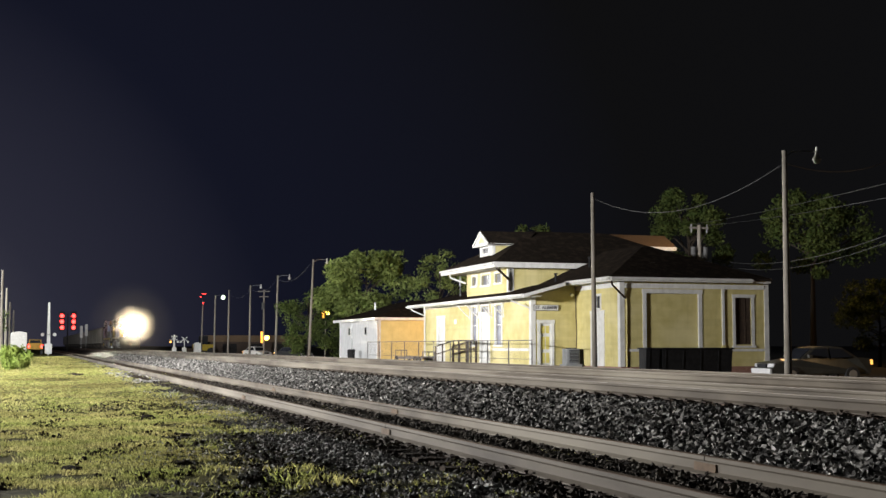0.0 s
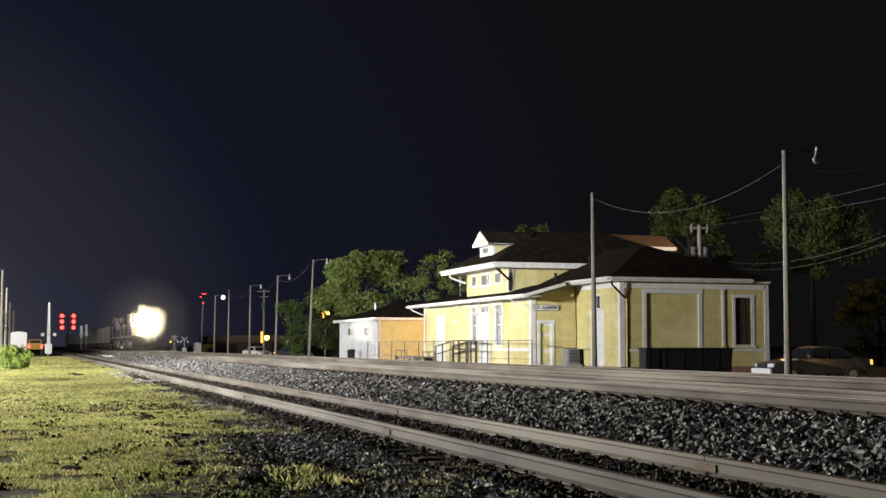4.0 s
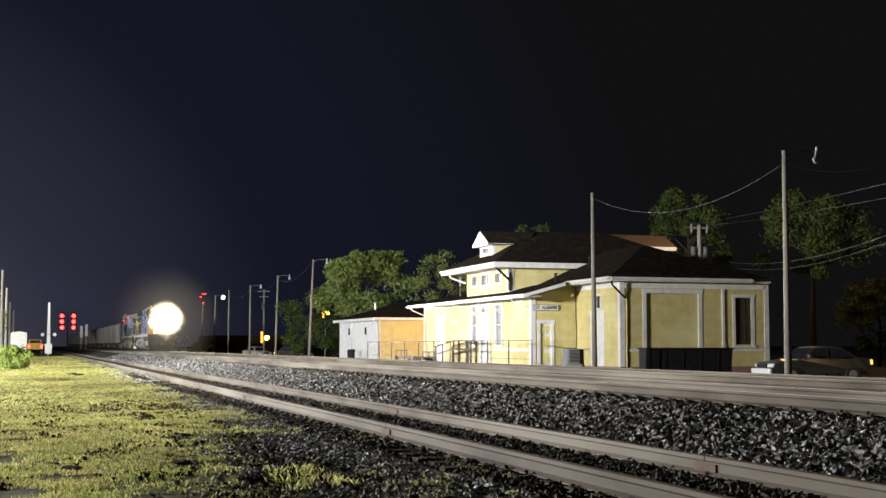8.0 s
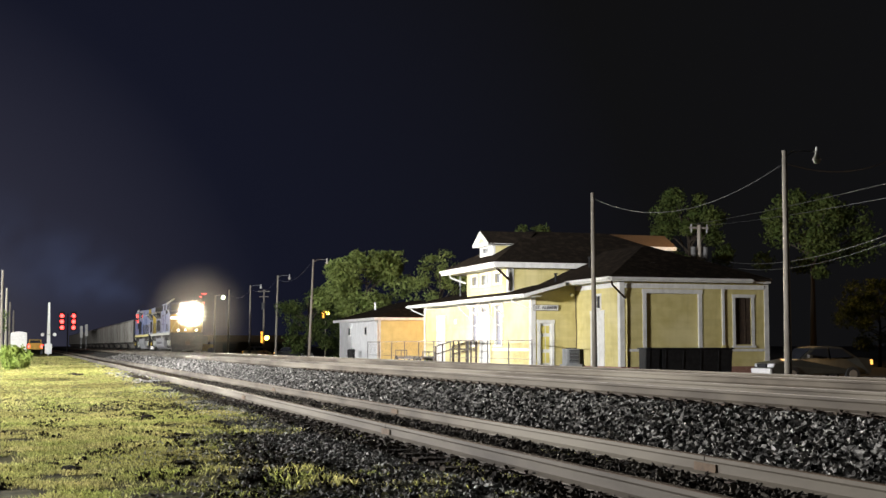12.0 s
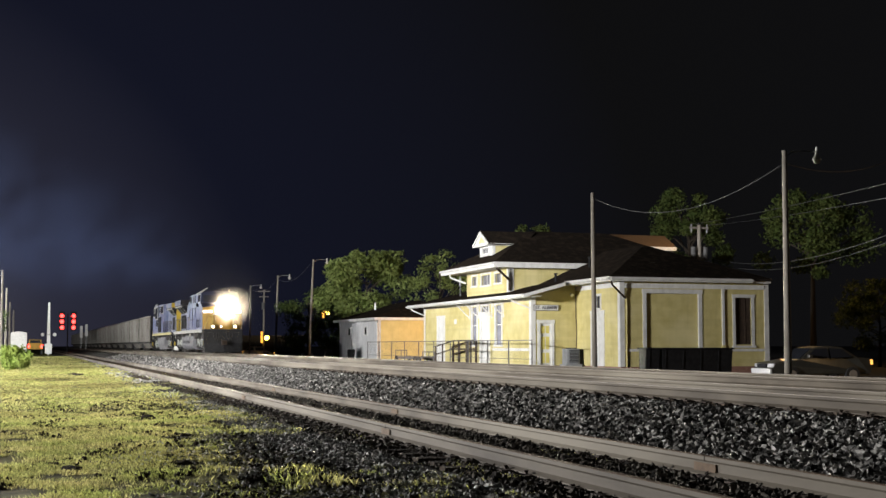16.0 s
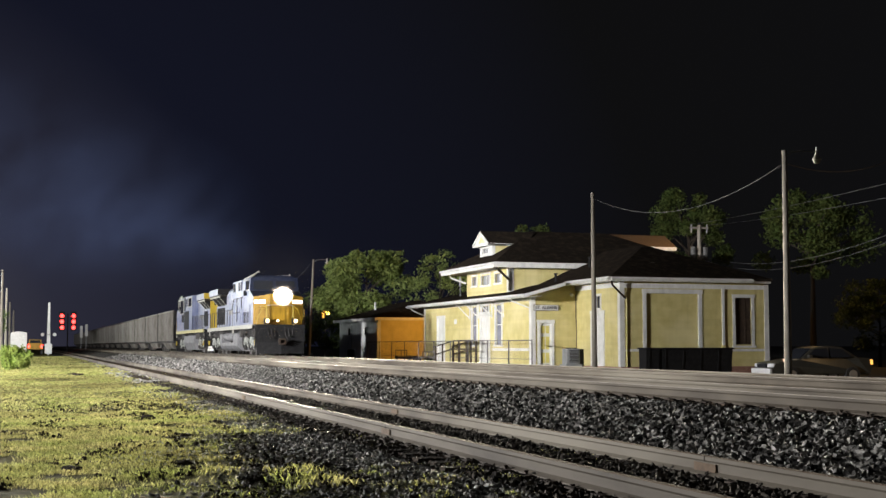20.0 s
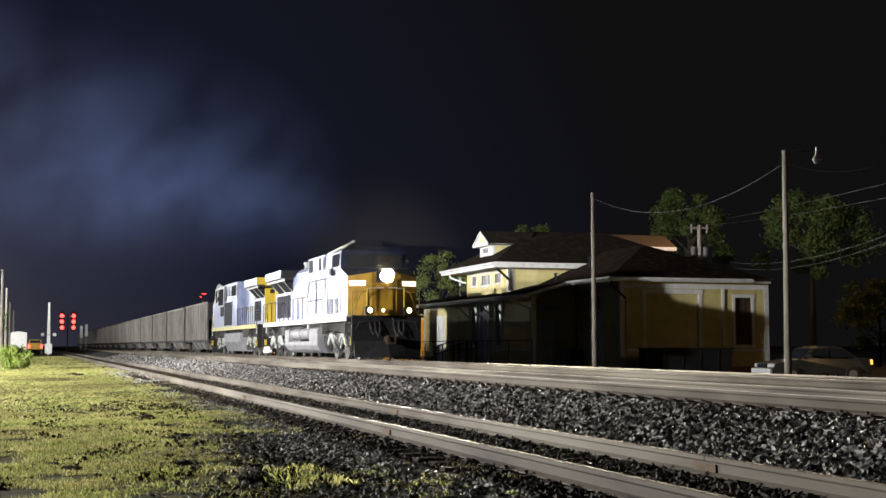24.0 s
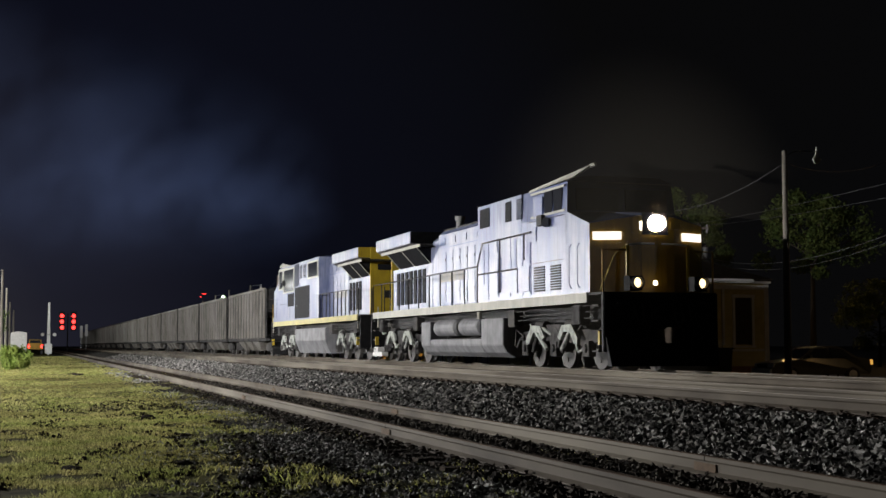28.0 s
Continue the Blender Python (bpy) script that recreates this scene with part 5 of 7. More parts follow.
        for j in range(7 if lights else 4):
            bm = fresh()
            y = (hood_end + 1.5 if lights else hood_end + 0.2) + j * 0.56
            box(bm, s * 1.0 - 0.03, s * 1.0 + 0.03, y, y + 0.34, 2.1, 3.3)
            part("intake_screen", bm, GRILLE, r)
    bm = fresh()
    box(bm, -1.05, 1.05, rear, rear + 0.1, 1.87, 4.6)
    b = part("rear_end", bm, LOCO_YELLOW, o, "yellow rear end")
    bm = fresh()
    box(bm, -0.75, 0.75, rear + 0.1, rear + 0.14, 3.68, 3.92)
    part("rear_number_board", bm, GRILLE, b)
    for x, z, w, t in ((-0.4, 3.5, 0.5, 0.06), (-0.5, 2.6, 0.35, 0.3), (0.3, 2.55, 0.3, 0.3), (-0.2, 2.95, 0.16, 0.16)):
        bm = fresh()
        box(bm, x - w / 2, x + w / 2, rear + 0.1, rear + 0.15, z, z + t)
        part("rear_fitting", bm, DARK_FRAME, b)
    bm = fresh()
    box(bm, -1.5, 1.5, L - 0.95, L - 0.85, 0.5, 1.86)
    part("rear_pilot", bm, BLACK_STEEL, o)
    # walkway rails
    for s in (-1, 1):
        x = s * 1.5
        y0, y1 = cabinet_back + 0.05, L - 1.2
        n_p = 10
        posts = [(x, y0 + (y1 - y0) * j / n_p, 1.86, 2.92) for j in range(n_p + 1)]
        railing(o, [(x, y0, 2.95), (x, y1, 2.92)], posts, 0)
        if lights:
            railing(o, [(x + s * 0.05, 5.3, 3.62), (x + s * 0.05, 9.2, 3.6), (x + s * 0.05, 9.65, 2.95)], [(x + s * 0.05, 5.8, 2.9, 3.62), (x + s * 0.05, 7.7, 2.1, 3.6)], 0)
            railing(o, [(x + s * 0.05, 6.4, 2.7), (x + s * 0.05, 9.6, 2.7)], [], 0)
        railing(o, [(s * 1.0, L - 1.0, 2.92), (s * 1.0, L - 1.0, 1.86)], [], 0)
    # tank, reservoirs, trucks
    if lights:
        # low middle with full-height ends; two air reservoirs lie in the hollow
        low = [(-1.5, 0.62), (-1.36, 0.40), (-1.1, 0.26), (1.1, 0.26), (1.36, 0.40), (1.5, 0.62), (1.5, 0.80), (-1.5, 0.80)]
        full = low[:6] + [(1.5, 1.38), (-1.5, 1.38)]
        for y0, y1, outline, name in ((7.6, 9.45, full, "tank_end"), (9.451, 14.55, low, "fuel_tank"), (14.551, 15.6, full, "tank_end")):
            bm = fresh()
            prism(bm, outline, "y", y0, y1)
            part(name, bm, TANK, o, "pale grey fuel tank", bevel=0.02)
        bm = fresh()
        box(bm, -0.9, 0.9, 9.46, 14.54, 0.801, 1.40)
        part("tank_core", bm, DARK_FRAME, o)
        for s in (-1, 1):
            for y0, y1 in ((9.85, 11.6), (12.15, 14.2)):
                bm = fresh()
                rod(bm, (s * 1.24, y0, 1.17), (s * 1.24, y1, 1.17), 0.27, 0.27, 18)
                rod(bm, (s * 1.24, y0 - 0.07, 1.17), (s * 1.24, y0, 1.17), 0.18, 0.27, 18)
                rod(bm, (s * 1.24, y1, 1.17), (s * 1.24, y1 + 0.07, 1.17), 0.27, 0.18, 18)
                part("air_reservoir", bm, TANK, o, "pale steel air reservoir")
            bm = fresh()
            rod(bm, (s * 1.50, 9.6, 1.39), (s * 1.50, 9.6, 1.60), 0.07, 0.07, 10)
            part("filler_cap", bm, SILL, o, "white filler cap")
    else:
        bm = fresh()
        prism(bm, [(-1.5, 0.85), (-1.25, 0.25), (1.25, 0.25), (1.5, 0.85), (1.5, 1.42), (-1.5, 1.42)], "y", 7.6, 14.5)
        part("fuel_tank", bm, TANK, o, "pale grey fuel tank", bevel=0.02)
    for s in (-1, 1):
        for z, x in ((1.55, 1.35), (1.42, 1.25), (1.30, 1.3)):
            bm = fresh()
            pts = [(s * x, 1.9 + j * (L - 4.0) / 12, z + random.uniform(-0.05, 0.05)) for j in range(13)]
            pipe(bm, pts, 0.018, 5)
            part("brake_pipe", bm, UNDER, o)
        for y in (2.4, 6.9, 16.4 + q, 21.0 + q):
            bm = fresh()
            box(bm, s * 1.28 - 0.14, s * 1.28 + 0.14, y, y + 0.5, 1.12, 1.6)
            part("equipment_box", bm, UNDER, o, bevel=0.02)
    if not lights:
        # the doorway's dark inside is a flat dark plate on the side
        for y0, y1, z0, z1, name, label in ((7.5, 11.0, 1.95, 3.5, "cab_doorway", "dark plate for the shade of a doorway beside the cab"), (7.35, 8.45, 3.55, 4.66, "cab_side_panel", "dark blue panel behind the cab windows"), (5.6, 7.2, 2.6, 3.25, "equipment_door", "dark equipment door")):
            bm = fresh()
            box(bm, near * 1.51 - 0.012, near * 1.51 + 0.012, y0, y1, z0, z1)
            part(name, bm, LOCO_BLUE if "side" in name else GRILLE, o, label)
        for y0, y1, z0, z1 in ((4.6, 7.2, 3.38, 4.5), (3.25, 4.2, 3.6, 4.5), (10.8, 12.9, 3.85, 4.52)):
            bm = fresh()
            x = near * 1.535
            for a0, a1, b0, b1 in ((y0, y1, z1, z1 + 0.07), (y0, y1, z0 - 0.07, z0), (y0 - 0.12, y0, z0 - 0.07, z1 + 0.07), (y1, y1 + 0.12, z0 - 0.07, z1 + 0.07)):
                box(bm, x - 0.012, x + 0.012, a0, a1, b0, b1)
            f2 = part("window_frame", bm, SILL, o, "white window frame")
            bm = fresh()
            box(bm, x - 0.01, x + 0.004, y0, y1, z0, z1)
            part("pane", bm, PANE, f2)
    if lights:
        for y0, y1, z0, z1 in ((20.9, 22.3, 0.2, 0.36), (21.5, 22.1, 0.37, 0.55)):
            bm = fresh()
            box(bm, -1.48, -1.2, y0, y1, z0, z1)
            part("rear_foot_plate", bm, TRIM, o, "white-painted foot plate", bevel=0.02)
    loco_truck(o, 4.55)
    loco_truck(o, 19.15 + q)
    return o


def hopper_car(m):
    o = thing("hopper_car", "grey ribbed steel coal hopper car heaped with coal", "hopper car", m, "hopper cars")
    y0, y1, w = 0.85, 14.35, 1.55
    for s in (-1, 1):
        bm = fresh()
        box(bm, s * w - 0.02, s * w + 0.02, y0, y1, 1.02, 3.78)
        # sheets coloured darker than the ribs, for the shade between them
        a = part("side", bm, HOPPER_SHADED, o, "streaked grey steel side")
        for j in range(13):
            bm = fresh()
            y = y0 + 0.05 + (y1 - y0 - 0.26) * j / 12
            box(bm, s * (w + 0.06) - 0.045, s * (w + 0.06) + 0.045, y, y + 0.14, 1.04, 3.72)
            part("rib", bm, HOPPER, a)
        bm = fresh()
        box(bm, s * (w + 0.05) - 0.07, s * (w + 0.05) + 0.07, y0, y1, 3.73, 3.86)
        part("top_rail", bm, HOPPER, a)
        bm = fresh()
        box(bm, s * (w - 0.1) - 0.12, s * (w - 0.1) + 0.12, 0.5, 14.7, 0.86, 1.01)
        part("sill", bm, UNDER, a)
    for y, d in ((y0, 1), (y1, -1)):
        bm = fresh()
        hexa(bm, [(-w, y + d * 2.3, 1.1), (w, y + d * 2.3, 1.1), (w, y + d * 2.36, 1.1), (-w, y + d * 2.36, 1.1)], [(-w, y, 2.5), (w, y, 2.5), (w, y + d * 0.06, 2.5), (-w, y + d * 0.06, 2.5)])
        box(bm, -w, w, y - 0.03, y + 0.03, 2.5, 3.8)
        # near-black ends put the shade of the gap between cars into the colour
        part("end", bm, DARK_FRAME, o)
        for s in (-1, 1):
            bm = fresh()
            for k in range(5):
                rod(bm, (s * 1.5, y - d * 0.1, 1.2 + k * 0.5), (s * 1.1, y - d * 0.1, 1.2 + k * 0.5), 0.02, 0.02, 5)
            rod(bm, (s * 1.5, y - d * 0.1, 1.0), (s * 1.5, y - d * 0.1, 3.8), 0.03, 0.03, 5)
            part("ladder", bm, UNDER, o)
    for c in (4.9, 7.6, 10.3):
        bm = fresh()
        hexa(bm, [(-1.1, c - 0.5, 0.3), (1.1, c - 0.5, 0.3), (1.1, c + 0.5, 0.3), (-1.1, c + 0.5, 0.3)], [(-1.5, c - 1.3, 1.0), (1.5, c - 1.3, 1.0), (1.5, c + 1.3, 1.0), (-1.5, c + 1.3, 1.0)])
        part("discharge_bay", bm, HOPPER, o, "pale discharge bay")
    bm = fresh()
    n = 10
    grid = [[bm.verts.new((-1.5 + 3.0 * i / 4, y0 + 0.1 + (y1 - y0 - 0.2) * j / n, 3.6 + (0.45 if 0 < i < 4 and 0 < j < n else 0) * (1 if i == 2 else 0.7) + random.uniform(-0.06, 0.06))) for i in range(5)] for j in range(n + 1)]
    for j in range(n):
        for i in range(4):
            bm.faces.new((grid[j][i], grid[j][i + 1], grid[j + 1][i + 1], grid[j + 1][i]))
    part("coal_load", bm, COAL, o, "heaped black coal")
    bm = fresh()
    box(bm, -0.2, 0.2, 0.0, 15.2, 0.72, 1.0)
    part("centre_sill", bm, UNDER, o)
    for c in (2.1, 13.1):
        bm = fresh()
        box(bm, -0.95, 0.95, c - 0.2, c + 0.2, 0.42, 0.70)
        t = part("truck", bm, UNDER, o)
        for s in (-1, 1):
            bm = fresh()
            prism(bm, [(c - 1.15, 0.36), (c - 1.1, 0.62), (c - 0.4, 0.80), (c + 0.4, 0.80), (c + 1.1, 0.62), (c + 1.15, 0.36), (c + 0.9, 0.36), (c + 0.4, 0.30), (c - 0.4, 0.30), (c - 0.9, 0.36)], "x", s * 1.0 - 0.07, s * 1.0 + 0.07)
            part("side_frame", bm, UNDER, t)
        for k in (-0.89, 0.89):
            wheelset(t, c + k, 0.45)
    return o


TRACK_X = FAR_MAIN
LEAD = locomotive(pose(TRACK_X, 26.9, 0), 23.3, "grey diesel road locomotive with a yellow nose and lit headlights", True, SILL, False)
SECOND = locomotive(pose(TRACK_X, 26.9 + 23.3 + 21.9, 0, 0, 0, 180), 21.9, "second grey diesel locomotive coupled facing backward", False, SILL_YELLOW, True)
CAR0 = hopper_car(pose(TRACK_X, 26.9 + 45.2, 0))
CARS = [CAR0] + [copy_thing(CAR0, pose(TRACK_X, 26.9 + 45.2 + 15.2 * i, 0)) for i in range(1, 18)]


# ---- annex, fence, ramp and yard things ----
WHITE_BLOCK = mat("white_block", (0.72, 0.73, 0.74), (0.62, 0.63, 0.64), 2.0, 0.8, streak=0.2, bump=0.15)
# the white block with the sodium light's warmth put into its colour
SODIUM_BLOCK = mat("cream_block", (0.66, 0.54, 0.24), (0.58, 0.47, 0.2), 2.0, 0.8, streak=0.15, bump=0.15)
# tree lighting is put into the leaf colour: a dark tone and a lit one
LEAF_DIM = mat("leaf", (0.06, 0.092, 0.026), (0.095, 0.122, 0.036), 1.0, 0.7, isle=0.45, spec=0.15)
LEAF_LIT = mat("bright_leaf", (0.19, 0.25, 0.075), (0.27, 0.33, 0.11), 1.0, 0.7, isle=0.45, spec=0.15)
LEAF_PALE = mat("pale_leaf", (0.20, 0.28, 0.06), (0.28, 0.34, 0.085), 2.0, 0.7, isle=0.35, spec=0.15)
for m in (LEAF_DIM, LEAF_LIT, LEAF_PALE):
    sheer(m, 0.4)
BARK = mat("bark", (0.055, 0.044, 0.034), (0.03, 0.025, 0.02), 8.0, 0.9, bump=0.5)
CAR_PAINT = mat("car_paint", (0.075, 0.075, 0.066), (0.06, 0.06, 0.053), 3.0, 0.28, 0.4)
CAR_LAMP = mat("car_lamp_glass", (0.55, 0.55, 0.55), (0.48, 0.48, 0.5), 9.0, 0.3)
RUBBER = mat("rubber", (0.02, 0.02, 0.02), (0.03, 0.03, 0.03), 9.0, 0.8)
RED_GLOW = glow("red_signal", (1.0, 0.035, 0.03), 9.0)
AMBER_SPOT = glow("amber_glint", (1.0, 0.5, 0.1), 1.6)


def annex():
    a = thing("annex_building", "low white and orange-lit annex with a dark hipped roof", "building", sized())
    x0, x1, y0, y1, top = 24.0, 32.0, 90.85, 103.05, 2.5
    w, s = facing("w", x0), facing("s", y0)
    bm = fresh()
    box(bm, x0, x0 + 0.2, y0, y1, FOOT, top)
    front = part("wall", bm, WHITE_BLOCK, a, "white trackside wall")
    bm = fresh()
    box(bm, x0 + 0.21, x1, y0, y0 + 0.2, FOOT, top)
    part("wall", bm, SODIUM_BLOCK, a, "end wall tinted cream for the sodium light on it")
    bm = fresh()
    box(bm, x1 - 0.2, x1, y0 + 0.21, y1, FOOT, top)
    box(bm, x0 + 0.21, x1 - 0.21, y1 - 0.2, y1, FOOT, top)
    part("wall", bm, WHITE_BLOCK, a)
    for u in (94.05, 99.25):
        bm = fresh()
        slab(bm, w, u, u + 0.7, 1.42, 1.95, -0.05, 0.02)
        f = part("window", bm, PANE, a)
        casing("casing", w, u, u + 0.7, 1.42, 1.95, f, 0.08)
    bm = fresh()
    pipe(bm, [(x0 - 0.06, 98.6, 2.3), (x0 - 0.06, 98.6, -0.2)], 0.03)
    part("conduit", bm, STEEL, a)
    bm = fresh()
    pipe(bm, [(x0 - 0.3, y0 - 0.1, 2.5), (x0 - 0.07, y0 - 0.07, 2.2), (x0 - 0.07, y0 - 0.07, -0.4)], 0.05)
    part("downpipe", bm, TRIM, a)
    e0, e1, f0, f1, z, r = 23.6, 32.4, 90.3, 103.6, 2.64, 4.02
    ym0, ym1, xm = 94.2, 99.6, 28.0
    roof_slab("roof", [(e0, f0, z), (e0, f1, z), (xm, ym1, r), (xm, ym0, r)], a)
    roof_slab("roof", [(e0, f0, z - 0.003), (xm, ym0, r - 0.003), (e1, f0, z - 0.003)], a)
    roof_slab("roof", [(e1, f0, z), (xm, ym0, r), (xm, ym1, r), (e1, f1, z)], a)
    roof_slab("roof", [(e0, f1, z - 0.003), (e1, f1, z - 0.003), (xm, ym1, r - 0.003)], a)
    strip("fascia", (e0 - 0.02, f0, z - 0.22), (e0 - 0.02, f1, z - 0.22), 0.2, 0.05, a)
    strip("fascia", (e1, f0 - 0.02, z - 0.22), (e0, f0 - 0.02, z - 0.22), 0.2, 0.05, a)
    for x, y, z0, h in ((26.0, 103.2, 2.9, 1.7), (26.0, 99.3, 3.3, 0.72)):
        bm = fresh()
        rod(bm, (x, y, z0), (x, y, z0 + h), 0.09)
        part("vent_pipe", bm, STEEL, a)
    return a


annex()


def bin_can():
    b = thing("rubbish_bin", "black rubbish bin beside the white wall", "bin", sized() @ pose(23.0, 94.9, FOOT))
    bm = fresh()
    rod(bm, (0, 0, 0), (0, 0, 1.0), 0.26, 0.3, 14)
    part("barrel", bm, BLACK_STEEL, b)
    bm = fresh()
    rod(bm, (0, 0, 1.001), (0, 0, 1.08), 0.32, 0.24, 14)
    part("lid", bm, BLACK_STEEL, b)


bin_can()


FENCE_PIPE = mat("fence_pipe", (0.17, 0.165, 0.16), (0.10, 0.10, 0.10), 6.0, 0.6, 0.3)


def pipe_fence():
    f = thing("pipe_fence", "galvanised pipe fence along the depot platform", "fence", sized())
    x = 20.5
    for z, r in ((0.83, 0.022), (0.02, 0.012)):
        bm = fresh()
        rod(bm, (x, 51.9, z), (x, 80.15, z), r, r, 6)
        part("rail", bm, FENCE_PIPE, f)
    for j in range(11):
        bm = fresh()
        y = 51.9 + 2.825 * j
        rod(bm, (x, y, FOOT), (x, y, 0.86), 0.03, 0.026, 6)
        part("post", bm, FENCE_PIPE, f)
    # thin diagonal wires of the mesh
    bm = fresh()
    for j in range(96):
        y = 51.9 + 28.25 * j / 95
        for k in (-1, 1):
            if 51.9 < y + k * 0.85 < 80.15:
                rod(bm, (x, y, -0.05), (x, y + k * 0.85, 0.82), 0.0022, 0.0022, 3)
    tagged(part("wire_mesh", bm, FENCE_PIPE, f, "thin chain-link wires"), kind="stuff")


pipe_fence()


def ramp():
    r = thing("entrance_ramp", "dark wooden ramp with handrails before the depot doors", "ramp", sized())
    bm = fresh()
    box(bm, 20.75, 21.7, 59.4, 63.3, -0.36, -0.30)
    part("landing", bm, DARK_WOOD, r)
    bm = fresh()
    hexa(bm, [(20.75, 63.31, -0.36), (21.7, 63.31, -0.36), (21.7, 67.2, FOOT), (20.75, 67.2, FOOT)], [(20.75, 63.31, -0.30), (21.7, 63.31, -0.30), (21.7, 67.2, FOOT + 0.06), (20.75, 67.2, FOOT + 0.06)])
    part("slope", bm, DARK_WOOD, r)
    for x, posts in ((20.72, ((59.85, 0.66), (60.6, 0.84), (61.3, 0.84), (62.5, 0.84), (63.35, 0.84), (65.2, 0.66), (66.4, 0.54))), (21.66, ((62.5, 0.84), (63.9, 0.80), (65.2, 0.66), (66.4, 0.54)))):
        for y, z in posts:
            bm = fresh()
            box(bm, x - 0.035, x + 0.035, y - 0.035, y + 0.035, FOOT, z)
            part("post", bm, DARK_WOOD, r)
        for h in (0.0, -0.42):
            bm = fresh()
            first = [(x, 59.75, 0.55 + h), (x, 59.95, 0.76 + h), (x, 60.3, 0.85 + h)] if x < 21 else [(x, 62.4, 0.85 + h)]
            pipe(bm, first + [(x, 63.4, 0.85 + h), (x, 66.45, 0.55 + h)], 0.035)
            part("handrail", bm, DARK_WOOD, r)
    for y in (60.0, 62.4):
        bm = fresh()
        rod(bm, (20.72, y, FOOT), (20.72, y, -0.36), 0.09)
        part("support", bm, DARK_WOOD, r)


ramp()


def baggage_wagon():
    """A flat platform wagon with low end racks on spoked wheels."""
    b = thing("baggage_wagon", "old weathered baggage wagon with spoked wheels beside the depot", "wagon", sized() @ pose(21.2, 72.0, FOOT))
    for k in range(5):
        bm = fresh()
        box(bm, -0.3 + 0.14 * k, -0.17 + 0.14 * k, -2.6, 3.0, 0.66, 0.71)
        part("deck_board", bm, WEATHERED, b)
    for x in (-0.33, 0.41):
        bm = fresh()
        box(bm, x - 0.03, x + 0.03, -2.6, 3.0, 0.58, 0.72)
        part("side_beam", bm, WEATHERED, b)
    for y, h in ((3.0, 1.08), (-2.6, 1.0)):
        bm = fresh()
        for x in (-0.3, 0.05, 0.38):
            rod(bm, (x, y, 0.6), (x, y, h), 0.028, 0.028, 6)
        rod(bm, (-0.33, y, h), (0.41, y, h), 0.03, 0.03, 6)
        part("end_rack", bm, WEATHERED, b)
    for y in (-2.1, -1.3, 2.6):
        for x in (-0.36, 0.44):
            bm = fresh()
            ring = [(x, y + 0.36 * math.cos(a * math.pi / 10), 0.38 + 0.36 * math.sin(a * math.pi / 10)) for a in range(21)]
            pipe(bm, ring, 0.03, 5)
            for a in range(8):
                rod(bm, (x, y, 0.38), (x, y + 0.35 * math.cos(a * 0.785), 0.38 + 0.35 * math.sin(a * 0.785)), 0.018, 0.018, 4)
            rod(bm, (x - 0.05, y, 0.38), (x + 0.05, y, 0.38), 0.07, 0.07, 8)
            part("spoked_wheel", bm, BLACK_STEEL, b)
    bm = fresh()
    pipe(bm, [(0.04, -2.6, 0.55), (0.04, -3.1, 0.45), (0.04, -3.5, 0.12)], 0.03, 6)
    part("tongue", bm, WEATHERED, b)


WEATHERED = mat("weathered_board", (0.24, 0.22, 0.2), (0.12, 0.11, 0.1), 5.0, 0.85, bump=0.3)
baggage_wagon()


AC_PAINT = mat("grey_casing", (0.27, 0.28, 0.29), (0.2, 0.21, 0.22), 4.0, 0.6, streak=0.3)


def air_conditioner():
    a = thing("air_conditioner", "grey outdoor air conditioner unit beside the depot wall", "air conditioner", sized() @ pose(23.42, 54.5, FOOT))
    bm = fresh()
    box(bm, -0.4, 0.4, -0.35, 0.35, 0, 0.52)
    part("plinth", bm, AC_PAINT, a, "low concrete plinth")
    bm = fresh()
    box(bm, -0.31, 0.31, -0.3, 0.3, 0.521, 1.22)
    part("case", bm, AC_PAINT, a, bevel=0.02)
    for k in range(9):
        bm = fresh()
        box(bm, -0.20, 0.27, -0.325, -0.302, 0.6 + 0.064 * k, 0.635 + 0.064 * k)
        part("grille_slat", bm, BLACK_STEEL, a)
    bm = fresh()
    rod(bm, (0, 0, 1.221), (0, 0, 1.25), 0.26, 0.22, 16)
    part("fan_guard", bm, BLACK_STEEL, a)
    b = thing("utility_box", "small dark utility box by the air conditioner", "box", sized() @ pose(23.84, 54.5, FOOT))
    bm = fresh()
    box(bm, -0.12, 0.14, -0.15, 0.15, 0, 1.15)
    part("case", bm, BLACK_STEEL, b, bevel=0.02)
    bm = fresh()
    box(bm, -0.13, 0.15, -0.17, 0.16, 1.151, 1.19)
    part("lid", bm, BLACK_STEEL, b)


air_conditioner()


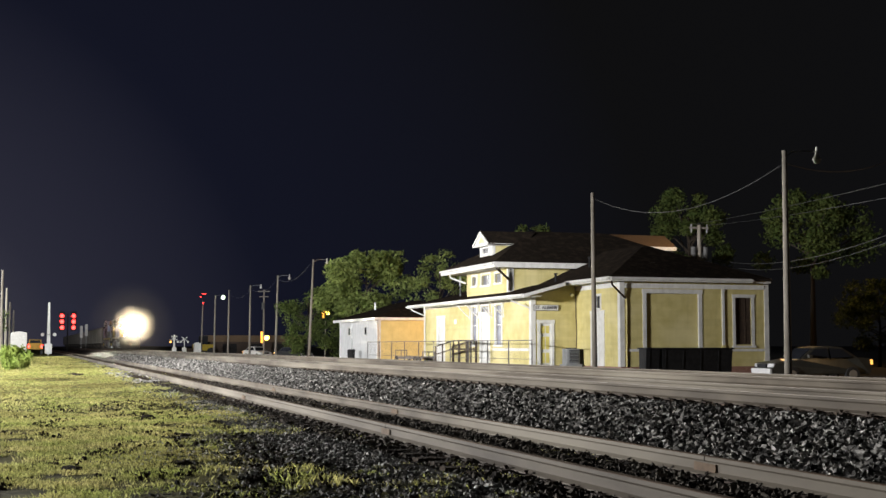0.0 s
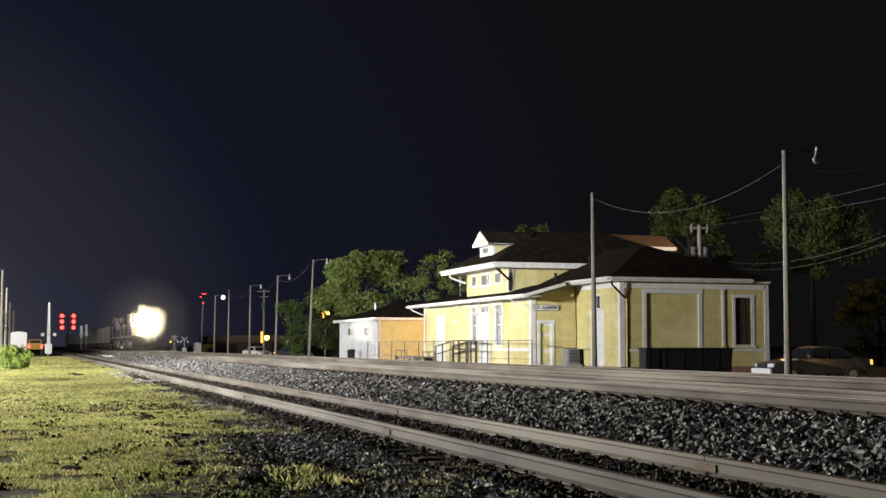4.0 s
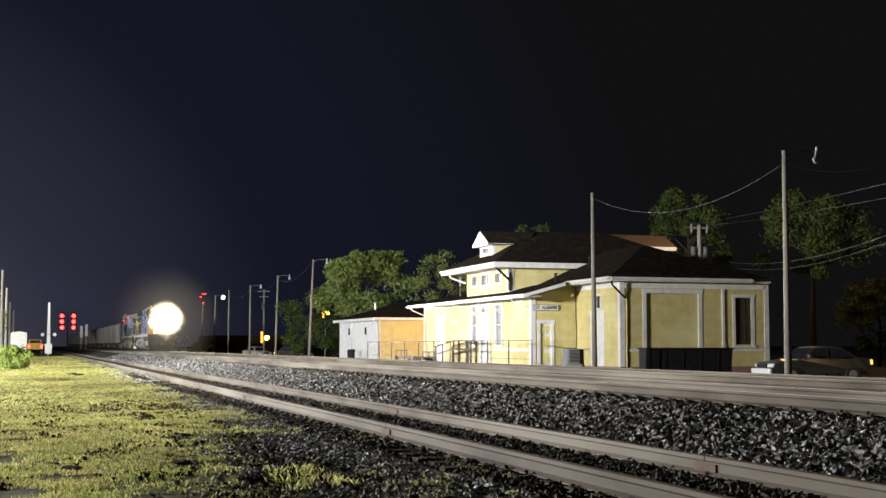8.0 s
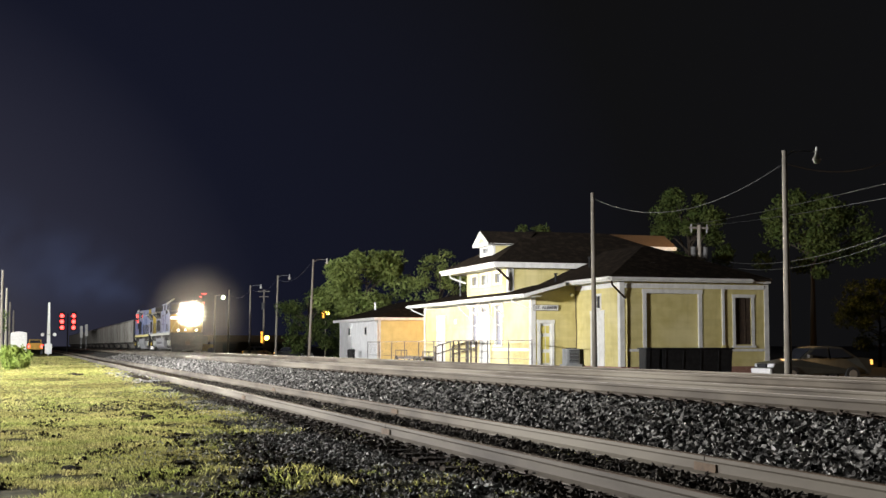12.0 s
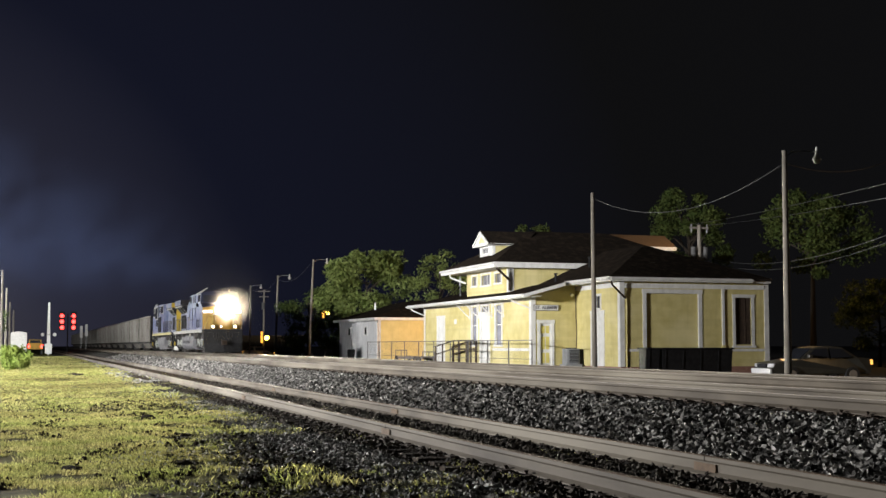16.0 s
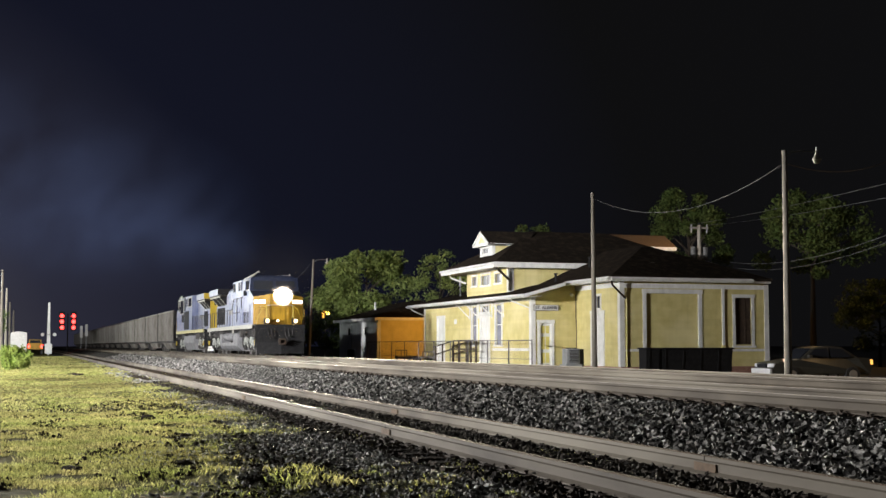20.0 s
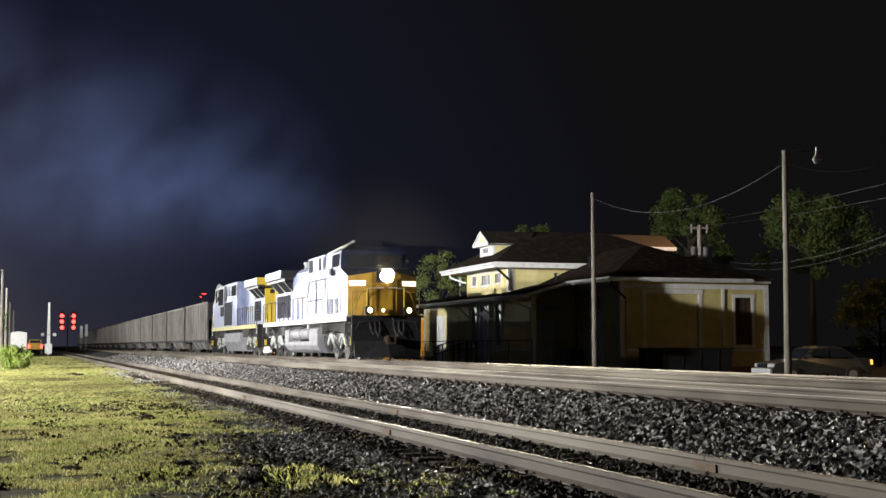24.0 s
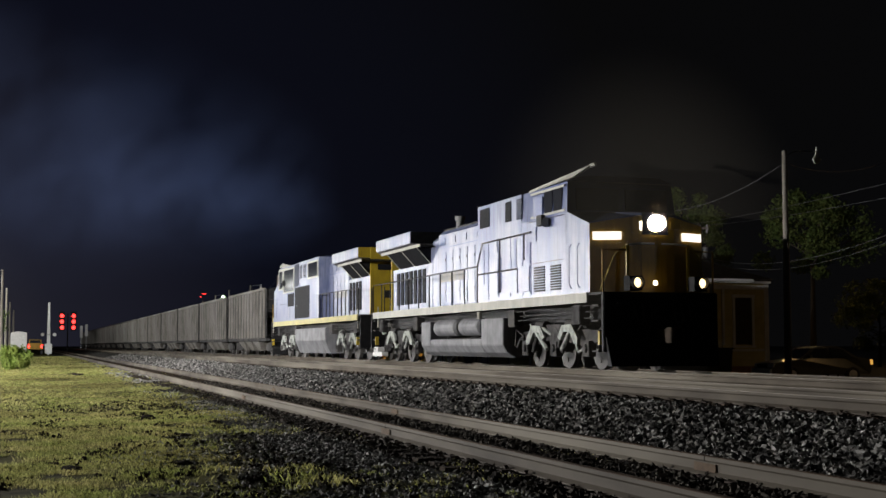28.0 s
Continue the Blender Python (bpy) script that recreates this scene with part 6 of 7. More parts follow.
def container(x0, x1, label):
    c = thing("waste_container", label, "container", sized() @ pose(x0, 47.2, FOOT), "containers by the end wall")
    w = x1 - x0
    bm = fresh()
    hexa(bm, [(0.03, 0.1, 0.1), (w - 0.03, 0.1, 0.1), (w - 0.03, 0.7, 0.1), (0.03, 0.7, 0.1)], [(0, 0, 1.2), (w, 0, 1.2), (w, 0.7, 1.2), (0, 0.7, 1.2)])
    b = part("body", bm, BLACK_STEEL, c, bevel=0.02)
    k = 0.12
    while k < w - 0.1:
        bm = fresh()
        hexa(bm, [(k, 0.07, 0.15), (k + 0.05, 0.07, 0.15), (k + 0.05, 0.12, 0.15), (k, 0.12, 0.15)], [(k, -0.02, 1.15), (k + 0.05, -0.02, 1.15), (k + 0.05, 0.02, 1.15), (k, 0.02, 1.15)])
        part("rib", bm, BLACK_STEEL, b)
        k += 0.8
    bm = fresh()
    box(bm, -0.04, w + 0.04, -0.06, 0.74, 1.201, 1.27)
    part("rim", bm, BLACK_STEEL, c)
    for x in (0.15, w - 0.15):
        for y in (0.2, 0.55):
            bm = fresh()
            rod(bm, (x - 0.04, y, 0.06), (x + 0.04, y, 0.06), 0.06, 0.06, 10)
            part("caster", bm, RUBBER, c)


container(23.55, 24.17, "small black steel waste container")
container(24.27, 27.46, "long black steel waste container by the end wall")


def sedan(m, label, paint):
    """Front towards -y."""
    c = thing("parked_car", label, "car", m)
    side = [(-2.25, 0.32), (-2.28, 0.55), (-2.15, 0.78), (-1.0, 0.95), (-0.35, 1.40), (0.2, 1.48), (0.95, 1.44), (1.6, 1.02), (2.2, 0.98), (2.3, 0.6), (2.2, 0.32)]
    bm = fresh()
    prism(bm, side, "x", -0.86, 0.86)
    for v in bm.verts:
        if v.co.z > 1.1:
            v.co.x *= 0.80
        v.co.x *= 1 - 0.05 * (abs(v.co.y) / 2.3) ** 4
    b = part("body", bm, paint, c, bevel=0.035)
    for s in (-1, 1):
        for pts in ([(-0.78, 1.0), (-0.28, 1.36), (0.28, 1.40), (0.28, 1.0)], [(0.36, 1.0), (0.36, 1.40), (0.92, 1.36), (1.35, 1.02)]):
            bm = fresh()
            hexa(bm, [(s * (0.885 - 0.17 * max(0, z - 1.0) / 0.4), y, z) for y, z in pts], [(s * (0.897 - 0.17 * max(0, z - 1.0) / 0.4), y, z) for y, z in pts])
            part("side_window", bm, PANE, b)
        bm = fresh()
        hexa(bm, [(s * 0.45, -2.29, 0.62), (s * 0.82, -2.22, 0.62), (s * 0.82, -2.1, 0.62), (s * 0.45, -2.1, 0.62)], [(s * 0.45, -2.27, 0.76), (s * 0.82, -2.19, 0.76), (s * 0.82, -2.1, 0.76), (s * 0.45, -2.1, 0.76)])
        part("headlight", bm, CAR_LAMP, b, "pale glass headlight")
        bm = fresh()
        box(bm, s * 0.7 - 0.14, s * 0.7 + 0.14, 2.2, 2.31, 0.72, 0.92)
        # the tail light's glint is put in as emission
        part("tail_light", bm, AMBER_SPOT, b, "tail light with an emissive amber glint")
        bm = fresh()
        box(bm, s * 0.98 - 0.09, s * 0.98 + 0.09, -0.72, -0.58, 1.0, 1.12)
        part("mirror", bm, CAR_PAINT, b)
    bm = fresh()
    box(bm, -0.84, 0.84, -2.36, -2.27, 0.36, 0.56)
    part("bumper", bm, CAR_LAMP, b, "white front bumper", bevel=0.02)
    bm = fresh()
    box(bm, -0.40, 0.40, -2.31, -2.26, 0.60, 0.74)
    part("radiator_grille", bm, GRILLE, b)
    bm = fresh()
    hexa(bm, [(-0.74, -1.02, 0.97), (0.74, -1.02, 0.97), (0.74, -1.0, 0.95), (-0.74, -1.0, 0.95)], [(-0.62, -0.42, 1.385), (0.62, -0.42, 1.385), (0.62, -0.40, 1.36), (-0.62, -0.40, 1.36)])
    part("windscreen", bm, PANE, b)
    for x in (-0.8, 0.8):
        for y in (-1.4, 1.35):
            bm = fresh()
            rod(bm, (x - 0.1, y, 0.31), (x + 0.1, y, 0.31), 0.31, 0.31, 18)
            w = part("tyre", bm, RUBBER, c)
            bm = fresh()
            rod(bm, (x - 0.11, y, 0.31), (x + 0.11, y, 0.31), 0.19, 0.19, 14)
            part("rim", bm, STEEL, w)


sedan(pose(33.3, 50.4, YARD, 0, 0, -94) @ Matrix.Scale(1.07, 4), "grey sedan parked nose towards the track beside a pole", CAR_PAINT)
sedan(pose(27.5, 140.0, YARD, 0, 0, 30), "dark car parked far down the yard under a tree", BLACK_STEEL)
sedan(pose(27.9, 166.0, YARD, 0, 0, 20), "pale car parked far down the yard beside a pole", LAMP_SHELL)


def tree(x, y, top, width, seed, label, leaf=None, n=5200, low=0.22, base=None):
    """Tapered trunk, limbs, and a crown of many small leaves in uneven clumps."""
    rng = np.random.default_rng(seed)
    base = YARD if base is None else base
    h = top - base
    t = thing("tree", label, "tree", pose(x, y, base))
    bm = fresh()
    rod(bm, (0, 0, 0), (0.1, 0, h * 0.45), 0.035 * h * 0.6, 0.02 * h * 0.6, 9)
    rod(bm, (0.1, 0, h * 0.45), (0.0, 0.1, h * 0.85), 0.02 * h * 0.6, 0.006 * h, 7)
    limbs = []
    for k in range(11):
        a = k * 2.4 + rng.uniform(-0.3, 0.3)
        z0 = h * rng.uniform(low + 0.05, 0.7)
        r = width * 0.5 * rng.uniform(0.55, 0.95) * (1.0 - 0.45 * max(0, z0 / h - 0.45))
        q = (r * math.cos(a), r * math.sin(a), min(h * 0.93, z0 + h * rng.uniform(0.12, 0.28)))
        rod(bm, (0.08, 0, z0), q, 0.012 * h * 0.6, 0.02, 5)
        limbs.append(q)
    part("trunk", bm, BARK, t)
    centres = [(*q, width * rng.uniform(0.11, 0.2)) for q in limbs]
    for _ in range(26):
        a, u = rng.uniform(0, 6.283), rng.uniform() ** 0.5
        z = rng.uniform(low, 0.96)
        env = math.sin(math.pi * min(1, max(0.05, (z - low * 0.6) / (1.04 - low * 0.6)))) ** 0.6
        centres.append((u * env * width * 0.5 * math.cos(a), u * env * width * 0.5 * math.sin(a), h * z, width * rng.uniform(0.08, 0.17)))
    c = np.array(centres)
    pick = rng.integers(0, len(c), n)
    d = rng.normal(size=(n, 3))
    d /= np.linalg.norm(d, axis=1)[:, None]
    p = c[pick, :3] + d * (c[pick, 3] * rng.uniform(0.45, 1.05, n))[:, None] * np.array([1, 1, 0.8])
    p[:, 2] = np.minimum(p[:, 2], h)
    s = rng.uniform(0.016, 0.03, n) * min(9.0, max(width, 5.0))
    a1 = rng.normal(size=(n, 3))
    a1 /= np.linalg.norm(a1, axis=1)[:, None]
    a2 = np.cross(a1, d + 0.3 * rng.normal(size=(n, 3)))
    a2 /= np.linalg.norm(a2, axis=1)[:, None] + 1e-6
    quad = np.stack([p - a1 * s[:, None], p + a2 * (s * 0.5)[:, None], p + a1 * s[:, None], p - a2 * (s * 0.5)[:, None]], 1)
    me = bpy.data.meshes.new("crown")
    me.from_pydata(quad.reshape(-1, 3).tolist(), [], np.arange(4 * n).reshape(-1, 4).tolist())
    me.materials.append(leaf or LEAF_DIM)
    ob = new("crown", me)
    ob.parent = t
    return t


tree(32.3, 127.0, 10.1, 9.4, 1, "large leafy tree behind the annex, lit from the tracks", LEAF_LIT, n=14000)
tree(38.5, 122.0, 10.0, 6.5, 2, "leafy tree between annex and depot", LEAF_LIT)
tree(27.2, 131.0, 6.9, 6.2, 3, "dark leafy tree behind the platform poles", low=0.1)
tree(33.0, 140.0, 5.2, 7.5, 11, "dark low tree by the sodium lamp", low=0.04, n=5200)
tree(63.8, 118.0, 16.6, 8.0, 4, "tall dim tree behind the depot", LEAF_DIM, n=9000, low=0.42)
tree(71.5, 108.0, 15.7, 10.5, 5, "broad dim tree behind the depot yard", LEAF_DIM, n=9000, low=0.5)
tree(61.4, 84.0, 5.6, 6.0, 6, "low dim tree at the yard's far side", LEAF_DIM)
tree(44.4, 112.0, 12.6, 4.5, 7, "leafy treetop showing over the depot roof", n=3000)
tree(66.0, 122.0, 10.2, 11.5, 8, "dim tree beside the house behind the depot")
tree(-4.4, 160.0, 4.8, 4.5, 9, "dark tree at the far crossing", n=2500, base=-0.7)


def shrub():
    rng = np.random.default_rng(31)
    n = 5600
    t = thing("shrub", "rounded bright green shrub on the grass verge", "shrub", pose(-0.55, 70.0, -0.72) @ Matrix.Scale(1.15, 4))
    bm = fresh()
    for k in range(7):
        a = k * 0.9
        rod(bm, (0, 0, 0), (0.5 * math.cos(a), 0.5 * math.sin(a), 0.8), 0.02, 0.01, 5)
    part("stems", bm, BARK, t)
    c = np.concatenate([rng.uniform((-0.5, -0.5, 0.12), (0.5, 0.5, 0.95), (22, 3)), rng.uniform(0.2, 0.36, (22, 1))], 1)
    pick = rng.integers(0, 22, n)
    d = rng.normal(size=(n, 3))
    d /= np.linalg.norm(d, axis=1)[:, None]
    p = c[pick, :3] + d * (c[pick, 3] * rng.uniform(0.5, 1.05, n))[:, None]
    s = rng.uniform(0.045, 0.085, n)
    a1 = rng.normal(size=(n, 3))
    a1 /= np.linalg.norm(a1, axis=1)[:, None]
    a2 = np.cross(a1, d)
    quad = np.stack([p - a1 * s[:, None], p + a2 * (s * 0.6)[:, None], p + a1 * s[:, None], p - a2 * (s * 0.6)[:, None]], 1)
    me = bpy.data.meshes.new("leaves")
    me.from_pydata(quad.reshape(-1, 3).tolist(), [], np.arange(4 * n).reshape(-1, 4).tolist())
    me.materials.append(LEAF_PALE)
    ob = new("leaves", me)
    ob.parent = t


shrub()


# ---- crossing and signals down the line ----
def signal_mast():
    s = thing("railway_signal", "dark signal mast with two heads of three red lights", "signal", pose(6.9, 252.0, 0))
    bm = fresh()
    rod(bm, (0, 0, -0.6), (0, 0, 6.6), 0.12, 0.1, 8)
    part("mast", bm, BLACK_STEEL, s)
    for dx in (-1.05, 1.05):
        bm = fresh()
        box(bm, dx - 0.5, dx + 0.5, -0.05, 0.15, 3.4, 6.9)
        hd = part("head", bm, BLACK_STEEL, s)
        for z in (3.95, 5.05, 6.15):
            bm = fresh()
            rod(bm, (dx, -0.06, z), (dx, -0.10, z), 0.36, 0.36, 14)
            part("lens", bm, RED_GLOW, hd, "glowing red lens")
            bm = fresh()
            pts = [(dx + 0.44 * math.cos(a * math.pi / 8), z + 0.44 * math.sin(a * math.pi / 8)) for a in range(9)]
            for (u, v), (u2, v2) in zip(pts[:-1], pts[1:]):
                hexa(bm, [(u, -0.1, v), (u2, -0.1, v2), (u2, -0.4, v2), (u, -0.4, v)], [(u, -0.1, v + 0.03), (u2, -0.1, v2 + 0.03), (u2, -0.4, v2 + 0.03), (u, -0.4, v + 0.03)])
            part("visor", bm, BLACK_STEEL, hd)
    bm = fresh()
    box(bm, -1.6, 1.6, 0.16, 0.3, 4.9, 5.05)
    part("cross_arm", bm, BLACK_STEEL, s)


signal_mast()


def crossing_gate(x, y, arm, label):
    g = thing("crossing_gate", label, "crossing gate", pose(x, y, -0.66) @ Matrix.Scale(1.0 if arm > 5 else 0.66, 4), "crossing gates")
    bm = fresh()
    rod(bm, (0, 0, 0), (0, 0, 3.4), 0.10, 0.09, 8)
    part("mast", bm, LAMP_SHELL, g)
    bm = fresh()
    box(bm, -0.45, 0.45, -0.3, 0.3, 0.2, 1.5)
    part("gate_box", bm, LAMP_SHELL, g, bevel=0.03)
    if arm:
        bm = fresh()
        hexa(bm, [(-0.22, -0.06, 1.5), (0.22, -0.06, 1.5), (0.22, 0.06, 1.5), (-0.22, 0.06, 1.5)], [(-0.12, -0.04, arm), (0.12, -0.04, arm), (0.12, 0.04, arm), (-0.12, 0.04, arm)])
        part("raised_arm", bm, LAMP_SHELL, g, "white barrier arm standing upright")
    bm = fresh()
    rod(bm, (-0.9, -0.05, 2.7), (0.9, -0.05, 2.7), 0.05)
    part("lamp_bar", bm, BLACK_STEEL, g)
    for dx in (-0.75, 0.75):
        bm = fresh()
        rod(bm, (dx, -0.12, 2.7), (dx, -0.22, 2.7), 0.24, 0.2, 12)
        part("flasher", bm, AMBER_SPOT if arm < 5 and arm and dx < 0 else LAMP_SHELL, g)
    for a in (35, -35) if arm < 5 else ():
        bm = fresh()
        box(bm, -0.7, 0.7, -0.02, 0.02, -0.1, 0.1)
        part("crossbuck_board", bm, LAMP_SHELL, g, at=pose(0, -0.16, 3.3 if not arm else 3.5, 0, a, 0))


crossing_gate(2.5, 178.0, 6.9, "white crossing gate with its arm raised")
crossing_gate(19.0, 181.0, 4.2, "crossing gate and flashers beside the far road")
crossing_gate(20.6, 183.0, 0, "white crossing signal post")


def relay_cabinet(x, y, w, h, label, base=-0.7):
    c = thing("relay_cabinet", label, "cabinet", pose(x, y, base))
    bm = fresh()
    box(bm, -w / 2, w / 2, -0.6, 0.6, 0, h)
    part("case", bm, LAMP_SHELL, c, bevel=0.03)
    bm = fresh()
    prism(bm, [(-w / 2 - 0.08, h + 0.001), (w / 2 + 0.08, h + 0.001), (0, h + 0.16)], "y", -0.7, 0.7)
    part("roof", bm, LAMP_SHELL, c)
    for s in (-1, 1):
        bm = fresh()
        box(bm, s * w / 4 - w / 5, s * w / 4 + w / 5, -0.63, -0.602, 0.15, h - 0.15)
        part("door", bm, LAMP_SHELL, c)


relay_cabinet(-1.0, 150.0, 1.7, 2.7, "white relay cabinet behind the shrub")
relay_cabinet(22.4, 183.0, 0.9, 1.6, "small pale cabinet beside the crossing")

for x, y, top in ((-2.85, 150.0, 8.85), (-2.7, 170.0, 7.75), (-2.68, 200.0, 6.95), (-2.2, 205.0, 5.9)):
    p = thing("utility_pole", "tall pale pole at the far crossing", "pole", pose(x, y, -0.7), "far poles")
    bm = fresh()
    rod(bm, (0, 0, 0), (0, 0, top + 0.7), 0.17, 0.12, 8)
    part("pole", bm, POLE_WOOD, p)


def far_yard_pole():
    p = thing("utility_pole", "dark utility pole with a transformer far down the yard", "pole", pose(32.85, 190.0, YARD), "far poles")
    bm = fresh()
    rod(bm, (0, 0, 0), (0, 0, 9.8), 0.16, 0.11, 8)
    part("pole", bm, POLE_WOOD, p)
    for z, w in ((9.5, 0.9), (8.7, 0.7)):
        bm = fresh()
        box(bm, -w, w, -0.05, 0.05, z, z + 0.12)
        part("cross_arm", bm, POLE_WOOD, p)
    bm = fresh()
    rod(bm, (-0.15, -0.3, 6.9), (-0.15, -0.3, 7.9), 0.24, 0.24, 10)
    part("transformer", bm, CABLE, p)
    b = thing("warning_beacons", "small red warning beacons on a bracket at the pole's top", "beacon", pose(24.2, 191.95, 6.2))
    bm = fresh()
    rod(bm, (0, 0, 0), (0, 0, 1.9), 0.04, 0.04, 6)
    rod(bm, (-0.4, 0, 1.5), (0.35, 0, 1.9), 0.03, 0.03, 6)
    part("bracket", bm, BLACK_STEEL, b)
    for x, z in ((-0.35, 1.52), (0.05, 1.95), (0.32, 1.9), (0.05, 0.6)):
        bm = fresh()
        bmesh.ops.create_uvsphere(bm, u_segments=8, v_segments=6, radius=0.085, matrix=pose(x, -0.12, z))
        part("beacon", bm, RED_GLOW, b, "glowing red beacon")


far_yard_pole()


def yard_pole():
    p = thing("utility_pole", "utility pole with transformers behind the depot", "pole", pose(40.2, 73.0, YARD))
    top = 8.2
    bm = fresh()
    rod(bm, (0, 0, 0), (0, 0, top - YARD), 0.17, 0.13, 8)
    part("pole", bm, POLE_WOOD, p)
    bm = fresh()
    box(bm, -0.65, 0.65, -0.05, 0.05, top - YARD - 0.25, top - YARD - 0.13)
    part("cross_arm", bm, POLE_WOOD, p)
    for x in (-0.55, 0.55):
        bm = fresh()
        rod(bm, (x, 0, top - YARD - 0.5), (x, 0, top - YARD + 0.05), 0.055, 0.055, 8)
        part("insulator", bm, STEEL, p)
    for x in (-0.42, 0.42):
        bm = fresh()
        rod(bm, (x, 0, top - YARD - 2.2), (x, 0, top - YARD - 1.4), 0.17, 0.17, 12)
        part("transformer", bm, CABLE, p)


yard_pole()
# service cables: from the yard pole towards the street
cable((39.6, 73.0, 8.2), (29.7, 40.0, 6.5), 0.1)
cable((40.8, 73.0, 8.2), (29.7, 40.0, 5.98), 0.12)
cable((40.2, 73.0, 6.3), (29.65, 40.0, 4.6), 0.78, 0.013)
cable((40.2, 73.0, 6.1), (29.65, 40.0, 4.34), 0.86, 0.011)
cable((40.2, 73.0, 6.3), (31.2, 62.0, 5.0), 0.25, 0.011)


HOUSE_EAVE, HOUSE_RIDGE = 8.28, 9.55


def back_house():
    h = thing("house", "house behind the depot, its roof lit orange", "house", pose(0, 0, 0))
    bm = fresh()
    box(bm, 38.5, 47.6, 92.0, 103.0, YARD, HOUSE_EAVE - 0.1)
    part("wall", bm, BRICK, h)
    roof_slab("roof", [(38.0, 91.0, HOUSE_EAVE), (48.1, 91.0, HOUSE_EAVE), (49.4, 95.5, HOUSE_RIDGE), (38.0, 95.5, HOUSE_RIDGE)], h, 0.15, ROOF_TAN)
    roof_slab("roof", [(38.0, 95.51, HOUSE_RIDGE), (49.4, 95.51, HOUSE_RIDGE), (49.4, 104.0, HOUSE_EAVE), (38.0, 104.0, HOUSE_EAVE)], h, 0.15, ROOF_TAN)
    strip("fascia", (48.1, 90.96, HOUSE_EAVE - 0.3), (38.0, 90.96, HOUSE_EAVE - 0.3), 0.28, 0.06, h)
    bm = fresh()
    box(bm, 42.85, 43.15, 93.0, 93.4, HOUSE_EAVE, HOUSE_EAVE + 1.05)
    part("chimney", bm, ROOF_TAN, h)


ROOF_TAN = mat("tan_shingle", (0.15, 0.10, 0.06), (0.10, 0.07, 0.042), 10.0, 0.9, bump=0.4)
back_house()


def freight_shed():
    f = thing("freight_shed", "long low shed with a pale roof edge far down the yard", "building", pose(0, 0, 0))
    bm = fresh()
    box(bm, 27.0, 42.0, 205.0, 214.0, YARD, 1.2)
    part("wall", bm, DARK_WOOD, f)
    bm = fresh()
    box(bm, 26.5, 42.5, 204.2, 214.5, 1.201, 2.2)
    part("roof", bm, ROOF_TAN, f)
    # black panels stand in for the shade of open bays
    for x in (29.0, 33.0, 37.0):
        bm = fresh()
        box(bm, x, x + 2.2, 204.9, 204.99, YARD + 0.3, 0.9)
        part("door", bm, BLACK_STEEL, f)


freight_shed()


def loader():
    c = thing("wheel_loader", "yellow loader parked far down the yard", "loader", pose(26.0, 205.0, YARD))
    bm = fresh()
    box(bm, -1.6, 1.6, -1.0, 1.0, 0.8, 1.8)
    part("body", bm, LOCO_YELLOW, c, bevel=0.06)
    bm = fresh()
    box(bm, -0.6, 0.6, -0.9, 0.9, 1.801, 3.1)
    part("cab", bm, PANE, c)
    bm = fresh()
    box(bm, -2.8, -1.7, -1.2, 1.2, 0.2, 1.2)
    part("bucket", bm, RUST, c)
    for x in (-1.0, 1.1):
        for y in (-1.0, 1.0):
            bm = fresh()
            rod(bm, (x, y - 0.25, 0.65), (x, y + 0.25, 0.65), 0.65, 0.65, 14)
            part("tyre", bm, RUBBER, c)


loader()


def sodium_lamp(x, y, top, label):
    p = thing("street_lamp", label, "street lamp", pose(x, y, YARD), "sodium lamps")
    bm = fresh()
    rod(bm, (0, 0, 0), (0, 0, top - YARD), 0.1, 0.07, 8)
    part("pole", bm, POLE_WOOD, p)
    bm = fresh()
    box(bm, -0.2, 0.6, -0.15, 0.15, top - YARD, top - YARD + 0.18)
    s = part("lamp_head", bm, STEEL, p)
    bm = fresh()
    bmesh.ops.create_uvsphere(bm, u_segments=12, v_segments=8, radius=0.32, matrix=pose(0.35, 0, top - YARD - 0.12))
    part("bulb", bm, BULB_AMBER, s, "glowing amber bulb")
    # an added emissive box stands in for the amber glow beside the bulb
    bm = fresh()
    box(bm, -0.38, -0.14, -0.12, 0.12, top - YARD - 0.75, top - YARD + 0.62)
    part("lit_shield", bm, AMBER_GLOW_PANEL, p, "tall emissive amber panel added for the lamp's glow")


sodium_lamp(32.0, 144.5, 4.5, "amber sodium lamp glowing before the trees")
sodium_lamp(27.7, 160.0, 1.7, "low amber lamp glowing far down the yard")


def road_sign():
    p = thing("road_sign", "round white crossing sign on a post", "sign", pose(36.7, 42.0, YARD))
    bm = fresh()
    rod(bm, (0, 0, 0), (0, 0, 2.1), 0.04, 0.04, 6)
    part("post", bm, STEEL, p)
    bm = fresh()
    rod(bm, (0, -0.05, 1.9), (0, -0.08, 1.9), 0.42, 0.42, 20)
    d = part("disc", bm, LAMP_SHELL, p)
    bm = fresh()
    box(bm, -0.42, 0.42, -0.095, -0.082, 1.86, 1.94)
    box(bm, -0.04, 0.04, -0.095, -0.082, 1.5, 2.3)
    part("cross_bars", bm, INK, d)


road_sign()
bm = fresh()
box(bm, 31.0, 60.0, 43.0, 43.35, YARD, YARD + 0.17)
solid("kerb", bm, WHITE_BLOCK, "concrete kerb lit orange by a street lamp", "kerb", kind="structure", bevel=0.03)


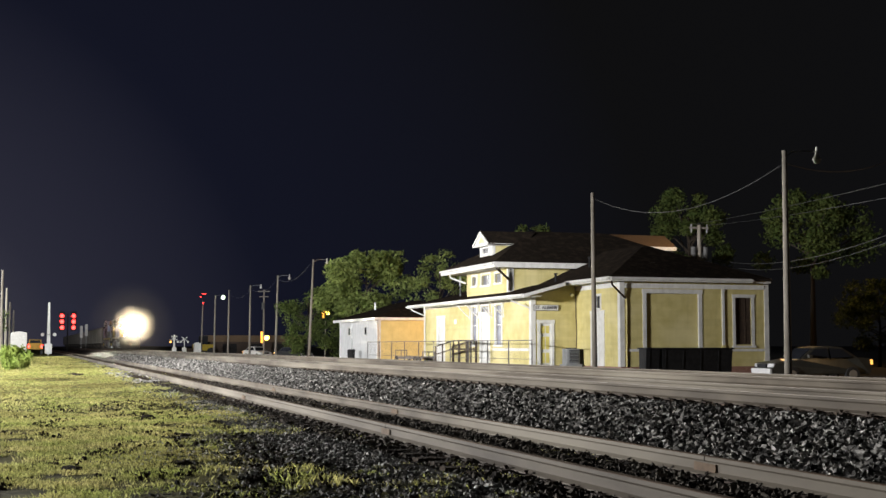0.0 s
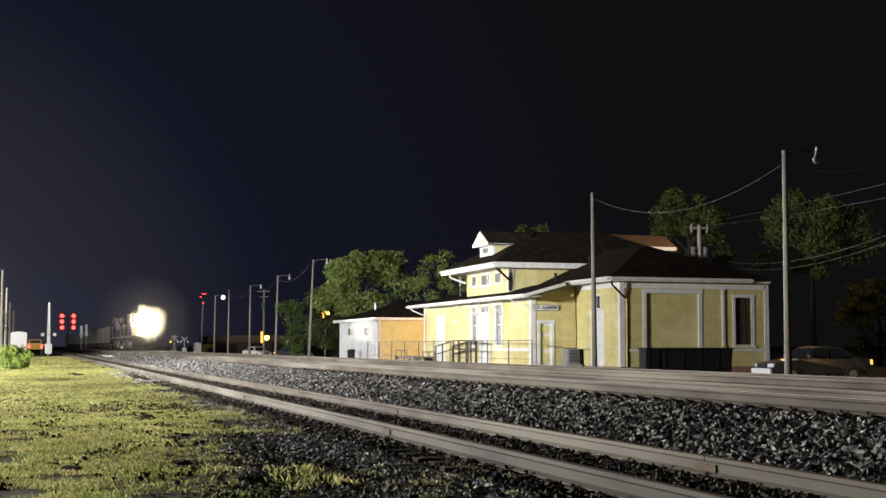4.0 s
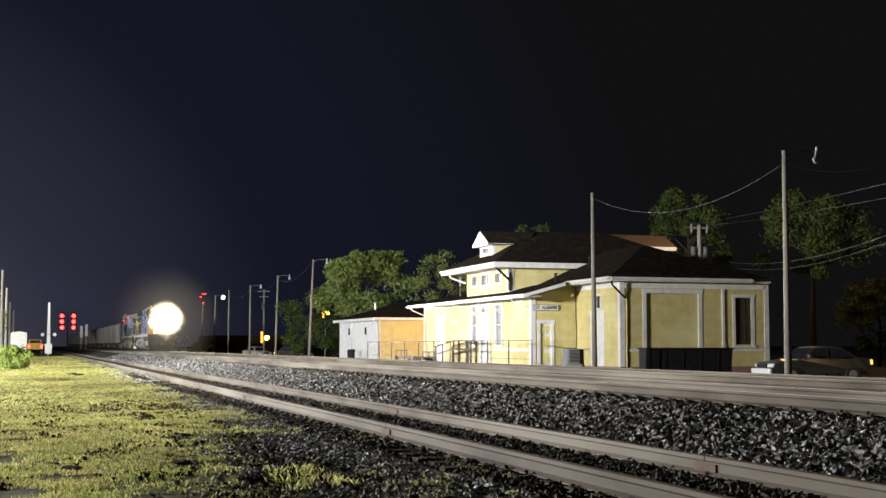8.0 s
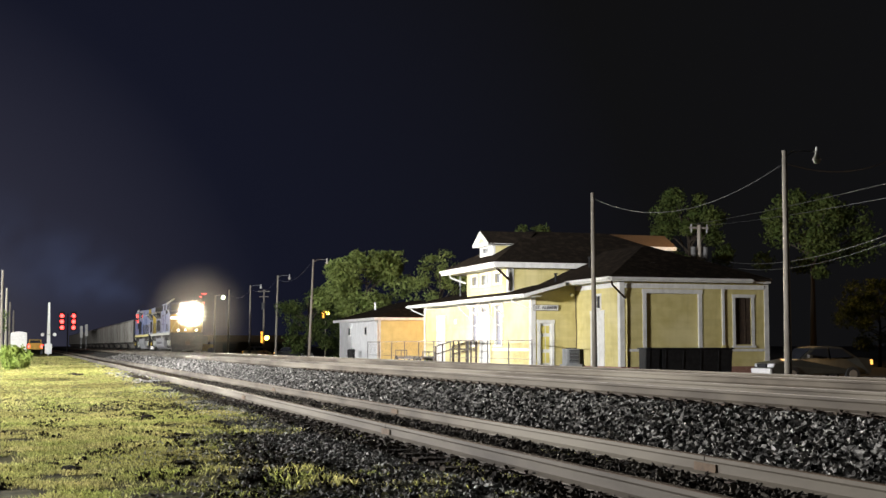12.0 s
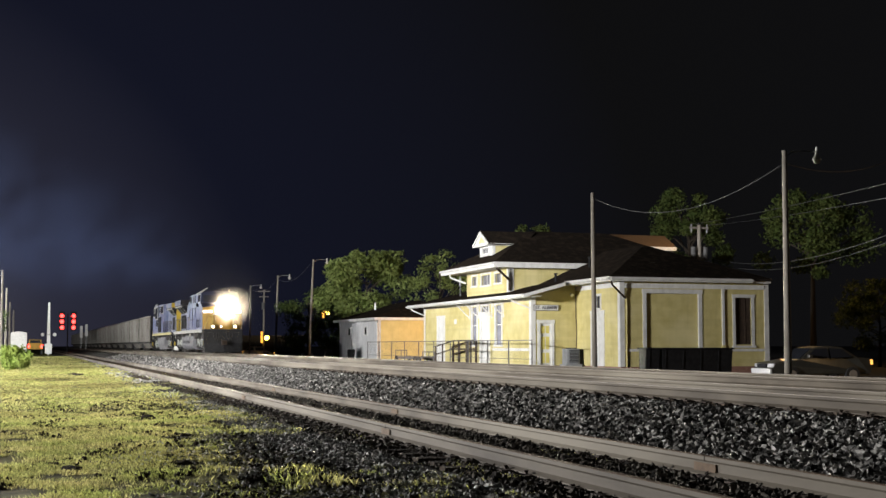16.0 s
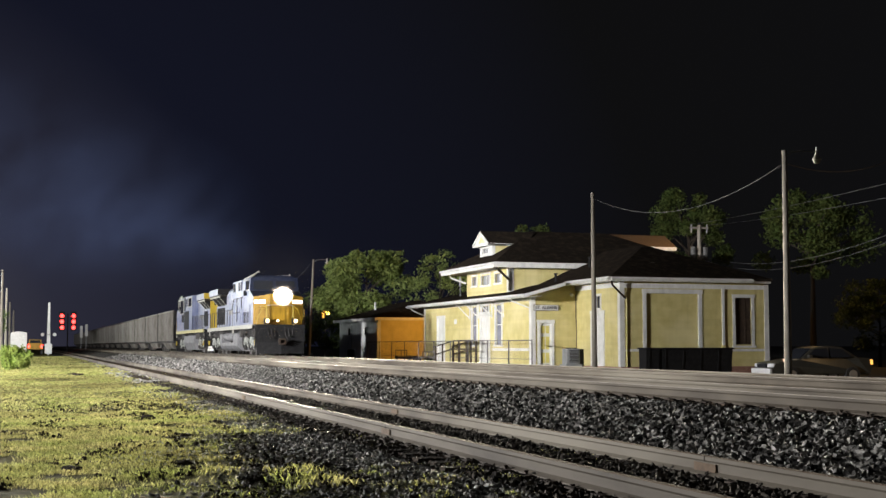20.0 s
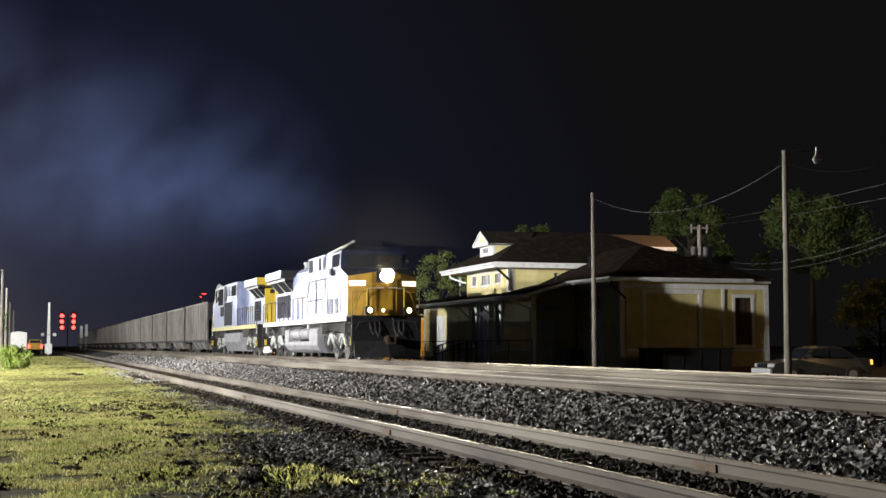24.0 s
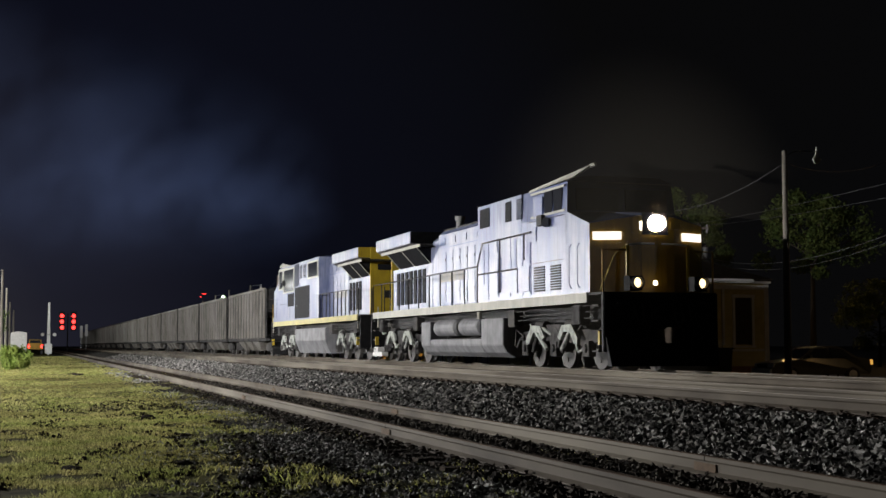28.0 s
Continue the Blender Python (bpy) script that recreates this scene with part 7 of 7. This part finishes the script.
def utility_truck():
    """Tail towards the camera, waiting beyond the crossing gate."""
    t = thing("utility_truck", "yellow utility truck with lit red tail lights beyond the crossing", "truck", pose(0.9, 186.0, -0.66))
    bm = fresh()
    box(bm, -1.0, 1.0, 0.0, 3.0, 0.75, 1.55)
    part("bed", bm, DIMMED_YELLOW, t, bevel=0.04)
    bm = fresh()
    hexa(bm, [(-0.95, 3.01, 0.75), (0.95, 3.01, 0.75), (0.95, 5.2, 0.75), (-0.95, 5.2, 0.75)], [(-0.8, 3.1, 2.1), (0.8, 3.1, 2.1), (0.8, 4.5, 2.1), (-0.8, 4.5, 2.1)])
    c = part("cab", bm, DIMMED_YELLOW, t, bevel=0.03)
    bm = fresh()
    hexa(bm, [(-0.72, 3.03, 1.62), (0.72, 3.03, 1.62), (0.72, 3.1, 1.62), (-0.72, 3.1, 1.62)], [(-0.68, 3.06, 2.0), (0.68, 3.06, 2.0), (0.68, 3.12, 2.0), (-0.68, 3.12, 2.0)])
    part("rear_window", bm, PANE, c)
    for x in (-0.85, 0.85):
        bm = fresh()
        box(bm, x - 0.13, x + 0.13, -0.05, -0.005, 0.95, 1.35)
        part("tail_light", bm, RED_GLOW, t, "lit red tail light")
        for y in (0.8, 4.3):
            bm = fresh()
            rod(bm, (x - 0.13, y, 0.38), (x + 0.13, y, 0.38), 0.38, 0.38, 16)
            part("wheel", bm, RUBBER, t)


def marker_boards():
    m = thing("marker_boards", "two tall white marker boards beside the signal", "sign", pose(9.9, 254.0, -0.6))
    for x, h in ((-0.45, 4.9), (0.45, 5.2)):
        bm = fresh()
        rod(bm, (x, 0.06, 0), (x, 0.06, h), 0.06, 0.06, 6)
        p = part("post", bm, STEEL, m)
        bm = fresh()
        box(bm, x - 0.25, x + 0.25, -0.04, 0.0, h - 2.2, h)
        part("board", bm, TRIM, p, bevel=0.01)


utility_truck()
marker_boards()


# ---- smoke, and added veils for the headlight's glare: thin sheets that the lamps light ----
def veil_material(name, colour, density, scale, fade, through_it):
    m = bpy.data.materials.new(name)
    m.use_nodes = True
    n, l = m.node_tree.nodes, m.node_tree.links
    n.clear()
    co = n.new("ShaderNodeTexCoord")
    noise_t = n.new("ShaderNodeTexNoise")
    noise_t.inputs["Scale"].default_value, noise_t.inputs["Detail"].default_value = scale, 4.0
    drawn = n.new("ShaderNodeMapping")
    drawn.inputs["Scale"].default_value = (0.5, 0.5, 1.0)
    l.new(co.outputs["Object"], drawn.inputs[0])
    l.new(drawn.outputs[0], noise_t.inputs["Vector"])
    lump = n.new("ShaderNodeMapRange")
    lump.inputs[1].default_value, lump.inputs[2].default_value = (0.36, 0.72) if fade == "plume" else (-1.0, 0.0)
    l.new(noise_t.outputs[0], lump.inputs[0])
    # density dies away towards the rim
    soft = n.new("ShaderNodeMapRange")
    soft.interpolation_type = "SMOOTHSTEP"
    if fade == "plume":
        # along the plume (u) and across it (v)
        uv = n.new("ShaderNodeSeparateXYZ")
        l.new(co.outputs["UV"], uv.inputs[0])
        rim = n.new("ShaderNodeMath")
        rim.operation = "PINGPONG"
        rim.inputs[1].default_value = 0.5
        l.new(uv.outputs[1], rim.inputs[0])
        soft.inputs[2].default_value = 0.5
        l.new(rim.outputs[0], soft.inputs[0])
        for lo, hi in ((0.0, 0.07), (1.0, 0.45)):
            end = n.new("ShaderNodeMapRange")
            end.interpolation_type = "SMOOTHSTEP"
            end.inputs[1].default_value, end.inputs[2].default_value = min(lo, hi), max(lo, hi)
            if lo > hi:
                end.inputs[3].default_value, end.inputs[4].default_value = 1.0, 0.0
            l.new(uv.outputs[0], end.inputs[0])
            k = n.new("ShaderNodeMath")
            k.operation = "MULTIPLY"
            l.new(lump.outputs[0], k.inputs[0])
            l.new(end.outputs[0], k.inputs[1])
            lump = k
    else:
        g = n.new("ShaderNodeTexGradient")
        g.gradient_type = "SPHERICAL"
        mp = n.new("ShaderNodeMapping")
        l.new(co.outputs["Generated"], mp.inputs[0])
        mp.inputs["Location"].default_value, mp.inputs["Scale"].default_value = (-1, 0, -1), (2, 0, 2)
        l.new(mp.outputs[0], g.inputs[0])
        soft.inputs[2].default_value = 0.75
        l.new(g.outputs["Fac"], soft.inputs[0])
    a = n.new("ShaderNodeMath")
    a.operation = "MULTIPLY"
    l.new(lump.outputs[0], a.inputs[0])
    l.new(soft.outputs[0], a.inputs[1])
    b = n.new("ShaderNodeMath")
    b.operation = "MULTIPLY"
    b.inputs[1].default_value = density
    l.new(a.outputs[0], b.inputs[0])
    clear = n.new("ShaderNodeBsdfTransparent")
    d = n.new("ShaderNodeBsdfDiffuse")
    d.inputs[0].default_value = (*colour, 1)
    t = n.new("ShaderNodeBsdfTranslucent")
    t.inputs[0].default_value = (*colour, 1)
    both = n.new("ShaderNodeMixShader")
    both.inputs[0].default_value = through_it
    l.new(d.outputs[0], both.inputs[1])
    l.new(t.outputs[0], both.inputs[2])
    mix = n.new("ShaderNodeMixShader")
    out = n.new("ShaderNodeOutputMaterial")
    l.new(b.outputs[0], mix.inputs[0])
    l.new(clear.outputs[0], mix.inputs[1])
    l.new(both.outputs[0], mix.inputs[2])
    l.new(mix.outputs[0], out.inputs[0])
    return m


GLARE_CORE = veil_material("lit_mist", (1.0, 0.91, 0.76), 0.022, 0.5, "mist", 1.0)
HALO = veil_material("thin_haze", (1.0, 0.93, 0.86), 0.0035, 0.4, "mist", 1.0)
SMOKE = [veil_material("smoke", (0.32, 0.47, 1.0), k, s, "plume", 0.5) for k, s in ((0.056, 0.09), (0.045, 0.16), (0.058, 0.26))]


# an added disc that imitates the glare round the headlight
def mist(size, material, label):
    bm = fresh()
    n, rings = 28, 9
    c = bm.verts.new((0, 0, 0))
    last = None
    for j in range(1, rings + 1):
        r = size * j / rings
        row = [bm.verts.new((r * math.cos(k * 2 * math.pi / n), 0.012 * r * r, r * math.sin(k * 2 * math.pi / n))) for k in range(n)]
        for k in range(n):
            if last is None:
                bm.faces.new((c, row[k], row[(k + 1) % n]))
            else:
                bm.faces.new((last[k], row[k], row[(k + 1) % n], last[(k + 1) % n]))
        last = row
    return solid("headlight_mist", bm, material, label, "mist", pose(TRACK_X, 20, 3.5), kind="stuff", smooth=True)


def plume(k, length, width, rise, side):
    """A curved, billowing veil of exhaust that widens as it drifts back and aside."""
    bm = fresh()
    uv = bm.loops.layers.uv.new("along")
    nu, nv = 30, 12
    grid = []
    for i in range(nu + 1):
        u = i / nu
        row = []
        for j in range(nv + 1):
            v = j / nv
            b = 0.6 * noise.noise((u * 4 + k * 7, v * 2, 0.3))
            x, y = -side * length * u + b * 0.7, math.sqrt(1 - side * side) * length * u + b * 0.7
            row.append(bm.verts.new((x, y, width * (v - 0.5) * (0.12 + 0.88 * u ** 0.7) + rise * u + 0.8 * noise.noise((u * 5, k, 2.0)))))
        grid.append(row)
    for i in range(nu):
        for j in range(nv):
            f = bm.faces.new((grid[i][j], grid[i + 1][j], grid[i + 1][j + 1], grid[i][j + 1]))
            for loop, (p, q) in zip(f.loops, ((i, j), (i + 1, j), (i + 1, j + 1), (i, j + 1))):
                loop[uv].uv = (p / nu, q / nv)
    return solid("exhaust_smoke", bm, SMOKE[k], "bluish exhaust smoke drifting over the train", "smoke", pose(TRACK_X, 40, 8), kind="stuff", smooth=True)


GLARE_VEIL = mist(4.6, GLARE_CORE, "added veil that stands in for the headlight's glare")
WIDE_GLARE = mist(6.0, HALO, "faint wider added veil for the headlight's outer glare")
PLUMES = [plume(0, 78, 42, 14.0, 0.60), plume(1, 60, 30, 10.0, 0.52), plume(2, 42, 14, 5.5, 0.44)]


# ---- motion ----
# how far the lead coupler is along the line, second by second
RUN = ((0.0, 195.9), (8.0, 147.95), (15.0, 105.65), (20.0, 75.85), (24.0, 51.68), (28.0, 26.9))


def turned(r):
    """Rows for a rolling wheel of radius r, a sixth of a turn or so apart."""
    rows, steps = [], 340
    for k in range(steps + 1):
        t = 28.0 * k / steps
        for (ta, ya), (tb, yb) in zip(RUN[:-1], RUN[1:]):
            if t <= tb:
                y = ya + (yb - ya) * (t - ta) / (tb - ta)
                break
        rows.append((t, math.degrees((RUN[0][1] - y) / r)))
    return rows


def motions():
    offsets = [(LEAD, 0.0, 0), (SECOND, 45.2, 180)] + [(c, 45.2 + 15.2 * i, 0) for i, c in enumerate(CARS)]
    for ob, back, turn in offsets:
        walk(ob, [(t, pose(TRACK_X, y + back, 0, 0, 0, turn)) for t, y in RUN])
    # wheels roll on their axles
    for ob in bpy.data.objects:
        if ob.name.split(".")[0] == "wheelset":
            r = ob.location.z
            top = ob.parent.parent
            sign = -1 if top == SECOND else 1
            if top in (LEAD, SECOND, *CARS[:3]):
                walk(ob, [(t, pose(ob.location.x, ob.location.y, r, sign * a)) for t, a in turned(r)])
    # the glare veil keeps ahead of the headlight, ever closer; the wide one is left behind at the end
    for ob, ahead in ((GLARE_VEIL, (8.0, 5.0, 2.4, 1.0, 0.35, 0.1)), (WIDE_GLARE, (30.0, 20.0, 6.0, 1.2, 0.2, -90.0))):
        rows = []
        for (t, y), d in zip(RUN, ahead):
            k = (y + 1.1 - d) / (y + 1.1)
            rows.append((t, pose(TRACK_X * k, (y + 1.1) * k, 0.6 + 2.93 * k)))
        walk(ob, rows)
    # smoke lags behind the stack, thinly while the train is far, and climbs
    astern = {0.0: 90.0, 8.0: 75.0, 15.0: 12.0, 20.0: 0.0, 24.0: 0.0, 28.0: 26.0}
    for k, (ob, x, z, lag) in enumerate(zip(PLUMES, (0.6, 0.0, -0.6), (8.3, 7.2, 6.2), (0.4, 0.15, 0.0))):
        walk(ob, [(t, pose(TRACK_X + x, y + 4.5 + lag * max(0.0, t - 14) + astern[t], z + 0.02 * t)) for t, y in RUN])


motions()
